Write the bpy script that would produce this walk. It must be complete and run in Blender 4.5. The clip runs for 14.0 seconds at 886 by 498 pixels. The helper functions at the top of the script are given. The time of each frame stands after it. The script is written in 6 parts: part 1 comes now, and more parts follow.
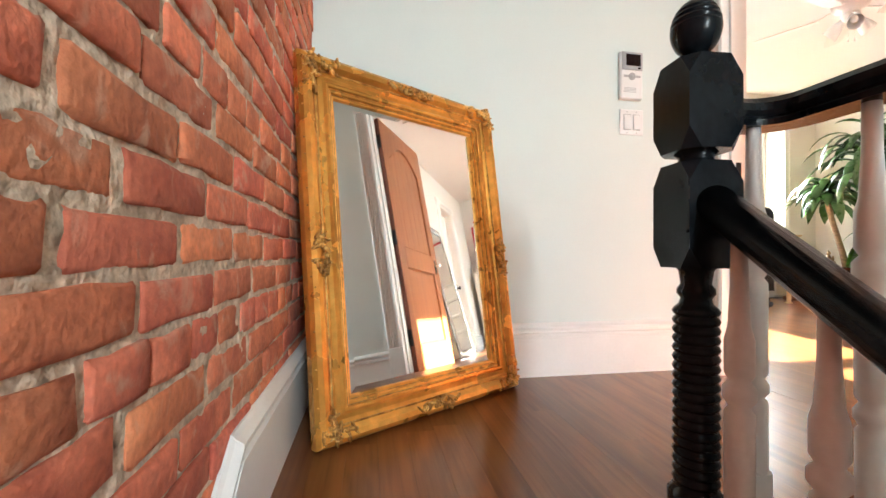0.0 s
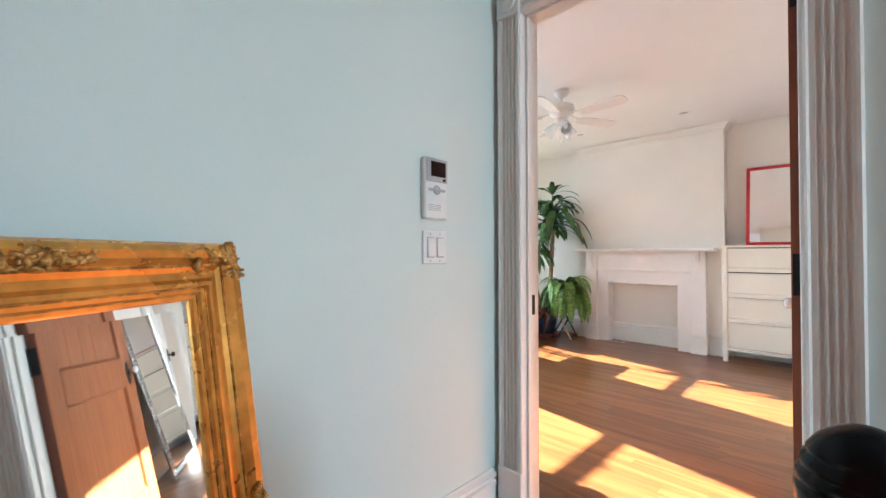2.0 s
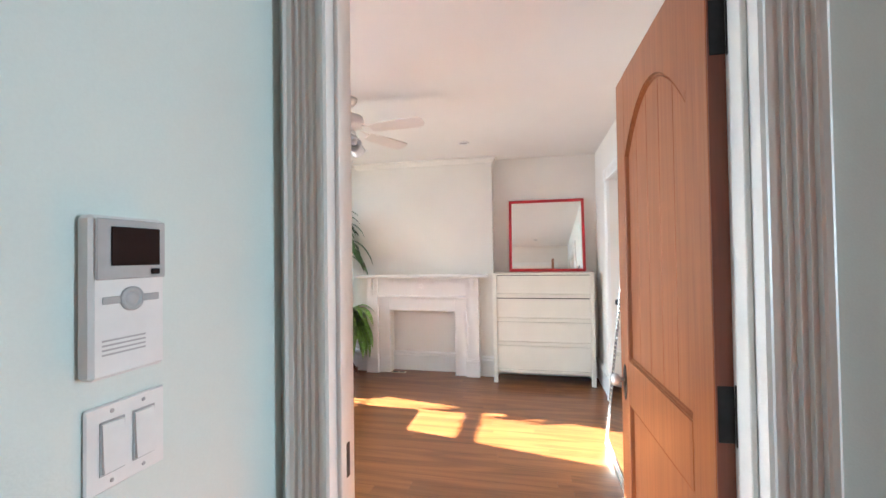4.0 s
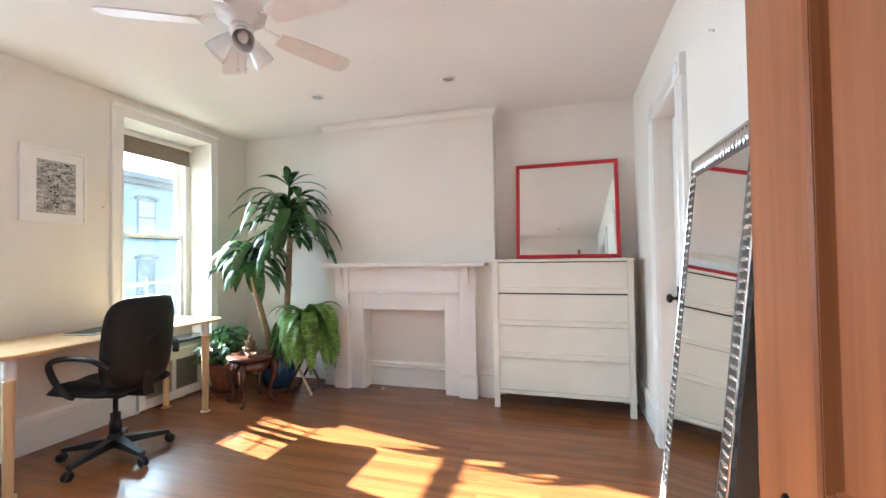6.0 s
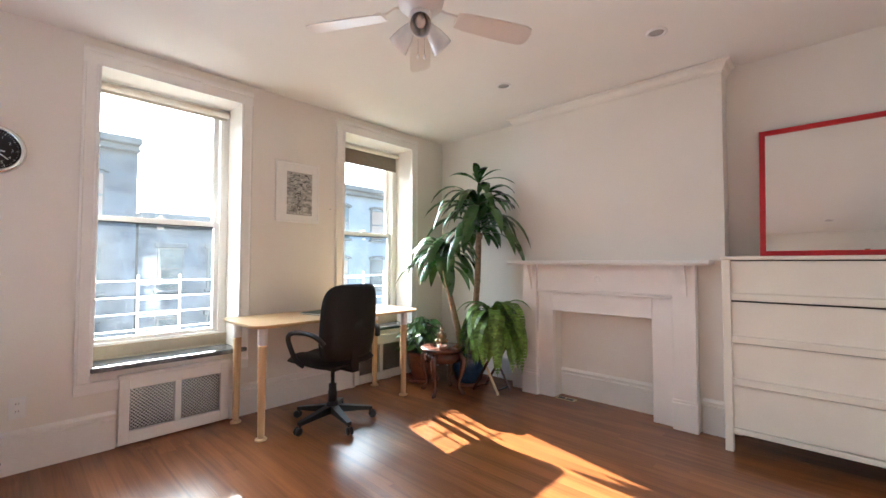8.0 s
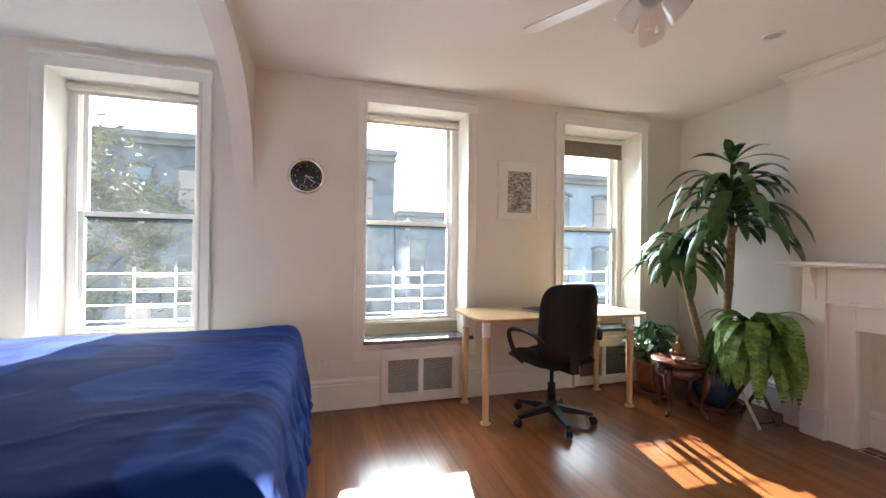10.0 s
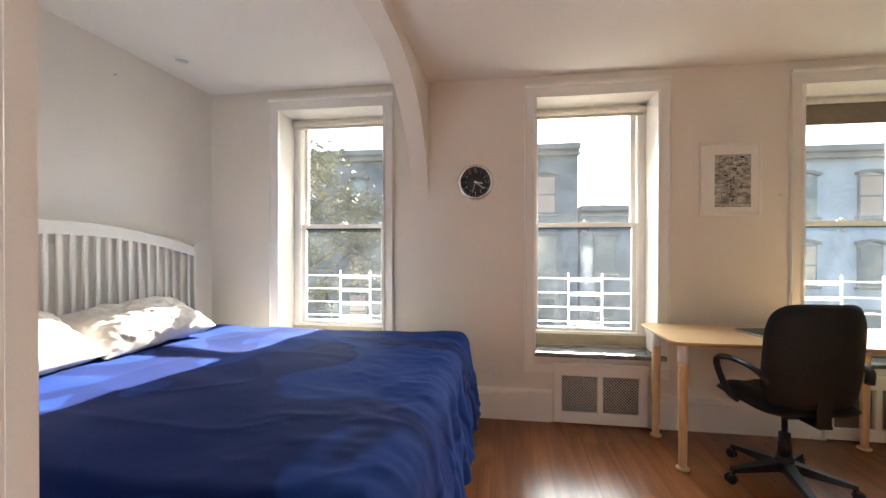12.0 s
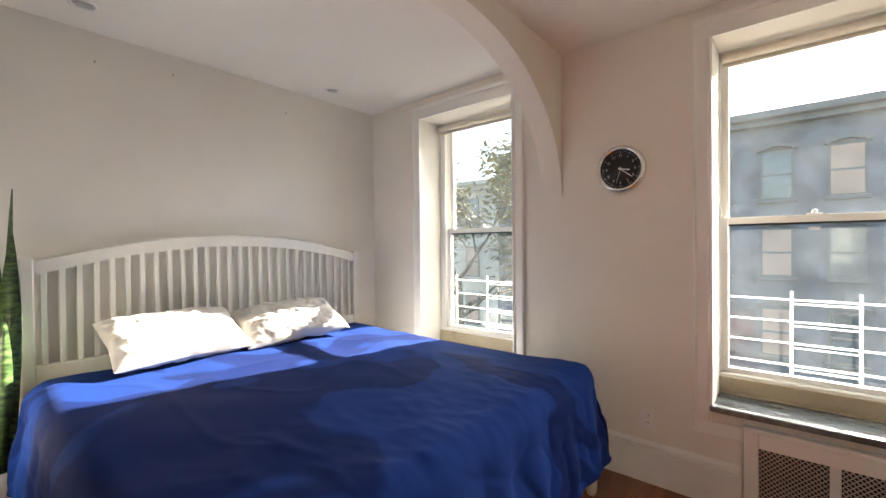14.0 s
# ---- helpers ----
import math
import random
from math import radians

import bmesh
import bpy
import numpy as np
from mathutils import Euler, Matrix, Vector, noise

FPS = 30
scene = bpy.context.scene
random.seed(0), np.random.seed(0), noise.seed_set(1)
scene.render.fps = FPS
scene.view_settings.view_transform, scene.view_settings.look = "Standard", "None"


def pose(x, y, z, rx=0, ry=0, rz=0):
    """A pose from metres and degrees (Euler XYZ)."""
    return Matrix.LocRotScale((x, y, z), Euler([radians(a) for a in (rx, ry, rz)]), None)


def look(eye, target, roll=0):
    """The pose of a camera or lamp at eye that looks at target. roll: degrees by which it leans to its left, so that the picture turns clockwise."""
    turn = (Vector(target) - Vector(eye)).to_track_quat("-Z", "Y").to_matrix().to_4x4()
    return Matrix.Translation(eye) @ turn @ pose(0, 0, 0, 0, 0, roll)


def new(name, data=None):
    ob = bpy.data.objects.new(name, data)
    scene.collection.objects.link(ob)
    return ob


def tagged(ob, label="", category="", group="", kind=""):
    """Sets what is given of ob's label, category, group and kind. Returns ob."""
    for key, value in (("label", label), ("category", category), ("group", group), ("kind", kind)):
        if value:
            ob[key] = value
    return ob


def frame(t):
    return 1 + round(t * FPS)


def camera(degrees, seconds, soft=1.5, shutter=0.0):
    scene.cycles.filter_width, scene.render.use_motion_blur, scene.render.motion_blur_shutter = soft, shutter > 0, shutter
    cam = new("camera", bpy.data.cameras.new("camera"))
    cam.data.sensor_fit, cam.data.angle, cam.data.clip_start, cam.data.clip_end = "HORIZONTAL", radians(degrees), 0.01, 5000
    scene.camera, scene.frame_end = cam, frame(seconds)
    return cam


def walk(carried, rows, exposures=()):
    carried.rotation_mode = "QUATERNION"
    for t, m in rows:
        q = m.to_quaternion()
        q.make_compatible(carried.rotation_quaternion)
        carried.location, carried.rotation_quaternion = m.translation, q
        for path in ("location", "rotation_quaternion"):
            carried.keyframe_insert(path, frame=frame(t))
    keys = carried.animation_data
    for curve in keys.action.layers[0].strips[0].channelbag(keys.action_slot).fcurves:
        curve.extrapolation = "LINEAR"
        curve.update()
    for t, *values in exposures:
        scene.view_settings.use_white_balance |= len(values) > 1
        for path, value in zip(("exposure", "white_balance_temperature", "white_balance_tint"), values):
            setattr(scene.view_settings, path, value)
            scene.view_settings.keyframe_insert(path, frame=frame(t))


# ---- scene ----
import collections

# stops, kelvin and tint along the walk
EXPOSURES = [(0.0, 4.92, 6600, 10), (1.0, 4.58, 5950, 6), (2.0, 4.33, 5600, 3), (4.0, 4.4, 5550, 3), (6.5, 4.05, 5450, 2), (7.5, 3.82, 5900, 9),
             (9.0, 3.62, 5850, 10), (11.5, 3.21, 6550, 12), (12.8, 3.28, 6700, 11), (14.0, 3.14, 6750, 11)]
cam = camera(94.3, 14.0)
PATH = [
    (0, (1.308, 1.449, 0.524), (1.659, 3.418, 0.543), 0.3),
    (0.5, (1.296, 1.632, 0.713), (1.866, 3.549, 0.729), 0.3),
    (1, (1.306, 1.792, 0.871), (2.163, 3.599, 0.884), 0.2),
    (1.5, (1.376, 1.96, 0.983), (2.543, 3.584, 0.988), 0.3),
    (2, (1.449, 2.085, 1.09), (2.881, 3.482, 1.115), -0.1),
    (2.5, (1.499, 2.206, 1.188), (3.149, 3.335, 1.215), -0.3),
    (3, (1.605, 2.327, 1.245), (3.412, 3.184, 1.278), -0.6),
    (3.5, (1.771, 2.453, 1.317), (3.675, 3.066, 1.355), -0.7),
    (4, (1.986, 2.549, 1.363), (3.94, 2.975, 1.397), -0.8),
    (6.5, (3.329, 2.415, 1.16), (5.207, 3.101, 1.213), -0.8),
    (7, (3.396, 2.456, 1.154), (5.175, 3.368, 1.208), -0.5),
    (7.5, (3.419, 2.471, 1.138), (5.054, 3.622, 1.204), -0.2),
    (8, (3.417, 2.487, 1.127), (4.871, 3.858, 1.196), 0.1),
    (8.5, (3.395, 2.522, 1.126), (4.657, 4.073, 1.191), 0.3),
    (9, (3.424, 2.514, 1.173), (4.449, 4.231, 1.208), 0.6),
    (11.5, (3.473, 2.549, 1.206), (3.412, 4.548, 1.216), 0.3),
    (12, (3.561, 2.663, 1.254), (3.262, 4.641, 1.242), 0.1),
    (12.5, (3.71, 2.777, 1.258), (3.152, 4.697, 1.232), -0.0),
    (13, (3.834, 2.921, 1.319), (3.03, 4.751, 1.261), -0.6),
    (13.5, (3.949, 3.114, 1.348), (2.888, 4.809, 1.29), -0.9),
    (14, (4.081, 3.262, 1.313), (2.785, 4.785, 1.29), -0.6),
]
walk(cam, [(t, look(eye, target, roll)) for t, eye, target, roll in PATH], EXPOSURES)


# ---------------------------------------------------------------- light
SUN_DIR = Vector((-0.43, -2.06, -1.0)).normalized()
world = bpy.data.worlds.new("sky")
scene.world = world
world.use_nodes = True
wn = world.node_tree
wn.nodes.clear()
sky = wn.nodes.new("ShaderNodeTexSky")
sky.sky_type, sky.sun_disc = "NISHITA", False
sky.sun_elevation = math.asin(-SUN_DIR.z)
sky.sun_rotation = math.atan2(-SUN_DIR.x, -SUN_DIR.y)
bg = wn.nodes.new("ShaderNodeBackground")
bg.inputs["Strength"].default_value = 0.075
wout = wn.nodes.new("ShaderNodeOutputWorld")
wn.links.new(sky.outputs[0], bg.inputs[0])
wn.links.new(bg.outputs[0], wout.inputs[0])

sun_data = bpy.data.lights.new("sun", "SUN")
sun_data.energy, sun_data.angle, sun_data.color = 5.0, radians(0.5), (1.0, 0.93, 0.80)
sun = new("sun", sun_data)
sun.matrix_world = look((8, 40, 25), Vector((8, 40, 25)) + SUN_DIR)

# daylight through the window at the end of the hall
sk_data = bpy.data.lights.new("hall_daylight", "AREA")
sk_data.shape, sk_data.size, sk_data.size_y = "RECTANGLE", 0.66, 1.34
sk_data.energy, sk_data.color = 5.4, (0.82, 0.93, 1.0)
sk = new("hall_daylight", sk_data)
sk.matrix_world = look((2.36, -2.63, 1.50), (2.30, 2.0, 1.30))

# the sky's light in the three window openings
for k, (xa, xb) in enumerate(((1.795, 2.645), (3.78, 4.595), (5.495, 6.315))):
    wl = bpy.data.lights.new("window_daylight", "AREA")
    wl.shape, wl.size, wl.size_y = "RECTANGLE", xb - xa - 0.10, 1.50
    wl.energy, wl.color = (1.2, 2.5, 1.9)[k], (0.88, 0.95, 1.0)
    wl.spread = radians(120)
    new("window_daylight", wl).matrix_world = look(((xa + xb) / 2, 6.045, 1.44), ((xa + xb) / 2, 4.0, 0.45))


# ---------------------------------------------------------------- materials
def material(name, base, rough=0.5, metal=0.0, vary=0.08, scale=6.0, fine=60.0, bump=0.05, bump_scale=None, spec=0.5,
             sheen=0.0, coat=0.0, per_object=0.0, per_island=0.0, second=None, stretch=(1, 1, 1), ramp=(0.35, 0.65), rough_vary=0.08, hue=0.0, smear=None):
    """A procedural surface: two scales of noise in its colour, roughness and relief."""
    m = bpy.data.materials.new(name)
    m.use_nodes = True
    nt = m.node_tree
    N, L = nt.nodes, nt.links
    b = N["Principled BSDF"]
    b.inputs["Metallic"].default_value = metal
    b.inputs["Specular IOR Level"].default_value = spec
    b.inputs["Sheen Weight"].default_value = sheen
    b.inputs["Coat Weight"].default_value = coat
    b.inputs["Coat Roughness"].default_value = 0.12
    tc = N.new("ShaderNodeTexCoord")
    mp = N.new("ShaderNodeMapping")
    mp.inputs["Scale"].default_value = stretch
    L.new(tc.outputs["Object"], mp.inputs["Vector"])
    n1 = N.new("ShaderNodeTexNoise")
    n1.inputs["Scale"].default_value, n1.inputs["Detail"].default_value = scale, 4
    n2 = N.new("ShaderNodeTexNoise")
    n2.inputs["Scale"].default_value, n2.inputs["Detail"].default_value = fine, 3
    src = mp.outputs[0]
    oi = N.new("ShaderNodeObjectInfo")
    if per_object:
        off = N.new("ShaderNodeVectorMath")
        off.operation = "MULTIPLY_ADD"
        cmb = N.new("ShaderNodeCombineXYZ")
        for k in range(3):
            L.new(oi.outputs["Random"], cmb.inputs[k])
        L.new(cmb.outputs[0], off.inputs[0])
        off.inputs[1].default_value = (37.0, 61.0, 23.0)
        L.new(src, off.inputs[2])
        src = off.outputs[0]
    L.new(src, n1.inputs["Vector"])
    L.new(src, n2.inputs["Vector"])
    r = N.new("ShaderNodeValToRGB")
    lo = [c * (1 - vary) for c in base]
    hi = list(second) if second else [min(1, c * (1 + vary)) for c in base]
    r.color_ramp.elements[0].position, r.color_ramp.elements[1].position = ramp
    r.color_ramp.elements[0].color = (*lo, 1)
    r.color_ramp.elements[1].color = (*hi, 1)
    L.new(n1.outputs[0], r.inputs[0])
    mix = N.new("ShaderNodeMix")
    mix.data_type, mix.blend_type = "RGBA", "MULTIPLY"
    mix.inputs["Factor"].default_value = 1.0
    fr = N.new("ShaderNodeMapRange")
    fr.inputs["From Min"].default_value, fr.inputs["From Max"].default_value = 0.3, 0.7
    fr.inputs["To Min"].default_value, fr.inputs["To Max"].default_value = 1 - vary, 1 + vary * 0.4
    L.new(n2.outputs[0], fr.inputs["Value"])
    L.new(r.outputs[0], mix.inputs["A"])
    L.new(fr.outputs[0], mix.inputs["B"])
    col = mix.outputs["Result"]
    if per_object or per_island:
        hsv = N.new("ShaderNodeHueSaturation")
        mr = N.new("ShaderNodeMapRange")
        amount = per_object or per_island
        mr.inputs["To Min"].default_value, mr.inputs["To Max"].default_value = 1 - amount, 1 + amount
        if per_object:
            L.new(oi.outputs["Random"], mr.inputs["Value"])
        else:
            geo = N.new("ShaderNodeNewGeometry")
            L.new(geo.outputs["Random Per Island"], mr.inputs["Value"])
        L.new(mr.outputs[0], hsv.inputs["Value"])
        L.new(col, hsv.inputs["Color"])
        if hue:
            # a second draw from the same number turns the hue of each piece
            ml = N.new("ShaderNodeMath")
            ml.operation = "MULTIPLY"
            ml.inputs[1].default_value = 7.31
            L.new(mr.inputs["Value"].links[0].from_socket, ml.inputs[0])
            fc = N.new("ShaderNodeMath")
            fc.operation = "FRACT"
            L.new(ml.outputs[0], fc.inputs[0])
            hm = N.new("ShaderNodeMapRange")
            hm.inputs["To Min"].default_value, hm.inputs["To Max"].default_value = 0.5 - hue * 1.4, 0.5 + hue
            L.new(fc.outputs[0], hm.inputs["Value"])
            L.new(hm.outputs[0], hsv.inputs["Hue"])
        col = hsv.outputs[0]
    if smear:
        # lime dragged over the face
        n4 = N.new("ShaderNodeTexNoise")
        n4.inputs["Scale"].default_value, n4.inputs["Detail"].default_value, n4.inputs["Distortion"].default_value = 13.0, 5, 1.2
        L.new(src, n4.inputs["Vector"])
        sr = N.new("ShaderNodeMapRange")
        sr.inputs["From Min"].default_value, sr.inputs["From Max"].default_value = 0.58, 0.72
        sr.inputs["To Max"].default_value = 0.7
        L.new(n4.outputs[0], sr.inputs["Value"])
        sx = N.new("ShaderNodeMix")
        sx.data_type = "RGBA"
        L.new(sr.outputs[0], sx.inputs["Factor"])
        L.new(col, sx.inputs["A"])
        sx.inputs["B"].default_value = (*smear, 1)
        col = sx.outputs["Result"]
    L.new(col, b.inputs["Base Color"])
    rr = N.new("ShaderNodeMapRange")
    rr.inputs["To Min"].default_value, rr.inputs["To Max"].default_value = max(0.02, rough - rough_vary), min(1, rough + rough_vary)
    L.new(n1.outputs[0], rr.inputs["Value"])
    L.new(rr.outputs[0], b.inputs["Roughness"])
    if bump:
        bp = N.new("ShaderNodeBump")
        bp.inputs["Strength"].default_value, bp.inputs["Distance"].default_value = bump, 0.01
        if bump_scale:
            n3 = N.new("ShaderNodeTexNoise")
            n3.inputs["Scale"].default_value, n3.inputs["Detail"].default_value = bump_scale, 3
            L.new(src, n3.inputs["Vector"])
            L.new(n3.outputs[0], bp.inputs["Height"])
        else:
            L.new(n2.outputs[0], bp.inputs["Height"])
        L.new(bp.outputs[0], b.inputs["Normal"])
    return m


def wood(name, light, dark, rough=0.35, per_object=0.0, rings=9.0, axis="Y", grain=1.0, coat=0.0, rough_vary=0.06, ramp=(0.25, 0.72)):
    """Sawn wood: long cathedral figure with fine pores along one axis."""
    m = bpy.data.materials.new(name)
    m.use_nodes = True
    nt = m.node_tree
    N, L = nt.nodes, nt.links
    b = N["Principled BSDF"]
    b.inputs["Coat Weight"].default_value = coat
    b.inputs["Coat Roughness"].default_value = 0.28
    tc = N.new("ShaderNodeTexCoord")
    oi = N.new("ShaderNodeObjectInfo")
    cmb = N.new("ShaderNodeCombineXYZ")
    for k in range(3):
        L.new(oi.outputs["Random"], cmb.inputs[k])
    off = N.new("ShaderNodeVectorMath")
    off.operation = "MULTIPLY_ADD"
    off.inputs[1].default_value = (17.0, 43.0, 9.0)
    L.new(cmb.outputs[0], off.inputs[0])
    L.new(tc.outputs["Object"], off.inputs[2])
    long_scale = {"X": (0.12, 1, 1), "Y": (1, 0.12, 1), "Z": (1, 1, 0.12)}[axis]
    fine_scale = {"X": (0.03, 1, 1), "Y": (1, 0.03, 1), "Z": (1, 1, 0.03)}[axis]
    mp = N.new("ShaderNodeMapping")
    mp.inputs["Scale"].default_value = long_scale
    L.new(off.outputs[0], mp.inputs["Vector"])
    n = N.new("ShaderNodeTexNoise")
    n.inputs["Scale"].default_value, n.inputs["Detail"].default_value, n.inputs["Distortion"].default_value = rings, 3, 0.6
    L.new(mp.outputs[0], n.inputs["Vector"])
    wv = N.new("ShaderNodeMath")
    wv.operation = "MULTIPLY"
    wv.inputs[1].default_value = 46.0
    L.new(n.outputs[0], wv.inputs[0])
    sn = N.new("ShaderNodeMath")
    sn.operation = "SINE"
    L.new(wv.outputs[0], sn.inputs[0])
    mp2 = N.new("ShaderNodeMapping")
    mp2.inputs["Scale"].default_value = fine_scale
    L.new(off.outputs[0], mp2.inputs["Vector"])
    n2 = N.new("ShaderNodeTexNoise")
    n2.inputs["Scale"].default_value, n2.inputs["Detail"].default_value = 90.0, 2
    L.new(mp2.outputs[0], n2.inputs["Vector"])
    add = N.new("ShaderNodeMath")
    add.operation = "MULTIPLY_ADD"
    add.inputs[1].default_value = 0.16 * grain
    L.new(sn.outputs[0], add.inputs[0])
    L.new(n2.outputs[0], add.inputs[2])
    r = N.new("ShaderNodeValToRGB")
    r.color_ramp.elements[0].position, r.color_ramp.elements[1].position = ramp
    r.color_ramp.elements[0].color, r.color_ramp.elements[1].color = (*dark, 1), (*light, 1)
    L.new(add.outputs[0], r.inputs[0])
    hsv = N.new("ShaderNodeHueSaturation")
    mr = N.new("ShaderNodeMapRange")
    mr.inputs["To Min"].default_value, mr.inputs["To Max"].default_value = 1 - per_object, 1 + per_object
    L.new(oi.outputs["Random"], mr.inputs["Value"])
    L.new(mr.outputs[0], hsv.inputs["Value"])
    L.new(r.outputs[0], hsv.inputs["Color"])
    L.new(hsv.outputs[0], b.inputs["Base Color"])
    rr = N.new("ShaderNodeMapRange")
    rr.inputs["To Min"].default_value, rr.inputs["To Max"].default_value = rough - rough_vary, rough + rough_vary
    L.new(n.outputs[0], rr.inputs["Value"])
    L.new(rr.outputs[0], b.inputs["Roughness"])
    bp = N.new("ShaderNodeBump")
    bp.inputs["Strength"].default_value, bp.inputs["Distance"].default_value = 0.06, 0.004
    L.new(add.outputs[0], bp.inputs["Height"])
    L.new(bp.outputs[0], b.inputs["Normal"])
    return m


def glass_material(name, tint=(0.93, 0.97, 0.96), dust_haze=0.009):
    """Clear glass with a dusty film added as haze, sunlit from behind."""
    m = bpy.data.materials.new(name)
    m.use_nodes = True
    nt = m.node_tree
    nt.nodes.clear()
    tr = nt.nodes.new("ShaderNodeBsdfTransparent")
    tr.inputs[0].default_value = (*tint, 1)
    film = nt.nodes.new("ShaderNodeBsdfTranslucent")
    film.inputs[0].default_value = (0.8, 0.84, 0.86, 1)
    tc = nt.nodes.new("ShaderNodeTexCoord")
    ns = nt.nodes.new("ShaderNodeTexNoise")
    ns.inputs["Scale"].default_value, ns.inputs["Detail"].default_value = 5.0, 6
    nt.links.new(tc.outputs["Object"], ns.inputs["Vector"])
    mr = nt.nodes.new("ShaderNodeMapRange")
    mr.inputs["From Min"].default_value, mr.inputs["From Max"].default_value = 0.3, 0.7
    mr.inputs["To Min"].default_value, mr.inputs["To Max"].default_value = dust_haze * 0.5, dust_haze * 1.5
    nt.links.new(ns.outputs[0], mr.inputs["Value"])
    m0 = nt.nodes.new("ShaderNodeMixShader")
    nt.links.new(mr.outputs[0], m0.inputs[0])
    nt.links.new(tr.outputs[0], m0.inputs[1])
    nt.links.new(film.outputs[0], m0.inputs[2])
    gl = nt.nodes.new("ShaderNodeBsdfGlossy")
    gl.inputs["Roughness"].default_value = 0.02
    fr = nt.nodes.new("ShaderNodeFresnel")
    fr.inputs["IOR"].default_value = 1.35
    mx = nt.nodes.new("ShaderNodeMixShader")
    out = nt.nodes.new("ShaderNodeOutputMaterial")
    nt.links.new(fr.outputs[0], mx.inputs[0])
    nt.links.new(m0.outputs[0], mx.inputs[1])
    nt.links.new(gl.outputs[0], mx.inputs[2])
    nt.links.new(mx.outputs[0], out.inputs[0])
    return m


WALL = material("wall_paint", (0.77, 0.735, 0.675), 0.62, vary=0.025, scale=1.6, fine=240, bump=0.04)
HALLWALL = material("hall_wall_paint", (0.655, 0.72, 0.69), 0.6, vary=0.02, scale=1.4, fine=240, bump=0.04)
CEIL = material("ceiling_paint", (0.78, 0.765, 0.73), 0.7, vary=0.02, scale=1.2, fine=200, bump=0.03)
TRIM = material("trim_gloss_paint", (0.80, 0.79, 0.76), 0.34, vary=0.02, scale=5, fine=90, bump=0.03)
FLOOR = wood("oak_floor_varnish", (0.228, 0.081, 0.0245), (0.125, 0.0395, 0.0115), 0.25, per_object=0.08, coat=0.25, rings=2.6, ramp=(0.02, 0.80), grain=1.5, rough_vary=0.03)
SUBFLOOR = material("floor_gap", (0.05, 0.022, 0.01), 0.7)
BRICK = material("red_brick", (0.62, 0.160, 0.082), 0.86, vary=0.20, scale=11, fine=85, bump=0.4, per_object=0.21, second=(0.76, 0.235, 0.12), hue=0.007, smear=(0.60, 0.36, 0.25))
BRICK_FAR = material("red_brick_rest", (0.62, 0.160, 0.082), 0.86, vary=0.20, scale=11, fine=85, bump=0.4, per_island=0.21, second=(0.76, 0.235, 0.12), hue=0.007, smear=(0.60, 0.36, 0.25))
MORTAR = material("lime_mortar", (0.66, 0.47, 0.33), 0.95, vary=0.30, scale=16, fine=90, bump=1.0, bump_scale=60, second=(0.77, 0.59, 0.44))
GOLD = material("gilded_frame", (0.82, 0.37, 0.068), 0.28, metal=0.68, vary=0.16, scale=7, fine=40, bump=0.05, second=(0.95, 0.47, 0.10))
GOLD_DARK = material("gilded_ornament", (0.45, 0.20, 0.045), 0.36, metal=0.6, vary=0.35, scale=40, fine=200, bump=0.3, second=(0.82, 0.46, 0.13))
MIRROR = material("mirror_glass", (0.86, 0.89, 0.88), 0.015, metal=1.0, vary=0.0, bump=0.0, rough_vary=0.005)
BLACK_PAINT = material("black_gloss_paint", (0.006, 0.008, 0.010), 0.22, vary=0.3, scale=9, fine=60, bump=0.03, spec=0.16)
BALUSTER = material("baluster_paint", (0.66, 0.60, 0.56), 0.4, vary=0.04, scale=8, fine=90)
DOORWOOD = wood("mahogany_door", (0.315, 0.112, 0.040), (0.225, 0.073, 0.025), 0.36, per_object=0.02, rings=5.0, axis="Z", grain=0.45)
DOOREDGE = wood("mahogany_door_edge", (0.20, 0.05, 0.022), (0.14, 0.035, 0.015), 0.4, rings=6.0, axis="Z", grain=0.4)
BLACK_IRON = material("black_iron", (0.012, 0.012, 0.013), 0.38, metal=0.5, vary=0.2, scale=30)
CHROME = material("chrome", (0.72, 0.72, 0.70), 0.14, metal=1.0, vary=0.05)
CRYSTAL = material("knob_glass", (0.72, 0.74, 0.74), 0.06, vary=0.05, coat=0.6)
WHITE_PLASTIC = material("white_plastic", (0.76, 0.76, 0.75), 0.32, vary=0.02, scale=20, bump=0.01)
GREY_PLASTIC = material("grey_plastic", (0.42, 0.42, 0.42), 0.4, vary=0.04, scale=20)
SCREEN = material("dark_screen", (0.006, 0.006, 0.008), 0.1, vary=0.1)
DRESSER = material("cream_lacquer", (0.77, 0.74, 0.65), 0.36, vary=0.02, scale=4, fine=120, bump=0.02)
# near-black: painted shade in gaps, also mirror backings, slots and the gasket
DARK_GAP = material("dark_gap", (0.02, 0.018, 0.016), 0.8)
RED = material("red_lacquer", (0.46, 0.014, 0.022), 0.34, vary=0.1, scale=12, fine=90)
SILVER = material("silver_beads", (0.70, 0.68, 0.65), 0.2, metal=0.95, vary=0.1, scale=30)
SILVER_DARK = material("pewter_rail", (0.11, 0.10, 0.094), 0.36, metal=0.6, vary=0.25, scale=30)
MANTEL = material("mantel_paint", (0.80, 0.765, 0.735), 0.36, vary=0.02, scale=5, fine=110, bump=0.03)
BAMBOO = wood("bamboo_top", (0.62, 0.43, 0.23), (0.53, 0.35, 0.175), 0.34, rings=3.0, axis="X", grain=0.5, coat=0.15)
BIRCH = wood("birch_leg", (0.66, 0.46, 0.26), (0.55, 0.36, 0.185), 0.4, rings=5.0, axis="Z", grain=0.5)
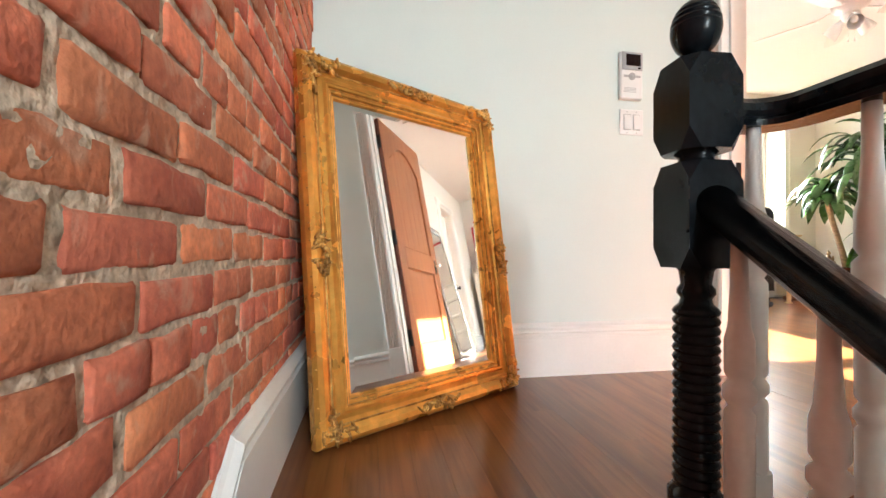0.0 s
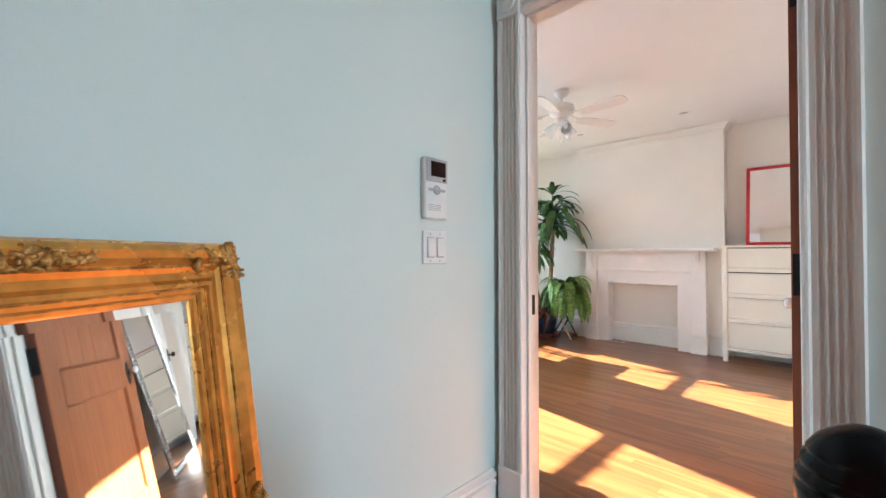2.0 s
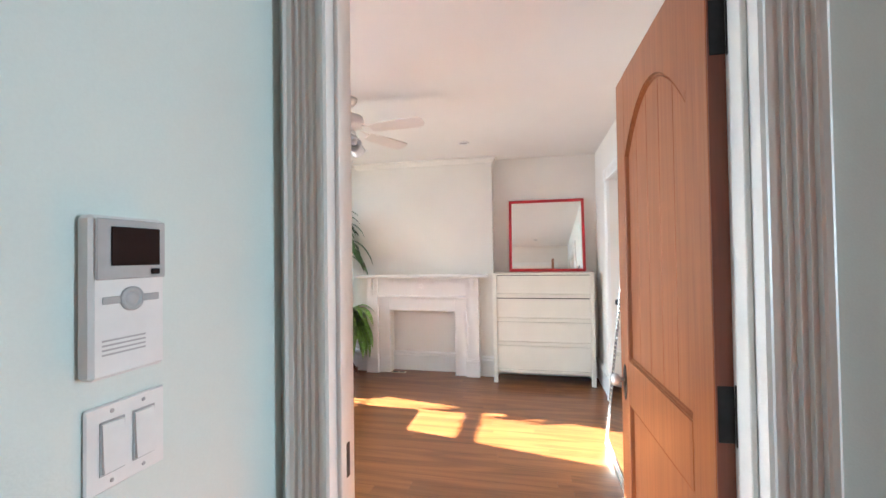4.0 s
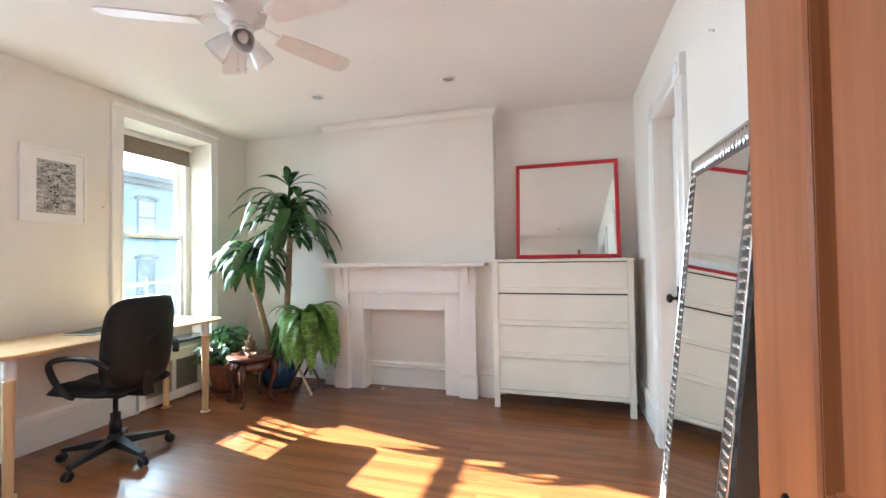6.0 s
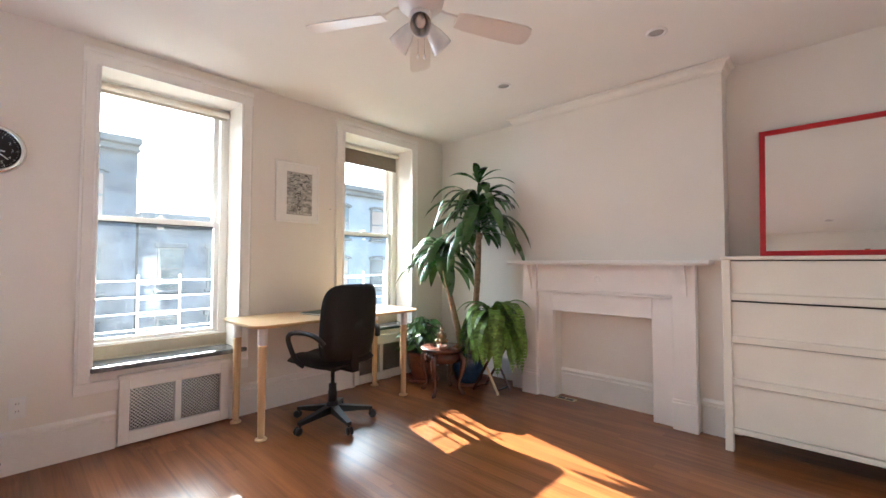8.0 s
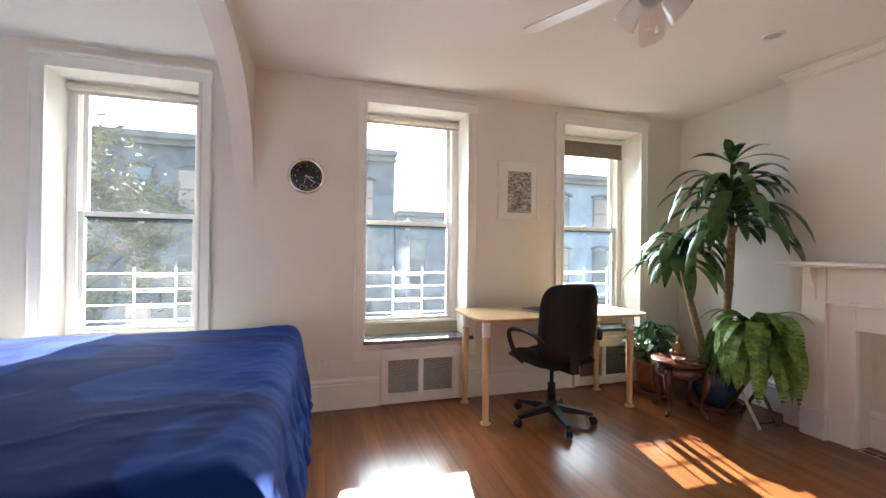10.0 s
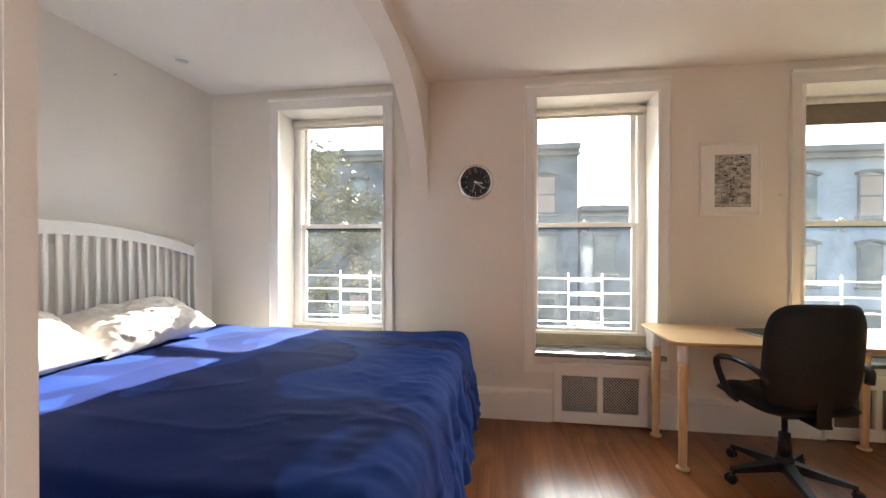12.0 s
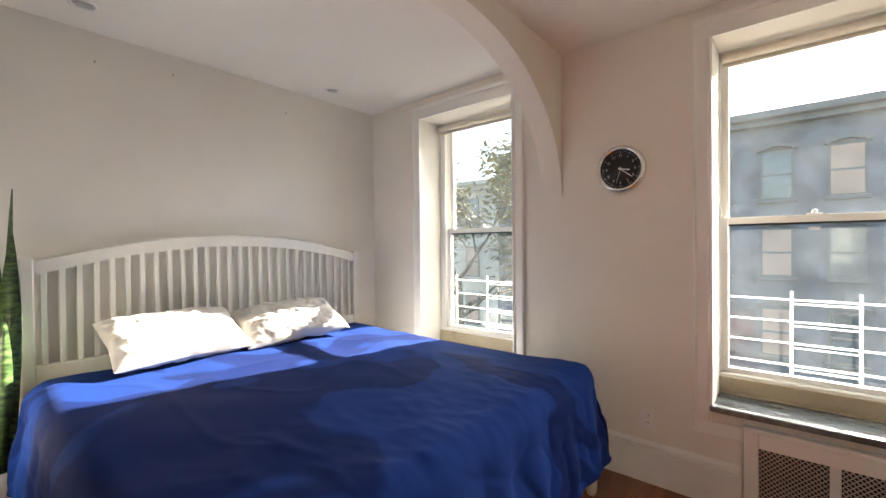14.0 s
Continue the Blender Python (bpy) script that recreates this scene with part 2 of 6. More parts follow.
LEATHER = material("black_leather", (0.005, 0.0048, 0.005), 0.5, spec=0.28, vary=0.3, scale=22, fine=160, bump=0.22)
BLACK_PLASTIC = material("black_plastic", (0.008, 0.008, 0.009), 0.42, spec=0.35, vary=0.2, scale=30, fine=220, bump=0.08)
BEDWHITE = material("white_bed_paint", (0.77, 0.75, 0.70), 0.36, vary=0.02, scale=5)
PILLOW = material("pillow_cotton", (0.60, 0.565, 0.52), 0.9, vary=0.05, scale=9, fine=260, bump=0.15, sheen=0.15)
MATTRESS = material("mattress_ticking", (0.60, 0.60, 0.60), 0.9, vary=0.05, scale=30)
POT_BLUE = material("blue_glaze", (0.040, 0.085, 0.16), 0.18, vary=0.3, scale=12, fine=70, coat=0.5)
TERRACOTTA = material("terracotta", (0.23, 0.085, 0.045), 0.7, vary=0.25, scale=18)
SOIL = material("potting_soil", (0.035, 0.022, 0.014), 0.95, vary=0.4, scale=60, bump=0.6)
STOOLWOOD = material("dark_rosewood", (0.095, 0.032, 0.018), 0.22, vary=0.3, scale=12, fine=120, coat=0.4)
BRONZE = material("brass_figure", (0.25, 0.175, 0.09), 0.4, metal=0.6, vary=0.4, scale=40)
TRUNK = material("cane_bark", (0.30, 0.195, 0.115), 0.8, vary=0.25, scale=20, fine=120, bump=0.3, stretch=(1, 1, 3))
LEAF = material("dracaena_leaf", (0.036, 0.115, 0.026), 0.28, vary=0.3, scale=6, fine=60, per_island=0.35, second=(0.065, 0.165, 0.04), coat=0.15)
LEAF_POTHOS = material("pothos_leaf", (0.035, 0.11, 0.025), 0.3, vary=0.3, scale=14, per_island=0.4, second=(0.075, 0.18, 0.045))
LEAF_FERN = material("fern_leaf", (0.115, 0.25, 0.032), 0.45, vary=0.25, scale=14, per_island=0.4, second=(0.20, 0.36, 0.06))
LEAF_SNAKE = material("snake_leaf", (0.025, 0.055, 0.02), 0.34, vary=0.45, scale=18, fine=50, stretch=(1, 1, 3), second=(0.11, 0.19, 0.06))
STONE_SILL = material("slate_marble_sill", (0.075, 0.082, 0.086), 0.25, vary=0.4, scale=5, fine=30, stretch=(1, 4, 1), second=(0.15, 0.165, 0.17))
SILL_BOARD = material("beige_sub_sill", (0.42, 0.36, 0.255), 0.3, vary=0.05, scale=5)
BLIND = material("roller_blind_cloth", (0.66, 0.61, 0.53), 0.7, vary=0.05, scale=30, fine=300)
BLIND_DARK = material("roller_blind_taupe", (0.23, 0.19, 0.145), 0.75, vary=0.06, scale=30, fine=300)
GRILLE = material("grille_metal", (0.46, 0.455, 0.44), 0.35, metal=0.5, vary=0.05, scale=20)
PAPER = material("mat_board", (0.80, 0.79, 0.765), 0.7, vary=0.015, scale=20)
PRINT_PALE = material("print_paper", (0.50, 0.49, 0.46), 0.75, vary=0.55, scale=22, fine=90, stretch=(1, 1, 2.2), second=(0.64, 0.63, 0.60))
INK = material("print_ink", (0.055, 0.055, 0.055), 0.8, vary=0.5, scale=70)
CLOCKFACE = material("clock_face", (0.010, 0.011, 0.012), 0.35, vary=0.15)
CLOCKMARK = material("clock_mark", (0.62, 0.64, 0.66), 0.5)
FANWHITE = material("fan_white", (0.74, 0.70, 0.655), 0.34, vary=0.02, scale=8)
SHADE = material("frosted_glass_shade", (0.76, 0.78, 0.77), 0.25, vary=0.03, scale=16, coat=0.3)
VENTMETAL = material("brass_register", (0.42, 0.30, 0.16), 0.4, metal=0.4, vary=0.1)
GLASS = glass_material("window_glass")
GUARD = material("guard_paint", (0.78, 0.80, 0.78), 0.4, vary=0.03, scale=12)
STREET = material("asphalt", (0.05, 0.05, 0.052), 0.9, vary=0.2, scale=2, fine=30)
FACADE_A = material("facade_grey_brick", (0.12, 0.132, 0.16), 0.85, vary=0.32, scale=1.4, fine=16, bump=0.1)
FACADE_B = material("facade_pale_paint", (0.30, 0.325, 0.375), 0.8, vary=0.1, scale=0.8, fine=7)
FACADE_C = material("facade_beige_stucco", (0.44, 0.40, 0.345), 0.85, vary=0.12, scale=0.9, fine=8)
FAC_TRIM = material("facade_trim", (0.12, 0.12, 0.125), 0.7, vary=0.15, scale=3)
FAC_GLASS = material("facade_window_glass", (0.075, 0.10, 0.12), 0.08, vary=0.3, scale=0.7, fine=3)
FAC_BLIND = material("facade_window_blind", (0.36, 0.235, 0.19), 0.6, vary=0.1, scale=2)
BARK = material("street_tree_bark", (0.06, 0.045, 0.035), 0.9, vary=0.3, scale=8, bump=0.4)
TREE_LEAF = material("street_tree_leaf", (0.10, 0.13, 0.035), 0.6, vary=0.3, scale=2, per_island=0.4, second=(0.22, 0.16, 0.05))


def blanket_material():
    """Blue plush whose nap lies in patches brushed light and dark."""
    m = material("blue_plush", (0.0046, 0.0170, 0.112), 0.8, vary=0.17, scale=1.7, fine=380, bump=0.12, sheen=0.0, second=(0.0084, 0.034, 0.182), ramp=(0.482, 0.506))
    for n in m.node_tree.nodes:
        if n.bl_idname == "ShaderNodeTexNoise" and n.inputs["Scale"].default_value < 10:
            n.inputs["Detail"].default_value, n.inputs["Distortion"].default_value = 1.5, 0.9
    b = m.node_tree.nodes["Principled BSDF"]
    b.inputs["Sheen Weight"].default_value = 0.05
    b.inputs["Sheen Roughness"].default_value = 0.35
    b.inputs["Sheen Tint"].default_value = (0.25, 0.38, 0.95, 1)
    b.inputs["Specular IOR Level"].default_value = 0.08
    return m


BLANKET = blanket_material()


# ---------------------------------------------------------------- mesh helpers
class Shape:
    """Collects vertices and faces for one mesh."""

    def __init__(self):
        self.v, self.f, self.smooth = [], [], set()

    def add(self, verts, faces, smooth=False, m=None):
        o = len(self.v)
        self.v += [tuple(m @ Vector(p)) for p in verts] if m is not None else [tuple(p) for p in verts]
        for fc in faces:
            if smooth:
                self.smooth.add(len(self.f))
            self.f.append([o + i for i in fc])
        return self

    def box(self, x0, x1, y0, y1, z0, z1, c=0.0, m=None):
        """A box, with its edges chamfered by c."""
        if x0 > x1: x0, x1 = x1, x0
        if y0 > y1: y0, y1 = y1, y0
        if z0 > z1: z0, z1 = z1, z0
        if c <= 0:
            vs = [(x, y, z) for z in (z0, z1) for y in (y0, y1) for x in (x0, x1)]
            fs = [(0, 2, 3, 1), (4, 5, 7, 6), (0, 1, 5, 4), (2, 6, 7, 3), (0, 4, 6, 2), (1, 3, 7, 5)]
            return self.add(vs, fs, m=m)
        c = min(c, (x1 - x0) * 0.45, (y1 - y0) * 0.45, (z1 - z0) * 0.45)
        lo, hi = (x0, y0, z0), (x1, y1, z1)
        idx, vs = {}, []
        for sx in (0, 1):
            for sy in (0, 1):
                for sz in (0, 1):
                    s = (sx, sy, sz)
                    for a in range(3):
                        p = []
                        for k in range(3):
                            e = hi[k] if s[k] else lo[k]
                            p.append(e if k == a else e + (-c if s[k] else c))
                        idx[s, a] = len(vs)
                        vs.append(p)
        fs = []
        for a in range(3):
            b1, b2 = (a + 1) % 3, (a + 2) % 3
            for sa in (0, 1):
                q = []
                for u, w in ((0, 0), (1, 0), (1, 1), (0, 1)):
                    s = [0, 0, 0]
                    s[a], s[b1], s[b2] = sa, u, w
                    q.append(idx[tuple(s), a])
                fs.append(q if sa else q[::-1])
        for a in range(3):
            b1, b2 = (a + 1) % 3, (a + 2) % 3
            for u in (0, 1):
                for w in (0, 1):
                    s0, s1 = [0, 0, 0], [0, 0, 0]
                    s0[b1] = s1[b1] = u
                    s0[b2] = s1[b2] = w
                    s1[a] = 1
                    s0, s1 = tuple(s0), tuple(s1)
                    q = [idx[s0, b1], idx[s1, b1], idx[s1, b2], idx[s0, b2]]
                    fs.append(q if (u + w) % 2 == 0 else q[::-1])
        for sx in (0, 1):
            for sy in (0, 1):
                for sz in (0, 1):
                    s = (sx, sy, sz)
                    q = [idx[s, 0], idx[s, 1], idx[s, 2]]
                    fs.append(q if (sx + sy + sz) % 2 else q[::-1])
        return self.add(vs, fs, m=m)

    def lathe(self, profile, n=20, m=None, smooth=True, caps=True):
        """Profile of (radius, z) turned round z."""
        vs, fs = [], []
        for r, z in profile:
            for k in range(n):
                a = 2 * math.pi * k / n
                vs.append((r * math.cos(a), r * math.sin(a), z))
        for i in range(len(profile) - 1):
            for k in range(n):
                k2 = (k + 1) % n
                fs.append((i * n + k, i * n + k2, (i + 1) * n + k2, (i + 1) * n + k))
        self.add(vs, fs, smooth, m)
        if caps:
            o = len(self.v) - len(vs)
            self.f.append([o + k for k in range(n)][::-1])
            self.f.append([o + (len(profile) - 1) * n + k for k in range(n)])
        return self

    def tube(self, pts, radius, n=8, m=None, smooth=True, squash=1.0):
        """A round bar along points; radius may be a list."""
        pts = [Vector(p) for p in pts]
        rs = radius if isinstance(radius, (list, tuple)) else [radius] * len(pts)
        vs, fs = [], []
        side = None
        for i, p in enumerate(pts):
            d = (pts[min(i + 1, len(pts) - 1)] - pts[max(i - 1, 0)]).normalized()
            if side is None:
                side = d.cross(Vector((0, 0, 1)) if abs(d.z) < 0.9 else Vector((1, 0, 0))).normalized()
            side = (side - d * side.dot(d)).normalized()
            up = d.cross(side)
            for k in range(n):
                a = 2 * math.pi * k / n
                vs.append(p + side * math.cos(a) * rs[i] + up * math.sin(a) * rs[i] * squash)
        for i in range(len(pts) - 1):
            for k in range(n):
                k2 = (k + 1) % n
                fs.append((i * n + k, i * n + k2, (i + 1) * n + k2, (i + 1) * n + k))
        self.add(vs, fs, smooth, m)
        o = len(self.v) - len(vs)
        self.f.append([o + k for k in range(n)][::-1])
        self.f.append([o + (len(pts) - 1) * n + k for k in range(n)])
        return self

    def ball(self, c, r, n=10, k=6, m=None):
        """An ellipsoid; r is a number or three."""
        r = (r, r, r) if not isinstance(r, (tuple, list)) else r
        prof = [(math.sin(math.pi * i / k), -math.cos(math.pi * i / k)) for i in range(k + 1)]
        prof[0], prof[-1] = (0.02, -1), (0.02, 1)
        mm = Matrix.Translation(c) @ Matrix.Diagonal((*r, 1))
        return self.lathe(prof, n, (m @ mm) if m is not None else mm)

    def sweep(self, profile, pts, closed=False, m=None, smooth=False, out=None):
        """Profile of (sideways, up) carried along level points, mitred at the corners."""
        pts = [Vector(p) for p in pts]
        k, n = len(profile), len(pts)
        vs, fs = [], []
        for i, p in enumerate(pts):
            a = pts[i - 1] if (closed or i > 0) else None
            b = pts[(i + 1) % n] if (closed or i < n - 1) else None
            d1 = (p - a).normalized() if a is not None else (b - p).normalized()
            d2 = (b - p).normalized() if b is not None else d1
            up = Vector(out) if out else Vector((0, 0, 1))
            s1, s2 = d1.cross(up), d2.cross(up)
            s = (s1 + s2)
            s = s / max(1e-6, s.dot(s1)) if s.length > 1e-6 else s1
            for u, w in profile:
                vs.append(p + s * u + up * w)
        for i in range(n if closed else n - 1):
            j = (i + 1) % n
            for q in range(k):
                q2 = (q + 1) % k
                fs.append((i * k + q, j * k + q, j * k + q2, i * k + q2))
        if not closed:
            fs.append(list(range(k)))
            fs.append([(n - 1) * k + q for q in range(k)][::-1])
        return self.add(vs, fs, smooth, m)

    def mesh(self, name):
        me = bpy.data.meshes.new(name)
        me.from_pydata(self.v, [], self.f)
        if self.smooth:
            flags = np.zeros(len(me.polygons), dtype=bool)
            flags[list(self.smooth)] = True
            me.polygons.foreach_set("use_smooth", flags)
        bm = bmesh.new()
        bm.from_mesh(me)
        bmesh.ops.recalc_face_normals(bm, faces=bm.faces)
        bm.to_mesh(me)
        bm.free()
        me.update()
        return me


def thing(name, m, label, category, group=""):
    """A top-level thing: an Empty at its base."""
    e = new(name)
    e.empty_display_size = 0.1
    e.matrix_world = m
    return tagged(e, label, category, group)


def part(name, shape, mat, parent=None, label="", m=None):
    """One mesh object, under a thing or a part."""
    me = shape.mesh(name) if isinstance(shape, Shape) else shape
    me.materials.clear()
    me.materials.append(mat)
    ob = new(name, me)
    if parent is not None:
        ob.parent = parent
    if m is not None:
        ob.matrix_local = m
    if label:
        tagged(ob, label)
    return ob


def lone(name, shape, mat, label, category, m=None, group=""):
    return tagged(part(name, shape, mat, None, "", m), label, category, group)


def structure(name, shape, mat, label="", category="", parent=None):
    ob = part(name, shape, mat, parent)
    return tagged(ob, label, category, "", "structure") if parent is None else ob


# ---------------------------------------------------------------- plan
BRICK_X, HALL_N, HALL_E, ROOM_W = 1.085, 3.115, 2.83, 2.905
NOOK_S, NOOK_W, WIN_Y, EAST_X, SOUTH_Y = 3.15, 1.20, 5.69, 6.80, 1.855
CEIL_Z, OUT_Y, GLASS_Y = 2.48, 6.06, 5.95
BREAST_X, BREAST_0, BREAST_1 = 6.65, 2.99, 4.615
DOOR_0, DOOR_1, DOOR_H = 2.155, 2.985, 2.04
WINDOWS = ((1.795, 2.645), (3.78, 4.595), (5.495, 6.315))
WIN_TOP, WIN_SILL = 2.32, 0.48
STAIR_Y = 2.12

# ---------------------------------------------------------------- structure
def wall_with_holes(name, axis, a0, a1, t0, t1, z0, z1, holes, mat, label):
    """A thick wall along an axis; holes are (from, to, bottom, top)."""
    s = Shape()
    def put(p0, p1, q0, q1):
        if p1 - p0 < 1e-4 or q1 - q0 < 1e-4:
            return
        if axis == "x":
            s.box(p0, p1, t0, t1, q0, q1)
        else:
            s.box(t0, t1, p0, p1, q0, q1)
    at = a0
    for h0, h1, b, t in sorted(holes):
        put(at, h0, z0, z1)
        put(h0, h1, z0, b)
        put(h0, h1, t, z1)
        at = h1
    put(at, a1, z0, z1)
    return structure(name, s, mat, label, "wall")


wall_with_holes("wall_north", "x", NOOK_W - 0.3, EAST_X + 0.3, WIN_Y, OUT_Y, -0.2, 2.75,
                [(a, b, WIN_SILL, WIN_TOP) for a, b in WINDOWS], WALL, "pale cream painted window wall with deep reveals")
structure("wall_east", Shape().box(EAST_X, EAST_X + 0.2, SOUTH_Y - 0.9, WIN_Y, -0.2, 2.75), WALL, "pale cream painted plaster party wall", "wall")
CLOSET_A, CLOSET_B = (5.43, 5.975), (3.62, 4.36)
wall_with_holes("wall_south", "x", ROOM_W, EAST_X, SOUTH_Y - 0.13, SOUTH_Y, -0.2, 2.75,
                [(CLOSET_A[0], CLOSET_A[1], 0, 2.04), (CLOSET_B[0], CLOSET_B[1], 0, 2.04)], WALL, "pale cream painted closet wall with two doorways")
structure("wall_closets", Shape().box(ROOM_W, EAST_X, SOUTH_Y - 0.95, SOUTH_Y - 0.88, -0.2, 2.75).box(4.85, 4.95, SOUTH_Y - 0.88, SOUTH_Y - 0.13, -0.2, 2.75),
          WALL, "plain inner walls of the closets", "wall")
wall_with_holes("wall_hall_east", "y", -2.6, NOOK_S, HALL_E, ROOM_W, -3.2, 2.75, [(DOOR_0 - 0.016, DOOR_1 + 0.016, -0.014, DOOR_H + 0.016)], HALLWALL,
                "white painted wall between hall and bedroom with a doorway")
# room-side skins so that the bedroom face carries the bedroom's paint
wall_with_holes("wall_west", "y", SOUTH_Y, NOOK_S, ROOM_W + 0.0005, ROOM_W + 0.006, 0, CEIL_Z, [(DOOR_0 - 0.016, DOOR_1 + 0.016, 0, DOOR_H + 0.016)], WALL, "cream bedroom side of the doorway wall")
structure("wall_hall_north", Shape().box(0.87, HALL_E, HALL_N, HALL_N + 0.017, -3.2, 2.75), HALLWALL, "white painted hall end wall", "wall")
structure("wall_nook_south", Shape().box(NOOK_W - 0.3, ROOM_W, HALL_N + 0.017, NOOK_S, -0.2, 2.75), WALL, "cream painted wall of the bed nook", "wall")
structure("wall_nook_west", Shape().box(NOOK_W - 0.3, NOOK_W, NOOK_S, WIN_Y, -0.2, 2.75), WALL, "cream painted wall behind the bed", "wall")
wall_with_holes("wall_hall_south", "x", 0.87, HALL_E, -2.8, -2.6, -3.2, 2.75, [(2.00, 2.72, 0.80, 2.20)], HALLWALL, "plain white wall with a window at the end of the hall")

s = Shape()
s.box(ROOM_W, EAST_X, SOUTH_Y - 0.9, WIN_Y, CEIL_Z, CEIL_Z + 0.1)
s.box(NOOK_W, ROOM_W, NOOK_S, WIN_Y, CEIL_Z, CEIL_Z + 0.1)
structure("ceiling", s, CEIL, "white plaster bedroom ceiling", "ceiling")
s = Shape().box(0.9, HALL_E, -2.6, HALL_N, 2.60, 2.75)
structure("ceiling_hall", s, HALLWALL, "white hall ceiling", "ceiling")

# rounded arch between nook and room
def arch_beam():
    x0, x1, drop = 2.860, 2.992, 0.10
    ya, yb, spring, reach = NOOK_S, WIN_Y, 1.58, 0.98
    top = CEIL_Z - drop
    line = []
    n = 26
    line.append((ya, top))
    for i in range(n, -1, -1):
        a = math.pi / 2 * i / n
        line.append((yb - reach * (1 - math.cos(a)), spring + (top - spring) * math.sin(a)))
    vs, fs = [], []
    for y, z in line:
        vs += [(x0, y, z), (x1, y, z), (x0, y, CEIL_Z), (x1, y, CEIL_Z)]
    for i in range(len(line) - 1):
        o, q = 4 * i, 4 * i + 4
        fs += [(o, q, q + 1, o + 1), (o, o + 2, q + 2, q), (o + 1, q + 1, q + 3, o + 3)]
    return Shape().add(vs, fs)


structure("arch", arch_beam(), WALL, "cream plaster arch with rounded shoulders between nook and room", "arch")

# chimney breast with its fire opening
FIRE_0, FIRE_1, FIRE_H = 3.43, 4.21, 0.73
s = Shape()
s.box(BREAST_X, EAST_X, BREAST_0, FIRE_0, 0, CEIL_Z).box(BREAST_X, EAST_X, FIRE_1, BREAST_1, 0, CEIL_Z)
s.box(BREAST_X, EAST_X, FIRE_0, FIRE_1, FIRE_H, CEIL_Z).box(6.765, EAST_X, FIRE_0, FIRE_1, 0, FIRE_H)
structure("chimney_breast", s, WALL, "cream painted chimney breast above the mantel", "chimney breast")
crown = [(0, 0), (0.055, 0), (0.055, -0.012), (0.035, -0.02), (0.02, -0.05), (0.008, -0.06), (0.008, -0.075), (0, -0.075)]
s = Shape().sweep(crown, [(EAST_X, BREAST_0, CEIL_Z - 0.001), (BREAST_X, BREAST_0, CEIL_Z - 0.001), (BREAST_X, BREAST_1, CEIL_Z - 0.001), (EAST_X, BREAST_1, CEIL_Z - 0.001)][::-1])
structure("trim_crown", s, WALL, "small painted crown moulding round the chimney breast", "moulding")

# ground floors
structure("floor", Shape().box(ROOM_W - 0.14, EAST_X, SOUTH_Y - 0.9, WIN_Y, -0.2, -0.012).box(NOOK_W, ROOM_W - 0.14, NOOK_S, WIN_Y, -0.2, -0.012)
          .box(BRICK_X - 0.03, HALL_E, STAIR_Y + 0.02, HALL_N, -0.2, -0.012).box(2.02, HALL_E, -2.6, STAIR_Y + 0.02, -0.2, -0.012),
          SUBFLOOR, "reddish-brown varnished oak strip floor", "floor")

# baseboards: a plain board, a groove and a moulded cap
BASE = [(0, 0), (0.018, 0), (0.018, 0.165), (0.024, 0.168), (0.024, 0.182), (0.013, 0.187), (0.013, 0.197), (0.026, 0.202), (0.026, 0.211), (0.012, 0.220), (0.006, 0.227), (0, 0.227)]


def baseboard(pts, label="white painted tall moulded baseboard"):
    return structure("baseboard", Shape().sweep(BASE, [(x, y, 0) for x, y in pts]), TRIM, label, "baseboard")


E2 = EAST_X
baseboard([(5.31, SOUTH_Y), (4.47, SOUTH_Y)])
baseboard([(E2, BREAST_0), (E2, SOUTH_Y), (6.085, SOUTH_Y)])
baseboard([(BREAST_X, 3.13), (BREAST_X, BREAST_0), (E2, BREAST_0)][::1])
baseboard([(E2, BREAST_1), (BREAST_X, BREAST_1), (BREAST_X, 4.50)])
baseboard([(6.235, WIN_Y), (E2, WIN_Y), (E2, BREAST_1)])
baseboard([(4.545, WIN_Y), (5.60, WIN_Y)])
baseboard([(2.70, WIN_Y), (3.895, WIN_Y)])
baseboard([(6.765, FIRE_1), (6.765, FIRE_0)])
baseboard([(NOOK_W, NOOK_S), (NOOK_W, WIN_Y), (1.74, WIN_Y)])
baseboard([(ROOM_W, NOOK_S), (NOOK_W, NOOK_S)])
baseboard([(BRICK_X, 2.165), (BRICK_X, HALL_N), (2.785, HALL_N)])
baseboard([(HALL_E, 2.055), (HALL_E, -2.6)])

# ---------------------------------------------------------------- door casings
def casing_profile(w, flutes=4, t=0.024):
    """Flat casing with flutes, as (sideways, out)."""
    p = [(0, 0), (0, t), (0.006, t + 0.004), (0.014, t)]
    a, b = 0.02, w - 0.02
    step = (b - a) / flutes
    for i in range(flutes):
        u = a + i * step
        p += [(u, t), (u + step * 0.2, t - 0.008), (u + step * 0.6, t - 0.008), (u + step * 0.8, t)]
    p += [(w - 0.012, t), (w - 0.006, t + 0.004), (w, t), (w, 0)]
    return p


def strip(shape, prof, origin, along, side, out):
    """Extrudes a (sideways, out) profile from origin by the vector along."""
    o, along, side, out = Vector(origin), Vector(along), Vector(side), Vector(out)
    a = [o + side * u + out * w for u, w in prof]
    b = [p + along for p in a]
    n = len(a)
    shape.add(a + b, [(i, (i + 1) % n, n + (i + 1) % n, n + i) for i in range(n)] + [list(range(n))[::-1], list(range(n, 2 * n))])


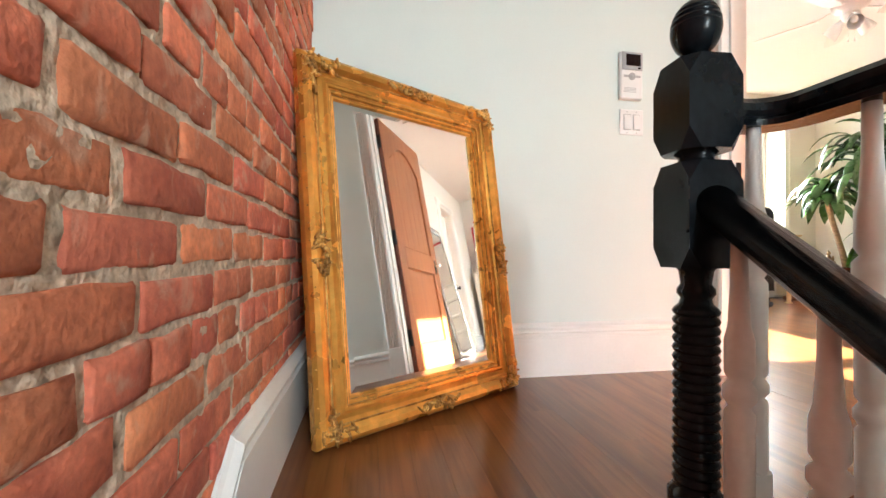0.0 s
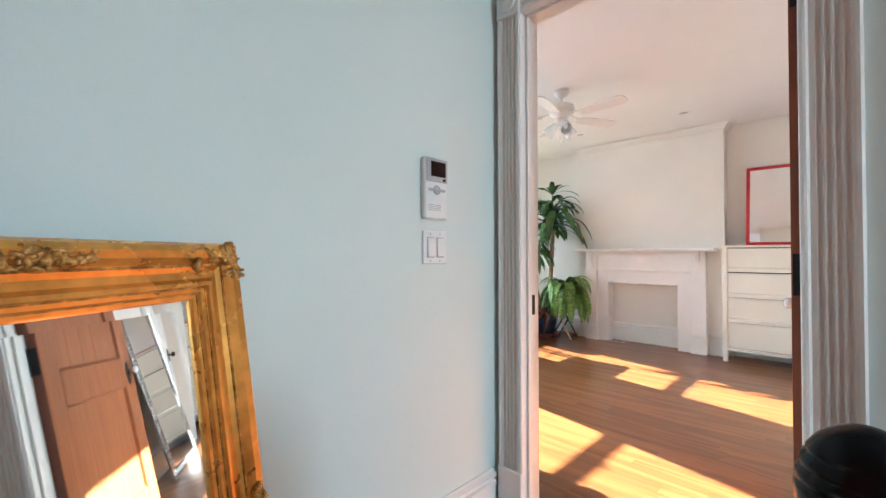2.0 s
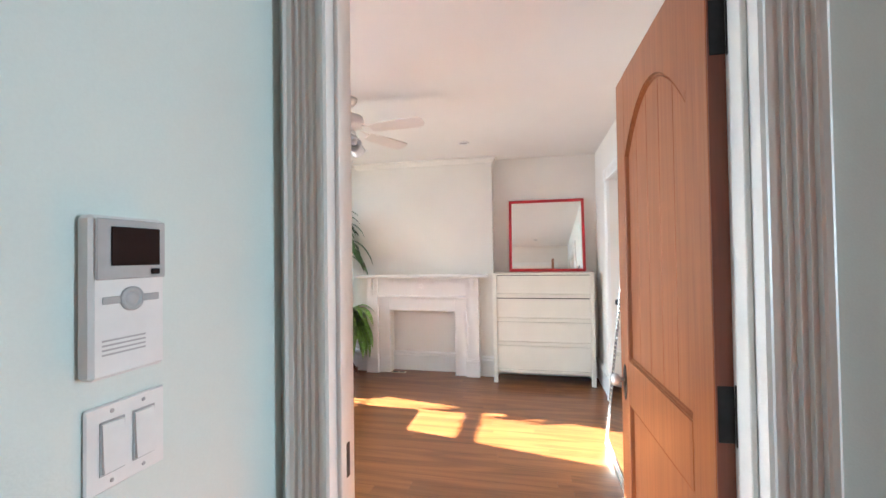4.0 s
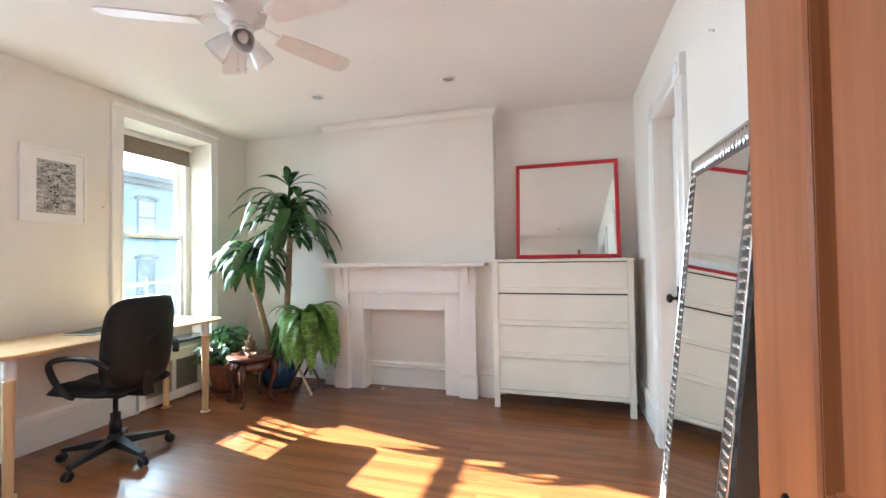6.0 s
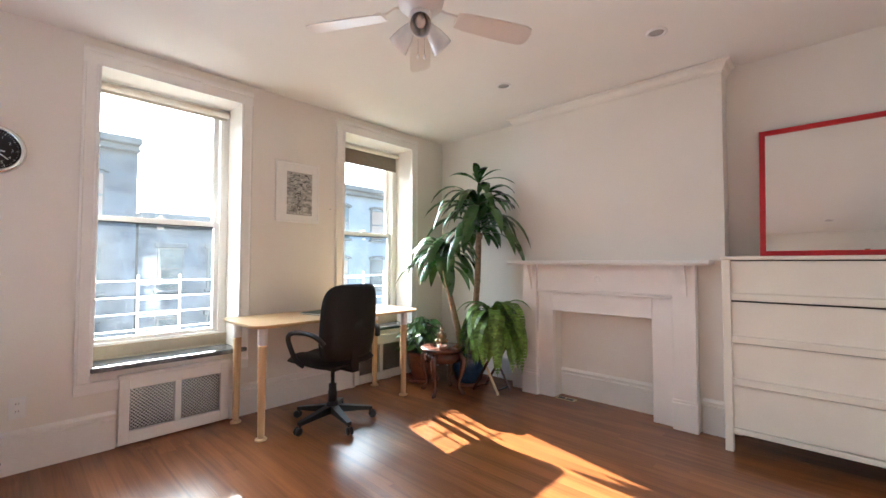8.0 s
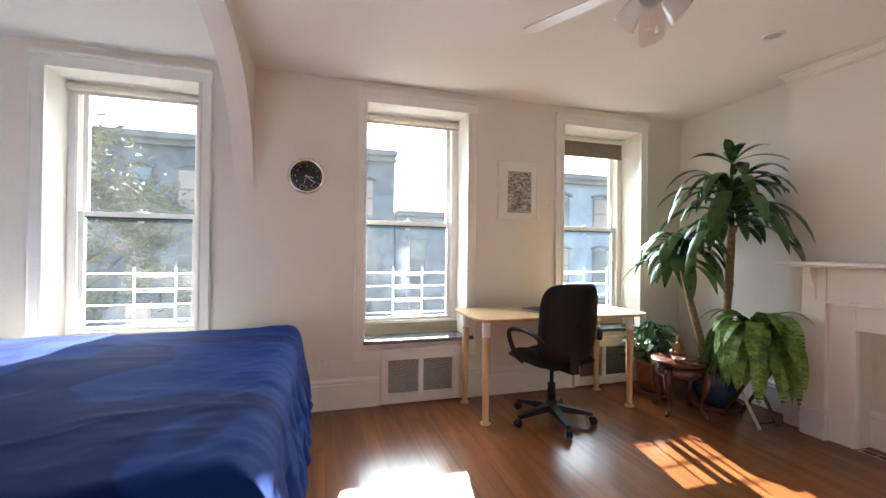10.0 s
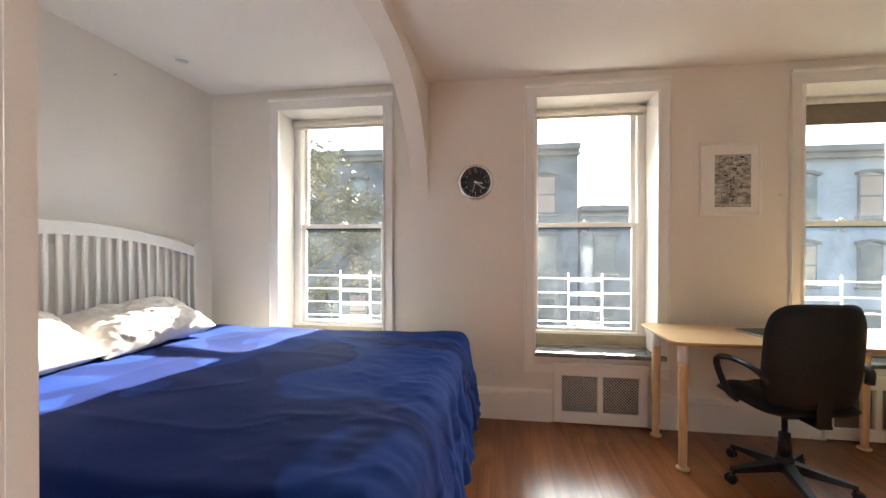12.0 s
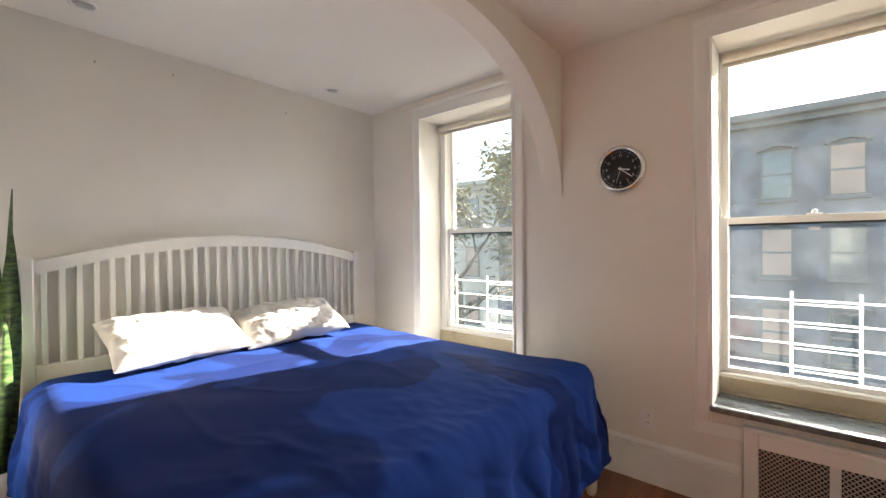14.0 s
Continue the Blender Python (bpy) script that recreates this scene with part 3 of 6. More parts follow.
def doorway(name, axis, face, outward, a, b, h, w, label, wl=None, wr=None):
    """Casing of a doorway on one face: two fluted uprights on plinths, head, corner blocks."""
    def P(u, o, z):
        return (u, face + outward * o, z) if axis == "x" else (face + outward * o, u, z)
    def bx(s, u0, u1, o1, z0, z1, c=0.004):
        p, q = P(u0, 0, z0), P(u1, o1, z1)
        s.box(p[0], q[0], p[1], q[1], p[2], q[2], c)
    e = Vector((1, 0, 0)) if axis == "x" else Vector((0, 1, 0))
    n = Vector((0, outward, 0)) if axis == "x" else Vector((outward, 0, 0))
    root = None
    wl, wr = wl or w, wr or w
    s = Shape()
    strip(s, casing_profile(wl), P(a - wl, 0, 0.24), (0, 0, h - 0.24), e, n)
    root = structure(name, s, TRIM, label, "door casing")
    s = Shape()
    strip(s, casing_profile(wr), P(b, 0, 0.24), (0, 0, h - 0.24), e, n)
    structure("side_casing", s, TRIM, parent=root)
    s = Shape()
    strip(s, casing_profile(0.105), P(a, 0, h), e * (b - a), (0, 0, 1), n)
    structure("head_casing", s, TRIM, parent=root)
    for u, ww in ((a - wl, wl), (b, wr)):
        s = Shape()
        bx(s, u - 0.001, u + ww + 0.001, 0.034, 0, 0.24)
        structure("plinth_block", s, TRIM, parent=root)
        s = Shape()
        bx(s, u - 0.001, u + ww + 0.001, 0.034, h, h + 0.11)
        c = Vector(P(u + ww / 2, 0.034, h + 0.055))
        rot = n.to_track_quat("Z", "Y").to_matrix().to_4x4()
        s.lathe([(0.04, 0), (0.04, 0.006), (0.032, 0.008), (0.028, 0.002), (0.016, 0.002), (0.012, 0.009), (0.002, 0.010)], 20, Matrix.Translation(c) @ rot)
        structure("corner_block", s, TRIM, parent=root)
    return root


doorway("door_1", "y", HALL_E, -1, DOOR_0, DOOR_1, DOOR_H, 0.108, "white painted fluted casing of the bedroom doorway")
s = Shape()
# jamb lining with a stop
for y0, y1 in ((DOOR_0 - 0.016, DOOR_0), (DOOR_1, DOOR_1 + 0.016)):
    s.box(HALL_E - 0.002, ROOM_W + 0.012, y0, y1, 0, DOOR_H, 0.002)
s.box(HALL_E - 0.002, ROOM_W + 0.012, DOOR_0, DOOR_1, DOOR_H, DOOR_H + 0.016, 0.002)
s.box(2.842, 2.868, DOOR_0, DOOR_0 + 0.011, 0, DOOR_H, 0.002).box(2.842, 2.868, DOOR_1 - 0.011, DOOR_1, 0, DOOR_H, 0.002)
s.box(2.842, 2.868, DOOR_0 + 0.011, DOOR_1 - 0.011, DOOR_H - 0.011, DOOR_H, 0.002)
structure("trim_jamb", s, TRIM, "white painted door lining", "door lining")
s = Shape()
for y0, y1 in ((DOOR_0 - 0.10, DOOR_0), (DOOR_1, DOOR_1 + 0.112)):
    s.box(ROOM_W + 0.006, ROOM_W + 0.03, y0, y1, 0, DOOR_H + 0.1, 0.004)
s.box(ROOM_W + 0.006, ROOM_W + 0.03, DOOR_0, DOOR_1, DOOR_H, DOOR_H + 0.1, 0.004)
structure("trim_casing", s, TRIM, "white painted flat casing on the bedroom side", "door casing")
lone("strike_plate", Shape().box(2.876, 2.903, DOOR_1 - 0.0025, DOOR_1 - 0.0002, 0.845, 0.925, 0.001).box(2.883, 2.896, DOOR_1 - 0.0035, DOOR_1 - 0.0022, 0.865, 0.905), BLACK_IRON,
     "black iron strike plate on the white door lining", "strike plate")

doorway("door_2", "x", SOUTH_Y, 1, *CLOSET_A, 2.04, 0.11, "white painted fluted casing of the closet doorway")
doorway("door_3", "x", SOUTH_Y, 1, *CLOSET_B, 2.04, 0.10, "white painted fluted casing behind the open door")


def closet_door(name, a, b, m_label):
    w = b - a - 0.012
    t = thing(name, pose(a + 0.006, SOUTH_Y - 0.085, 0.008), m_label, "door")
    s = Shape()
    st = 0.10
    s.box(0, st, -0.035, 0, 0, 2.02, 0.003).box(w - st, w, -0.035, 0, 0, 2.02, 0.003)
    for z0, z1 in ((0, 0.2), (0.92, 1.06), (1.91, 2.02)):
        s.box(st, w - st, -0.035, 0, z0, z1, 0.003)
    part("stile_frame", s, TRIM, t)
    for z0, z1 in ((0.2, 0.92), (1.06, 1.91)):
        part("panel", Shape().box(st, w - st, -0.026, -0.010, z0, z1).box(st + 0.03, w - st - 0.03, -0.024, -0.005, z0 + 0.03, z1 - 0.03, 0.006), TRIM, t)
    k = part("knob", Shape().lathe([(0.026, 0), (0.026, 0.005), (0.010, 0.010), (0.010, 0.03), (0.026, 0.04), (0.028, 0.05), (0.018, 0.062), (0.002, 0.064)], 16, pose(w - 0.05, 0, 0.92, -90)), BLACK_IRON, t, "black iron knob")
    part("latch_plate", Shape().box(w - 0.075, w - 0.025, 0, 0.003, 0.86, 0.99, 0.001), BLACK_IRON, t, "black latch plate")
    return t


closet_door("closet_door", *CLOSET_A, "white painted panelled closet door with black fittings, shut")
closet_door("closet_door", *CLOSET_B, "white painted panelled closet door behind the open wooden door, shut")

# ---------------------------------------------------------------- windows
def window(i, a, b, stone):
    """A double-hung sash window set deep in its reveal."""
    s = Shape()
    w = 0.082
    z0 = 0.42
    prof = [(0, 0), (0, 0.02), (0.008, 0.026), (0.016, 0.02), (w - 0.02, 0.017), (w - 0.012, 0.026), (w, 0.026), (w, 0)]
    e, n = Vector((1, 0, 0)), Vector((0, -1, 0))
    strip(s, prof, (a - w, WIN_Y, z0), (0, 0, WIN_TOP - z0), e, n)
    root = structure(f"window_{i}", s, TRIM, "white double-hung sash window in a deep painted reveal", "window")
    s = Shape()
    strip(s, [(w - u, o) for u, o in prof][::-1], (b, WIN_Y, z0), (0, 0, WIN_TOP - z0), e, n)
    structure("side_casing", s, TRIM, parent=root)
    s = Shape()
    strip(s, [(0, 0), (0, 0.02), (0.07, 0.02), (0.075, 0.03), (0.088, 0.034), (0.10, 0.034), (0.10, 0)], (a - w, WIN_Y, WIN_TOP), e * (b - a + 2 * w), (0, 0, 1), n)
    structure("head_casing", s, TRIM, parent=root)
    structure("apron", Shape().box(a - w, b + w, WIN_Y - 0.018, WIN_Y, z0 - 0.07, z0, 0.004), TRIM, parent=root)
    # frame
    f0, f1 = a + (0.0, -0.05, 0.03)[i - 1], b + (-0.015, 0.0, 0.0)[i - 1]
    s = Shape()
    zt, zb = WIN_TOP + 0.03, 0.60
    yi, yo = GLASS_Y - 0.03, GLASS_Y + 0.085
    s.box(min(f0, a), f0 + 0.045, yi, yo, zb, zt, 0.003).box(f1 - 0.045, max(f1, b), yi, yo, zb, zt, 0.003).box(f0, f1, yi, yo, zt - 0.045, zt, 0.003)
    s.box(f0, f1, yi - 0.004, OUT_Y + 0.03, zb - 0.035, zb + 0.006, 0.004)
    s.box(f0 + 0.045, f0 + 0.057, yi, yi + 0.015, zb, zt, 0.002).box(f1 - 0.057, f1 - 0.045, yi, yi + 0.015, zb, zt, 0.002)
    structure("window_frame", s, TRIM, parent=root)
    g0, g1, mid = f0 + 0.05, f1 - 0.05, 1.42
    for nm, za, zz, y in (("lower_sash", zb + 0.006, mid + 0.02, GLASS_Y), ("upper_sash", mid - 0.02, zt - 0.045, GLASS_Y + 0.042)):
        s = Shape()
        r = 0.036
        s.box(g0, g0 + r, y, y + 0.036, za, zz, 0.003).box(g1 - r, g1, y, y + 0.036, za, zz, 0.003)
        s.box(g0 + r, g1 - r, y, y + 0.036, za, za + 0.026, 0.003).box(g0 + r, g1 - r, y, y + 0.036, zz - 0.036, zz, 0.003)
        sash = structure(nm, s, TRIM, parent=root)
        pane = part("pane", Shape().box(g0 + r, g1 - r, y + 0.016, y + 0.020, za + 0.026, zz - 0.036), GLASS, sash, "clear window glass")
        pane.visible_shadow = False
        if nm == "lower_sash":
            part("sash_lock", Shape().box((g0 + g1) / 2 - 0.03, (g0 + g1) / 2 + 0.03, y + 0.004, y + 0.03, zz, zz + 0.008, 0.002)
                 .lathe([(0.012, 0), (0.010, 0.014), (0.003, 0.018)], 10, pose((g0 + g1) / 2, y + 0.016, zz + 0.008)), TRIM, sash)
            part("gasket", Shape().box(g0 + r, g1 - r, y + 0.006, y + 0.014, zz - 0.046, zz - 0.036), DARK_GAP, sash, "dark glazing gasket")
            part("maker_plate", Shape().box((g0 + g1) / 2 - 0.022, (g0 + g1) / 2 + 0.022, y + 0.0125, y + 0.0155, zz - 0.075, zz - 0.060, 0.001), WHITE_PLASTIC, sash, "small white plate on the glass")
    # sub sill and stone
    structure("sub_sill", Shape().box(f0, f1, yi - 0.02, yi - 0.004, 0.50, zb - 0.01, 0.002).box(f0, f1, yi - 0.03, yi - 0.004, 0.50, 0.512, 0.002), SILL_BOARD, parent=root)
    st = Shape().box(a + 0.001, b - 0.001, WIN_Y - 0.03, OUT_Y - 0.1, WIN_SILL - 0.002, WIN_SILL + 0.024, 0.005) if not stone else \
        Shape().box(a + 0.001, b - 0.001, WIN_Y, OUT_Y - 0.1, WIN_SILL - 0.002, WIN_SILL + 0.024, 0.0).box(a - 0.012, b + 0.06, WIN_Y - 0.045, WIN_Y - 0.0, WIN_SILL - 0.006, WIN_SILL + 0.024, 0.006)
    structure("window_sill", st, STONE_SILL, parent=root)
    # roller blind, drawn up
    down = 0.15 if i == 3 else 0.028
    t = thing("roller_blind", pose(a + 0.012, GLASS_Y - 0.06, 0), "taupe roller blind drawn a little down" if i == 3 else "beige roller blind rolled up at the window head", "blind")
    wd = b - a - 0.024
    part("roller", Shape().lathe([(0.022, 0), (0.024, 0.01), (0.024, wd - 0.01), (0.022, wd)], 16, pose(0, 0, WIN_TOP - 0.045, 0, 90, 0)), BLIND, t)
    part("cloth", Shape().box(0.01, wd - 0.01, 0.018, 0.0205, WIN_TOP - 0.05 - down, WIN_TOP - 0.04), BLIND_DARK if i == 3 else BLIND, t)
    part("bottom_bar", Shape().box(0.008, wd - 0.008, 0.012, 0.026, WIN_TOP - 0.06 - down, WIN_TOP - 0.045 - down, 0.003), BLIND_DARK if i == 3 else BLIND, t)
    # guard outside
    t = thing("window_guard", pose(a - 0.02, OUT_Y + 0.10, WIN_SILL + 0.10), "white painted steel window guard of level bars", "window guard", "window guards")
    wg = b - a + 0.04
    for k in range(4):
        part("bar", Shape().tube([(0, 0, 0.06 + 0.118 * k), (wg, 0, 0.06 + 0.118 * k)], 0.0052, 8), GUARD, t)
    for k in range(4):
        part("inner_bar", Shape().tube([(0.37 * wg, -0.012, 0.040 + 0.118 * k), (0.68 * wg, -0.012, 0.040 + 0.118 * k)], 0.0045, 8), GUARD, t)
    for u in (0.0, 0.37 * wg, 0.68 * wg, wg):
        part("upright", Shape().box(u - 0.007, u + 0.007, -0.006, 0.006, 0.0, 0.46, 0.003), GUARD, t)
    part("bracket", Shape().box(-0.01, wg + 0.01, -0.18, 0.02, -0.035, 0.0, 0.004), GUARD, t)


for i, (a, b) in enumerate(WINDOWS):
    window(i + 1, a, b, i == 1)

# the plain window at the end of the hall
s = Shape()
for x0, x1, z0, z1 in ((2.00, 2.04, 0.80, 2.20), (2.68, 2.72, 0.80, 2.20), (2.04, 2.68, 0.80, 0.85), (2.04, 2.68, 2.15, 2.20), (2.04, 2.68, 1.48, 1.52)):
    s.box(x0, x1, -2.74, -2.69, z0, z1, 0.003)
structure("window_4", s, TRIM, "white window frame at the end of the hall", "window")


def radiator_cover(x0, x1, label):
    """A painted recess cover with two lattice grilles."""
    t = thing("radiator_cover", pose(x0, WIN_Y, 0.0), label, "radiator cover", "radiator covers")
    w, h = x1 - x0, 0.415
    g = [(0.055, w / 2 - 0.018), (w / 2 + 0.018, w - 0.055)]
    s = Shape()
    s.box(0, g[0][0], -0.035, -0.001, 0.012, h, 0.003).box(g[0][1], g[1][0], -0.035, -0.001, 0.085, 0.345, 0.002).box(g[1][1], w, -0.035, -0.001, 0.012, h, 0.003)
    s.box(g[0][0], g[1][1], -0.035, -0.001, 0.012, 0.085, 0.002).box(g[0][0], g[1][1], -0.035, -0.001, 0.345, h, 0.002)
    part("frame", s, TRIM, t)
    # near-black sheet puts the recess's shade in as colour
    part("backing", Shape().box(0.03, w - 0.03, -0.006, -0.002, 0.05, 0.38), DARK_GAP, t, "near-black sheet painted as shade behind the lattice")
    for a, b in g:
        s = Shape()
        za, zb = 0.085, 0.345
        step = 0.0215
        def bars(sgn):
            k = -int((zb - za) / step) - 1
            while a + k * step < b + (zb - za):
                u0, v0 = a + k * step, za
                u1, v1 = u0 + (zb - za), zb
                if u0 < a: v0 += a - u0; u0 = a
                if u1 > b: v1 -= u1 - b; u1 = b
                if u1 - u0 > 0.004:
                    p0, p1 = (u0, v0), (u1, v1)
                    if sgn < 0:
                        p0, p1 = (a + b - u0, v0), (a + b - u1, v1)
                    d = 0.0031
                    y = -0.020 if sgn > 0 else -0.018
                    s.add([(p0[0], y, p0[1] - d), (p0[0], y, p0[1] + d), (p1[0], y, p1[1] + d), (p1[0], y, p1[1] - d)], [(0, 1, 2, 3)])
                k += 1
        bars(1), bars(-1)
        part("lattice", s, GRILLE, t, "pale metal diamond lattice")
    part("top_moulding", Shape().box(-0.005, w + 0.005, -0.046, -0.0005, h, h + 0.022, 0.004), TRIM, t)
    return t


radiator_cover(3.905, 4.535, "white radiator cover with two diamond lattice grilles under the stone sill")
radiator_cover(5.61, 6.225, "white radiator cover with dark lattice grilles behind the desk")

# ---------------------------------------------------------------- stairs
s = Shape()
RISE, RUN = 0.19, 0.25
for k in range(1, 14):
    y1 = STAIR_Y - RUN * (k - 1)
    s.box(BRICK_X, 1.90, y1 - RUN - 0.02, y1 + 0.02, -RISE * k - 0.035, -RISE * k, 0.006)
    s.box(BRICK_X, 1.90, y1, y1 + 0.02, -RISE * k, -RISE * (k - 1) - 0.03)
s.box(BRICK_X, 1.95, STAIR_Y - 0.03, STAIR_Y + 0.04, -0.035, 0.0, 0.008)
structure("stairs", s, FLOOR, "varnished wooden stairs coming up beside the brick wall", "stairs")
structure("stairwell_side", Shape().box(1.905, 2.02, -2.6, STAIR_Y + 0.02, -3.2, -0.012), HALLWALL, "plain white side of the stairwell", "wall")
structure("stair_ground", Shape().box(0.9, HALL_E, -2.8, HALL_N, -3.3, -3.2), SUBFLOOR, "dark floor under the stairs", "floor")
# skirting that runs down beside the steps
s = Shape()
strip(s, [(u, w) for w, u in BASE], (BRICK_X, 2.168, 0.0), (0, -3.2, -3.2 * RISE / RUN), (0, 0, 1), (1, 0, 0))
structure("trim_stair_skirt", s, TRIM, "white moulded skirting sloping down beside the steps", "baseboard")


# ---------------------------------------------------------------- things: hall
RAIL = [(u * 0.84, w * 0.86) for u, w in [(-0.034, 0.0), (-0.034, 0.012), (-0.028, 0.020), (-0.034, 0.030), (-0.030, 0.046), (-0.016, 0.060), (0, 0.064), (0.016, 0.060), (0.030, 0.046), (0.034, 0.030), (0.028, 0.020), (0.034, 0.012), (0.034, 0.0)]]
RAIL_ROUND = [(0.031 * math.sin(radians(a)), 0.028 - 0.034 * math.cos(radians(a))) for a in range(0, -360, -18)]
NEWEL = (1.866, 2.075)


def octo(s, w, z0, z1, c):
    """A square block whose eight corners are cut away, with a tapered cap above and below."""
    h, zc, hz = w / 2, (z0 + z1) / 2, (z1 - z0) / 2
    idx, vs = {}, []
    for sx in (-1, 1):
        for sy in (-1, 1):
            for sz in (-1, 1):
                for a in range(3):
                    p = [sx * h, sy * h, zc + sz * hz]
                    p[a] -= (sx, sy, sz)[a] * c * (1.25 if a == 2 else 1)
                    idx[sx, sy, sz, a] = len(vs)
                    vs.append(p)
    fs = [[idx[sx, sy, sz, a] for a in range(3)] for sx in (-1, 1) for sy in (-1, 1) for sz in (-1, 1)]
    ring = ((-1, -1), (1, -1), (1, 1), (-1, 1))
    for a in range(3):
        b1, b2 = (a + 1) % 3, (a + 2) % 3
        for sa in (-1, 1):
            q = []
            for n, (u, v) in enumerate(ring):
                k = [0, 0, 0]
                k[a], k[b1], k[b2] = sa, u, v
                first, second = (b2, b1) if n % 2 == 0 else (b1, b2)
                q += [idx[(*k, first)], idx[(*k, second)]]
            fs.append(q)
    s.add(vs, fs)


def newel_post():
    t = thing("newel_post", pose(*NEWEL, 0.036, 0, 0, -4) @ Matrix.Diagonal((0.745, 0.745, 0.945, 1)), "black turned newel post with a ringed ball finial", "newel post")
    ball = [(0.02, 0.874), (0.022, 0.880)]
    for i in range(1, 72):
        a = math.pi * i / 72
        r = 0.054 * math.sin(a)
        z = 0.932 - 0.054 * math.cos(a)
        if r > 0.02 or i > 36:
            if i in (38, 39, 43, 44, 48, 49):
                r -= 0.0025
            ball.append((max(r, 0.004), z))
    part("finial", Shape().lathe(ball, 28).lathe([(0.05, 0.862), (0.046, 0.868), (0.03, 0.872), (0.021, 0.882)], 20), BLACK_PAINT, t)
    s = Shape()
    octo(s, 0.128, 0.702, 0.866, 0.029)
    part("upper_block", s, BLACK_PAINT, t)
    part("neck", Shape().lathe([(0.05, 0.676), (0.040, 0.684), (0.036, 0.692), (0.046, 0.702)], 20), BLACK_PAINT, t)
    s = Shape()
    octo(s, 0.128, 0.492, 0.680, 0.029)
    part("lower_block", s, BLACK_PAINT, t)
    prof = [(0.05, 0.50), (0.036, 0.485), (0.032, 0.462), (0.040, 0.452), (0.040, 0.444), (0.032, 0.436), (0.036, 0.425)]
    z = 0.418
    while z > 0.10:
        prof += [(0.046, z), (0.050, z - 0.006), (0.046, z - 0.012), (0.040, z - 0.0145)]
        z -= 0.017
    prof += [(0.05, 0.09), (0.06, 0.08), (0.06, 0.02)]
    part("turned_shaft", Shape().lathe(prof, 24), BLACK_PAINT, t, "turned shaft with close rings")
    part("base_block", Shape().box(-0.062, 0.062, -0.062, 0.062, -0.25, 0.02, 0.008), BLACK_PAINT, t)


newel_post()


def baluster_mesh(h):
    k = h / 0.72
    prof = [(0.022, 0.13), (0.024, 0.14), (0.024, 0.255), (0.018, 0.262), (0.026, 0.272), (0.026, 0.284), (0.018, 0.294), (0.024, 0.302), (0.0245, 0.43), (0.024, 0.45),
            (0.017, 0.458), (0.027, 0.470), (0.027, 0.486), (0.017, 0.496), (0.024, 0.506), (0.024, 0.555), (0.018, 0.575), (0.014, 0.64), (0.013, 0.72)]
    s = Shape().lathe([(r * 0.84, z * k) for r, z in prof], 14)
    s.box(-0.020, 0.020, -0.020, 0.020, 0, 0.145 * k, 0.004)
    return s


def stair_railing():
    slope = RISE / RUN
    t = thing("stair_railing", pose(NEWEL[0], NEWEL[1], 0), "black handrail on pale turned balusters falling beside the stairs", "stair railing")
    y1 = -2.6
    s = Shape()
    s.sweep(RAIL_ROUND, [(0, -0.03, 0.535 + 0.07 * slope), (0, y1, 0.535 + (y1 + 0.10) * slope)], smooth=True)
    part("handrail", s, BLACK_PAINT, t)
    bal = None
    for k in range(12):
        y = -0.085 - 0.125 * k * 1.0
        foot = -RISE * (int((0.02 - y) / RUN) + 1)
        top = 0.535 + (y + 0.10) * slope
        me = baluster_mesh(top - foot + 0.02)
        part("baluster", me, BALUSTER, t, "", pose(0, y, foot))


stair_railing()


def landing_railing():
    t = thing("landing_railing", pose(NEWEL[0], NEWEL[1], 0), "level black handrail on white turned balusters round the stairwell", "stair railing")
    pts = [(0.05, 0.0, 0.745), (0.085, 0.0, 0.745)]
    for i in range(1, 9):
        a = math.pi / 2 * i / 8
        pts.append((0.085 + 0.07 * math.sin(a), -0.07 + 0.07 * math.cos(a), 0.745))
    pts.append((0.155, -3.6, 0.745))
    part("handrail", Shape().sweep(RAIL, pts), BLACK_PAINT, t)
    me = baluster_mesh(0.76).mesh("baluster")
    for k in range(16):
        x, y = (0.105, -0.012) if k == 0 else (0.155, -0.012 - 0.14 * k)
        part("baluster", me, TRIM, t, "white turned baluster", pose(x, y, 0))


landing_railing()


def framed(t, W, H, prof, inner, mat, name="frame"):
    """A mitred frame round a sheet; the front looks along -y."""
    part(name, Shape().sweep(prof, [(0, 0, 0), (W, 0, 0), (W, 0, H), (0, 0, H)], True, out=(0, -1, 0)), mat, t)


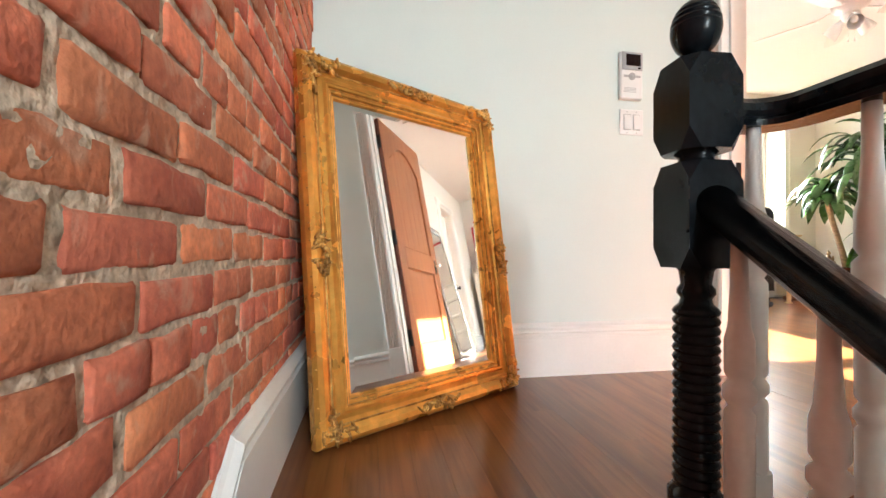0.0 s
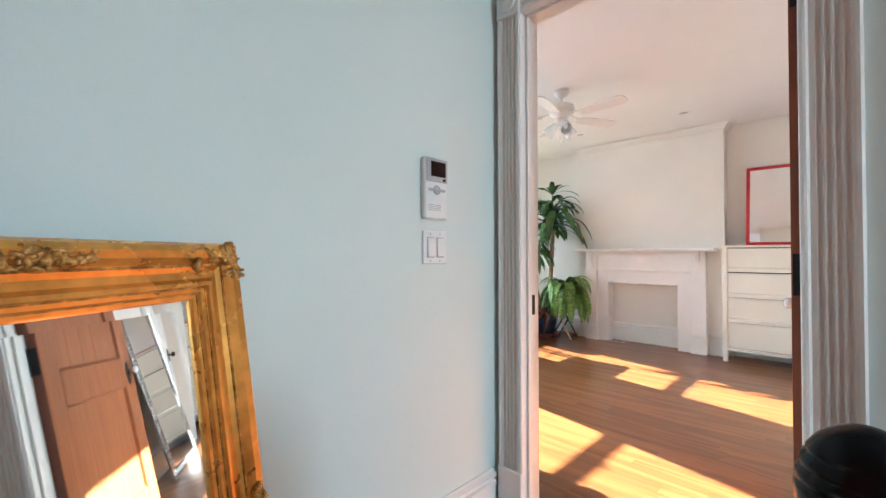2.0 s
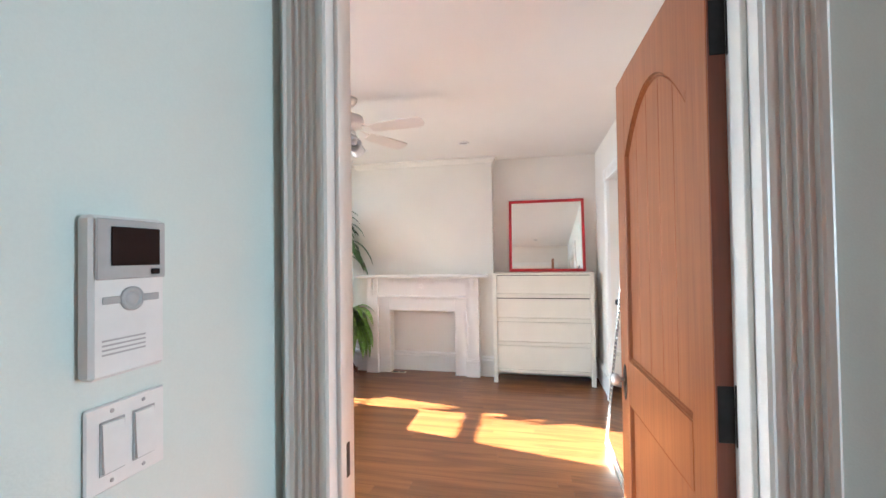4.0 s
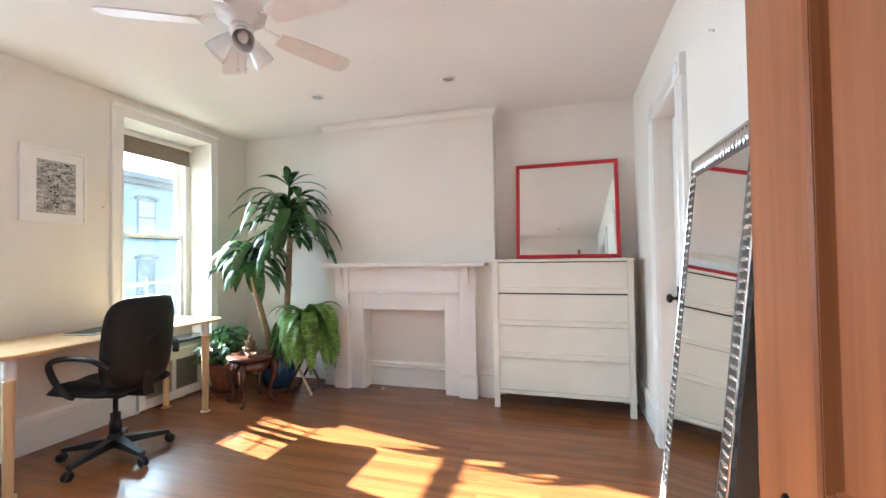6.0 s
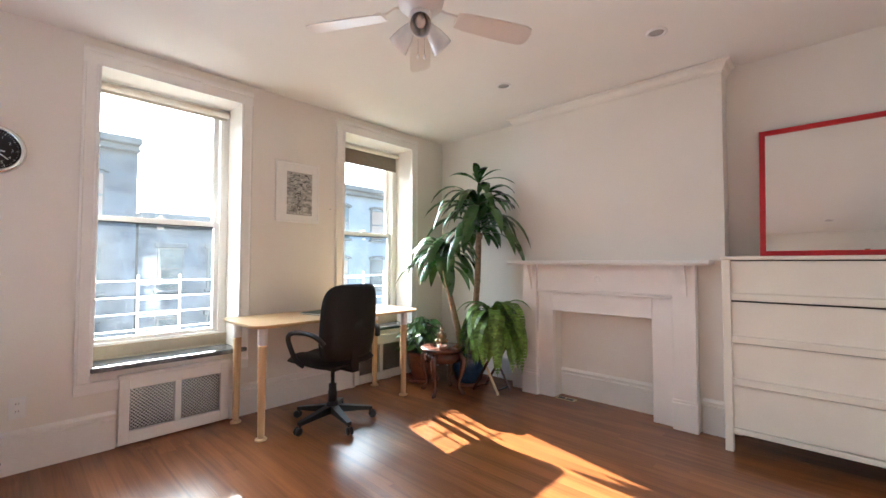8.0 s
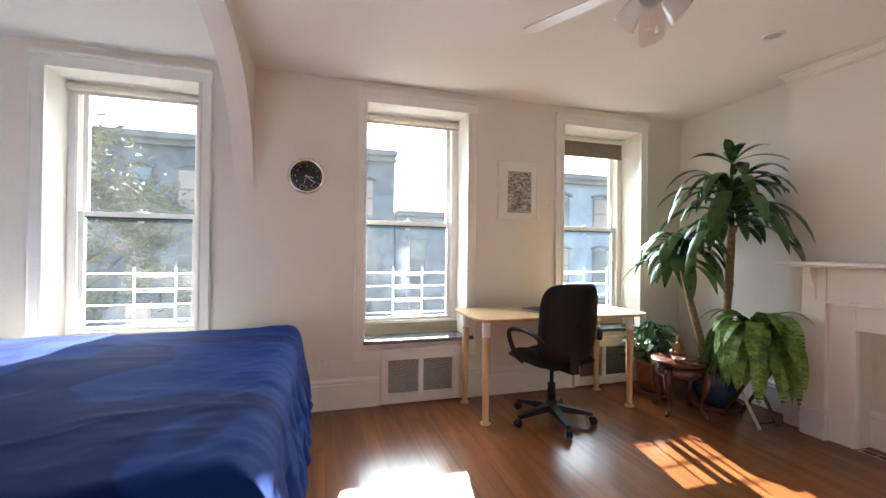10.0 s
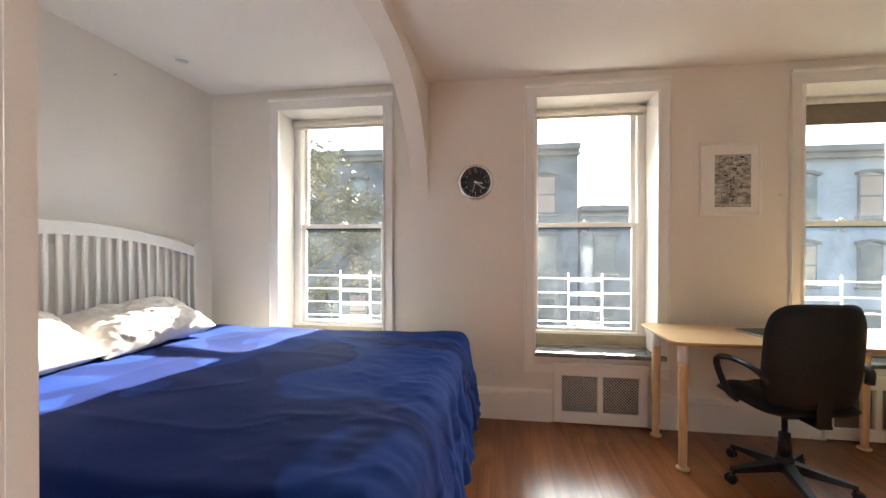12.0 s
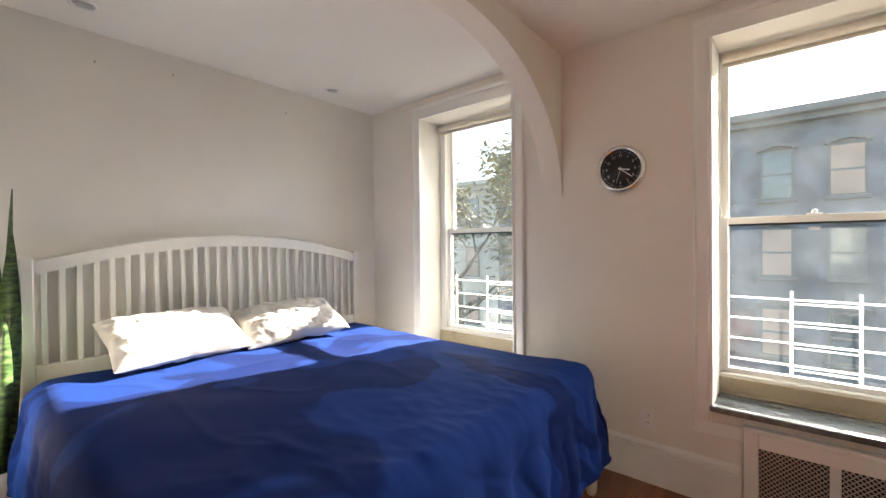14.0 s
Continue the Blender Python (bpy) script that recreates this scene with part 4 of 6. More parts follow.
def gilt_mirror():
    W, H = 0.823, 1.12
    t = thing("gilt_mirror", pose(1.160, 2.582, 0.002, -8.1, 0, 31.4), "large ornate gilded mirror leaning in the corner on the floor", "mirror")
    prof = [(0, 0), (0, 0.03), (-0.008, 0.046), (-0.020, 0.054), (-0.034, 0.050), (-0.046, 0.036), (-0.062, 0.028), (-0.076, 0.030), (-0.084, 0.037), (-0.092, 0.037),
            (-0.096, 0.028), (-0.104, 0.026), (-0.108, 0.018), (-0.116, 0.016), (-0.120, 0.006), (-0.120, 0)]
    framed(t, W, H, prof, 0.12, GOLD)
    # darker gold strips laid along three steps of the moulding
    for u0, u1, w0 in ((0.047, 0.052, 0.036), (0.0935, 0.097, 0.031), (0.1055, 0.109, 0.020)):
        part("dark_line", Shape().sweep([(-u0, w0 - 0.012), (-u0, w0), (-u1, w0 + 0.0005), (-u1, w0 - 0.012)], [(0, 0, 0), (W, 0, 0), (W, 0, H), (0, 0, H)], True, out=(0, -1, 0)), GOLD_DARK, t, "darker gold line along a step of the frame")
    r = random.Random(5)
    def leaf(s, c, ang, l, w, hgt):
        """A curled acanthus leaf lying on the frame."""
        ca, sa = math.cos(ang), math.sin(ang)
        m = Matrix(((ca, 0, -sa, c[0]), (0, 1, 0, c[1]), (sa, 0, ca, c[2]), (0, 0, 0, 1)))
        s.ball((0, -hgt * 0.3, 0), (l, hgt, w), 8, 5, m)
        s.ball((l * 0.85, -hgt * 0.8, w * 0.5), (w * 0.75, hgt * 0.9, w * 0.75), 7, 4, m)
    # corner sprays
    for cx, cz, sx, sz in ((0, 0, 1, 1), (W, 0, -1, 1), (W, H, -1, -1), (0, H, 1, -1)):
        s = Shape()
        for k in range(26):
            d = abs(r.gauss(0, 0.045))
            along = r.random() < 0.5
            u, v = (0.03 + d, r.uniform(0.012, 0.05)) if along else (r.uniform(0.012, 0.05), 0.03 + d)
            leaf(s, (cx + sx * u, -0.046, cz + sz * v), r.uniform(0, 6.3), r.uniform(0.010, 0.020), r.uniform(0.004, 0.008), r.uniform(0.006, 0.012))
        part("corner_spray", s, GOLD_DARK, t, "carved leaf spray")
    # middle cartouches
    for cx, cz, horiz in ((W / 2, 0.035, True), (W / 2, H - 0.035, True), (0.035, H * 0.46, False), (W - 0.035, H * 0.46, False)):
        s = Shape()
        for k in range(24):
            d = r.gauss(0, 0.045)
            e = r.uniform(-0.02, 0.02) * (1 - min(1, abs(d) / 0.12))
            u, v = (d, e) if horiz else (e, d)
            leaf(s, (cx + u, -0.047, cz + v), r.uniform(0, 6.3), r.uniform(0.010, 0.020), r.uniform(0.004, 0.008), r.uniform(0.006, 0.013))
        part("cartouche", s, GOLD_DARK, t, "carved leaf cartouche")
    # running scroll on the outer edge
    s = Shape()
    for k in range(44):
        z = 0.03 + (H - 0.06) * k / 43
        for x, q in ((0.013, 1), (W - 0.013, -1)):
            leaf(s, (x, -0.034, z), 1.57 + q * (0.6 if k % 2 else -0.6), 0.010, 0.0035, 0.007)
    for k in range(32):
        x = 0.03 + (W - 0.06) * k / 31
        for z, q in ((0.013, 1), (H - 0.013, -1)):
            leaf(s, (x, -0.034, z), q * (0.6 if k % 2 else -0.6), 0.010, 0.0035, 0.007)
    part("running_scroll", s, GOLD_DARK, t, "small raised scroll along the edge")
    a = 0.112
    b = a + 0.024
    vs = [(a, -0.008, a), (W - a, -0.008, a), (W - a, -0.008, H - a), (a, -0.008, H - a), (b, -0.0095, b), (W - b, -0.0095, b), (W - b, -0.0095, H - b), (b, -0.0095, H - b)]
    fs = [(0, 1, 5, 4), (1, 2, 6, 5), (2, 3, 7, 6), (3, 0, 4, 7), (4, 5, 6, 7)]
    part("mirror_glass", Shape().add(vs, fs), MIRROR, t, "bevelled mirror glass")
    part("backing", Shape().box(0.02, W - 0.02, -0.005, -0.001, 0.02, H - 0.02), STOOLWOOD, t)


gilt_mirror()


def intercom():
    t = thing("intercom", pose(2.394, HALL_N, 1.210), "white video intercom with a small dark screen on the wall", "intercom")
    w, h = 0.107, 0.212
    part("body", Shape().box(0, w, -0.026, -0.001, 0, h, 0.005), WHITE_PLASTIC, t)
    part("bezel", Shape().box(0.004, w - 0.003, -0.030, -0.026, 0.128, h - 0.004, 0.003), GREY_PLASTIC, t, "grey screen surround")
    part("screen", Shape().box(0.022, w - 0.014, -0.032, -0.030, 0.146, h - 0.014, 0.001), SCREEN, t, "dark glass screen")
    part("indicator", Shape().box(w - 0.028, w - 0.014, -0.032, -0.030, 0.133, 0.141, 0.001), SCREEN, t)
    part("dial", Shape().lathe([(0.0165, 0), (0.0165, 0.003), (0.011, 0.0035), (0.010, 0.001), (0.0085, 0.003), (0.002, 0.0035)], 24, pose(w / 2, -0.026, 0.101, 90)), GREY_PLASTIC, t, "round grey control ring")
    part("button_bar", Shape().box(0.014, 0.040, -0.0275, -0.026, 0.096, 0.106, 0.001), GREY_PLASTIC, t)
    part("button_bar", Shape().box(w - 0.040, w - 0.012, -0.0275, -0.026, 0.096, 0.106, 0.001), GREY_PLASTIC, t)
    for k in range(4):
        part("speaker_slot", Shape().box(0.014, 0.014 + 0.06, -0.0268, -0.0258, 0.030 + 0.006 * k, 0.0322 + 0.006 * k), GREY_PLASTIC, t)


intercom()


def switch_plate(m, n, label):
    t = thing("light_switch", m, label, "light switch")
    w = 0.07 + 0.046 * (n - 1)
    part("plate", Shape().box(0, w, -0.006, -0.0005, 0, 0.115, 0.003), WHITE_PLASTIC, t)
    for k in range(n):
        c = 0.035 + 0.046 * k
        part("rocker_frame", Shape().box(c - 0.0175, c + 0.0175, -0.0075, -0.006, 0.022, 0.093, 0.001), GREY_PLASTIC, t)
        vs = [(c - 0.015, -0.0075, 0.025), (c + 0.015, -0.0075, 0.025), (c + 0.015, -0.0075, 0.09), (c - 0.015, -0.0075, 0.09),
              (c - 0.015, -0.013, 0.026), (c + 0.015, -0.013, 0.026), (c + 0.015, -0.009, 0.089), (c - 0.015, -0.009, 0.089)]
        part("rocker", Shape().add(vs, [(0, 1, 2, 3), (4, 5, 6, 7), (0, 1, 5, 4), (1, 2, 6, 5), (2, 3, 7, 6), (3, 0, 4, 7)]), WHITE_PLASTIC, t)
        for z in (0.011, 0.104):
            part("screw", Shape().lathe([(0.003, 0), (0.0025, 0.001), (0.0005, 0.0012)], 8, pose(c, -0.006, z, 90)), GREY_PLASTIC, t)
    return t


switch_plate(pose(2.402, HALL_N, 1.056), 2, "white double rocker light switch under the intercom")
switch_plate(pose(4.70, SOUTH_Y, 1.06, 0, 0, 180), 1, "white light switch on the wall beside the leaning mirror")


def bedroom_door():
    W, H, T = 0.795, 2.018, 0.040
    # local x runs from the hinge to the latch, local y is the hall face's side
    t = thing("bedroom_door", pose(2.932, 2.150, 0.010, 0, 0, 1.8), "reddish-brown wooden panel door with an arched top panel, standing open", "door")
    st, xa, xb = 0.115, 0.115, W - 0.115
    zs = (0.22, 0.80, 0.96, 1.88)
    part("hinge_stile", Shape().box(0, st, 0, T, 0, H, 0.003), DOORWOOD, t)
    part("latch_stile", Shape().box(W - st, W, 0, T, 0, H, 0.003), DOORWOOD, t)
    # thin edge strip, darker and redder than the door's faces
    part("hinge_edge", Shape().box(-0.0025, 0.0, 0.001, T - 0.001, 0.001, H - 0.001), DOOREDGE, t, "darker red-brown door edge")
    part("bottom_rail", Shape().box(xa, xb, 0, T, 0, zs[0], 0.002), DOORWOOD, t)
    part("lock_rail", Shape().box(xa, xb, 0, T, zs[1], zs[2], 0.002), DOORWOOD, t)
    # arched top rail
    n = 20
    cx, rise = W / 2, 0.17
    lower = [(xa + (xb - xa) * i / n, zs[3] - rise * (2 * i / n - 1) ** 2) for i in range(n + 1)]
    vs, fs = [], []
    for x, z in lower:
        vs += [(x, 0, z), (x, T, z), (x, 0, H), (x, T, H)]
    for i in range(n):
        o, q = 4 * i, 4 * i + 4
        fs += [(o, q, q + 1, o + 1), (o, o + 2, q + 2, q), (o + 1, q + 1, q + 3, o + 3), (o + 2, o + 3, q + 3, q + 2)]
    part("top_rail", Shape().add(vs, fs), DOORWOOD, t)
    # panels: planked field set back, with a moulding round it
    part("lower_panel", Shape().box(xa, xb, 0.012, T - 0.012, zs[0], zs[1]), DOORWOOD, t)
    wp = (xb - xa) / 5
    for q in range(5):
        part("panel_plank", Shape().box(xa + wp * q + 0.0004, xa + wp * (q + 1) - 0.0004, 0.012, T - 0.012, zs[2], zs[3], 0.0014), DOORWOOD, t)
    for y, out in ((T - 0.012, 1), (0.012, -1)):
        mould = [(0, 0), (0.002, 0.009), (0.004, 0.0095), (0.006, 0.003), (0.009, 0.003), (0.011, 0.006), (0.013, 0.0)]
        def ring(pts, nm):
            s = Shape()
            s.sweep(mould if out > 0 else [(-u, w) for u, w in mould], [(x, y, z) for x, z in pts], True, out=(0, out, 0))
            part(nm, s, DOORWOOD, t, "fine panel moulding")
        ring([(xb, zs[0]), (xa, zs[0]), (xa, zs[1]), (xb, zs[1])][::-1] if out > 0 else [(xb, zs[0]), (xa, zs[0]), (xa, zs[1]), (xb, zs[1])][::-1], "panel_moulding")
        loop = [(xb, zs[2]), (xa, zs[2])] + lower
        ring(loop[::-1], "panel_moulding")
    for z in (0.22, 0.965, 1.76):
        h = part("hinge", Shape().box(-0.004, -0.0005, -0.006, T - 0.004, z, z + 0.115, 0.001), BLACK_IRON, t, "black iron hinge with a pointed pin")
        part("pin", Shape().lathe([(0.002, -0.03), (0.007, -0.022), (0.004, -0.012), (0.008, -0.004), (0.008, 0.119), (0.004, 0.127), (0.007, 0.137), (0.002, 0.145)], 10, pose(-0.010, -0.004, z) @ Matrix.Diagonal((1.3, 1.3, 1, 1))), BLACK_IRON, h)
    for y, rx in ((T, -90), (0, 90)):
        p = part("knob_plate", Shape().lathe([(0.001, -0.003), (0.020, -0.003), (0.023, 0.001), (0.021, 0.004), (0.001, 0.004)], 20, pose(W - 0.062, y, 0.865, rx) @ Matrix.Diagonal((1, 3.0, 1, 1))), BLACK_IRON, t, "black iron knob plate")
        part("knob", Shape().lathe([(0.009, 0), (0.009, 0.022), (0.022, 0.028), (0.028, 0.040), (0.026, 0.054), (0.014, 0.062), (0.002, 0.063)], 12, pose(W - 0.062, y, 0.875, rx) @ Matrix.Diagonal((0.8, 0.8, 0.85, 1))), CRYSTAL, p, "faceted glass knob")
    part("latch", Shape().box(W, W + 0.002, 0.008, T - 0.008, 0.80, 0.92).box(W, W + 0.009, 0.013, T - 0.013, 0.85, 0.873, 0.002), BLACK_IRON, t, "black latch plate")


bedroom_door()

# ---------------------------------------------------------------- things: fireplace side
def mantelpiece():
    t = thing("mantelpiece", pose(BREAST_X, 0, 0), "white painted wooden fireplace mantel with brackets and shelf", "fireplace")
    def bx(x0, x1, y0, y1, z0, z1, c=0.003):
        return Shape().box(-x0, -x1, y0, y1, z0, z1, c)
    for ya, yb in ((3.15, 3.29), (4.35, 4.485)):
        part("pilaster", bx(0.001, 0.075, ya, yb, 0.0, 1.115), MANTEL, t)
        part("plinth", Shape().box(-0.075, -0.086, ya - 0.006, yb + 0.006, 0, 0.17, 0.003).box(-0.075, -0.092, ya - 0.008, yb + 0.008, 0.17, 0.185, 0.003).box(-0.075, -0.083, ya - 0.004, yb + 0.004, 0.185, 0.205, 0.003)
             .box(0, -0.0755, ya - 0.008, ya - 0.0005, 0, 0.20, 0.002).box(0, -0.0755, yb + 0.0005, yb + 0.008, 0, 0.20, 0.002), MANTEL, t)
        s = Shape()
        prof = [(0.075, 0.90), (0.082, 0.90), (0.086, 0.94), (0.098, 0.99), (0.118, 1.03), (0.135, 1.075), (0.14, 1.117), (0.075, 1.117)]
        n = len(prof)
        for a, b in ((ya + 0.05, yb - 0.05),):
            vs = [(-u, a, z) for u, z in prof] + [(-u, b, z) for u, z in prof]
            s.add(vs, [(i, (i + 1) % n, n + (i + 1) % n, n + i) for i in range(n)] + [list(range(n))[::-1], list(range(n, 2 * n))])
        part("bracket", s, MANTEL, t)
    part("side_panel", bx(0.001, 0.045, 3.2905, FIRE_0, 0, 0.885), MANTEL, t)
    part("side_panel", bx(0.001, 0.045, FIRE_1, 4.3495, 0, 0.885), MANTEL, t)
    part("header_panel", bx(0.001, 0.0445, FIRE_0, FIRE_1, FIRE_H, 0.885), MANTEL, t)
    part("frieze", bx(0.001, 0.062, 3.2905, 4.3495, 0.885, 1.115), MANTEL, t)
    part("frieze_moulding", Shape().box(-0.062, -0.076, 3.2905, 4.3495, 0.882, 0.898, 0.003).box(-0.062, -0.069, 3.2905, 4.3495, 0.898, 0.91, 0.003), MANTEL, t)
    s = Shape()
    for q in range(7):
        a = math.pi * q / 6
        s.ball((-0.062, 3.82 + 0.028 * math.cos(a), 1.0 + 0.03 * math.sin(a)), (0.006, 0.009, 0.012), 8, 4)
    s.ball((-0.062, 3.82, 0.995), (0.007, 0.012, 0.014), 8, 5)
    part("ornament", s, MANTEL, t, "small raised shell ornament")
    s = Shape()
    s.box(-0.001, -0.19, 3.045, 4.585, 1.122, 1.150, 0.006).box(-0.001, -0.165, 3.07, 4.56, 1.114, 1.122, 0.002)
    part("shelf", s, MANTEL, t)


mantelpiece()


def floor_register():
    t = thing("floor_vent", pose(6.60, 4.03, 0.0), "small brass floor vent before the fireplace", "vent")
    s = Shape().box(0, 0.07, 0, 0.17, 0.0005, 0.004, 0.001)
    part("frame", s, VENTMETAL, t)
    for k in range(2):
        part("slot", Shape().box(0.014, 0.056, 0.018 + 0.072 * k, 0.080 + 0.072 * k, 0.004, 0.0046), DARK_GAP, t, "dark slot")


floor_register()


def dresser():
    y0, y1, D, H = 1.935, 2.975, 0.36, 1.172
    t = thing("dresser", pose(6.43, y0, 0), "cream lacquered four-drawer chest standing on legs", "dresser")
    w = y1 - y0
    for y in (0, w - 0.042):
        for x in (0, D - 0.042):
            part("leg", Shape().box(x, x + 0.042, y, y + 0.042, 0, H - 0.022, 0.003), DRESSER, t)
    part("top", Shape().box(-0.006, D, -0.006, w + 0.006, H - 0.022, H, 0.004), DRESSER, t)
    for y in (0.008, w - 0.030):
        part("side_panel", Shape().box(0.042, D - 0.042, y, y + 0.022, 0.125, H - 0.022, 0.002), DRESSER, t)
    part("back_panel", Shape().box(D - 0.012, D - 0.004, 0.042, w - 0.042, 0.125, H - 0.022), DRESSER, t)
    # thin dark sheet, so the joints between drawers show painted shade
    part("inner_shadow", Shape().box(0.024, 0.028, 0.042, w - 0.042, 0.13, H - 0.024), DARK_GAP, t, "near-black sheet painted as shade behind the drawer fronts")
    part("bottom_rail", Shape().box(0.006, 0.05, 0.042, w - 0.042, 0.112, 0.142, 0.003), DRESSER, t)
    rows = ((0.905, 1.146, 0.0), (0.650, 0.900, 0.0), (0.398, 0.646, 0.0), (0.146, 0.394, 0.0))
    for z0, z1, _ in rows:
        d = part("drawer_front", Shape().box(0.010, 0.024, 0.0435, w - 0.0435, z0 + 0.001, z1 + (-0.004 if z0 > 0.6 else 0.0015), 0.001), DRESSER, t)
        if z0 > 0.2:
            vs = [(0.010, 0.045, z0 + 0.048), (-0.004, 0.045, z0 + 0.040), (-0.004, 0.045, z0 + 0.004), (0.010, 0.045, z0 + 0.002)]
            vs += [(x, w - 0.045, z) for x, _, z in vs]
            part("pull_lip", Shape().add(vs, [(0, 1, 2, 3), (7, 6, 5, 4), (0, 4, 5, 1), (1, 5, 6, 2), (2, 6, 7, 3), (3, 7, 4, 0)]), DRESSER, d)


dresser()


def plain_mirror(name, m, W, H, rail, mat, label, frame_label=""):
    t = thing(name, m, label, "mirror")
    prof = [(0, 0), (0, 0.02), (-0.003, 0.023), (-rail + 0.003, 0.023), (-rail, 0.02), (-rail, 0)]
    framed(t, W, H, prof, rail, mat)
    part("mirror_glass", Shape().box(rail - 0.004, W - rail + 0.004, -0.012, -0.004, rail - 0.004, H - rail + 0.004), MIRROR, t, "clear mirror glass")
    part("backing", Shape().box(0.01, W - 0.01, -0.0035, -0.0005, 0.01, H - 0.01), DARK_GAP, t)
    return t


plain_mirror("red_mirror", pose(6.675, 2.808, 1.1735, -7.0, 0, -90), 0.82, 0.812, 0.030, RED, "square mirror in a red lacquered frame leaning on the chest")


def beaded_mirror():
    W, H = 0.66, 1.59
    t = thing("standing_mirror", pose(5.12, 2.055, 0.003, -6.2, 0, 180), "tall silver beaded mirror leaning against the wall", "mirror")
    prof = [(0, 0), (0, 0.010), (-0.008, 0.012), (-0.010, 0.009), (-0.070, 0.009), (-0.074, 0.013), (-0.082, 0.012), (-0.086, 0.006), (-0.086, 0)]
    framed(t, W, H, prof, 0.086, SILVER_DARK)
    for a, b, upright, n in ((0.040, 0, True, 50), (W - 0.040, 0, True, 50), (0, 0.040, False, 22), (0, H - 0.040, False, 22)):
        bead = Shape().ball((0, 0, 0), (0.031, 0.008, 0.0085) if upright else (0.0085, 0.008, 0.031), 10, 6).mesh("bead")
        for k in range(n):
            f = k / (n - 1)
            at = (a, -0.011, 0.045 + (H - 0.09) * f) if upright else (0.045 + (W - 0.09) * f, -0.011, b)
            part("bead", bead, SILVER, t, "", pose(*at))
    for x0, x1, z0, z1 in ((0, W, 0, 0.012), (0, W, H - 0.012, H), (0, 0.012, 0.012, H - 0.012), (W - 0.012, W, 0.012, H - 0.012)):
        part("outer_lip", Shape().box(x0, x1, -0.0155, -0.0105, z0, z1, 0.002), SILVER, t)
    part("mirror_glass", Shape().box(0.080, W - 0.080, -0.012, -0.006, 0.080, H - 0.080), MIRROR, t, "clear mirror glass")
    part("backing", Shape().box(0.01, W - 0.01, -0.005, -0.0005, 0.01, H - 0.01), DARK_GAP, t)


beaded_mirror()

# ---------------------------------------------------------------- things: ceiling
FAN_DROP, FAN_LAMP = 0.055, -60.0


def ceiling_fan():
    t = thing("ceiling_fan", pose(4.66, 3.80, -FAN_DROP, 0, 0, 46.7) @ Matrix.Diagonal((0.87, 0.87, 1, 1)), "white five-blade ceiling fan with a three-lamp light kit, at rest", "ceiling fan")
    part("canopy", Shape().lathe([(0.07, CEIL_Z + FAN_DROP), (0.07, CEIL_Z + FAN_DROP - 0.02), (0.045, CEIL_Z + FAN_DROP - 0.05), (0.02, CEIL_Z + FAN_DROP - 0.055)], 24), FANWHITE, t)
    part("down_rod", Shape().lathe([(0.013, 2.42), (0.013, CEIL_Z + FAN_DROP - 0.04)], 12), FANWHITE, t)
    part("motor", Shape().lathe([(0.02, 2.43), (0.06, 2.425), (0.115, 2.405), (0.125, 2.37), (0.115, 2.335), (0.07, 2.32), (0.055, 2.30)], 28), FANWHITE, t)
    for k in range(5):
        m = pose(0, 0, 0, 0, 0, 72 * k)
        b = part("blade_arm", Shape().tube([(0.09, 0, 2.345), (0.14, 0.012, 2.335), (0.18, 0.0, 2.325), (0.24, 0, 2.318)], [0.010, 0.009, 0.010, 0.012], 8, squash=0.6)
                 .lathe([(0.035, 0), (0.035, 0.005), (0.02, 0.008)], 14, pose(0.225, 0, 2.312)), FANWHITE, t, "", m)
        s = Shape()
        out = [(0.20, 0.045), (0.26, 0.056), (0.45, 0.064), (0.60, 0.066), (0.635, 0.055), (0.65, 0.030)]
        loop = out + [(x, -y) for x, y in out[::-1]]
        tilt = math.tan(radians(-12))
        vs = [(x, y, 2.312 + y * tilt) for x, y in loop] + [(x, y, 2.305 + y * tilt) for x, y in loop]
        q = len(loop)
        s.add(vs, [list(range(q)), list(range(q, 2 * q))[::-1]] + [(i, (i + 1) % q, q + (i + 1) % q, q + i) for i in range(q)])
        part("blade", s, FANWHITE, t, "", m)
    part("light_fitter", Shape().lathe([(0.055, 2.30), (0.06, 2.285), (0.05, 2.25), (0.03, 2.235), (0.012, 2.225)], 20), FANWHITE, t)
    for k in range(3):
        m = pose(0, 0, 2.262, 0, 0, FAN_LAMP + 120 * k) @ pose(0.045, 0, 0, 0, 132, 0)
        sh = part("lamp_shade", Shape().lathe([(0.020, 0.0), (0.026, 0.02), (0.040, 0.055), (0.052, 0.105), (0.055, 0.128), (0.052, 0.128), (0.049, 0.105), (0.037, 0.055), (0.020, 0.015)], 20, caps=False), SHADE, t, "frosted bell glass shade", m)
        part("bulb", Shape().ball((0, 0, 0.075), (0.026, 0.026, 0.036), 12, 8), WHITE_PLASTIC, sh, "white unlit bulb")
    for x, y, l in ((0.02, 0.012, 0.115), (-0.014, -0.02, 0.13)):
        c = part("pull_chain", Shape().tube([(x, y, 2.235), (x, y, 2.235 - l)], 0.0012, 5), CHROME, t)
        part("pull_knob", Shape().lathe([(0.001, 0), (0.007, 0.006), (0.007, 0.016), (0.002, 0.026)], 10, pose(x, y, 2.235 - l - 0.022)), WHITE_PLASTIC, c)


ceiling_fan()


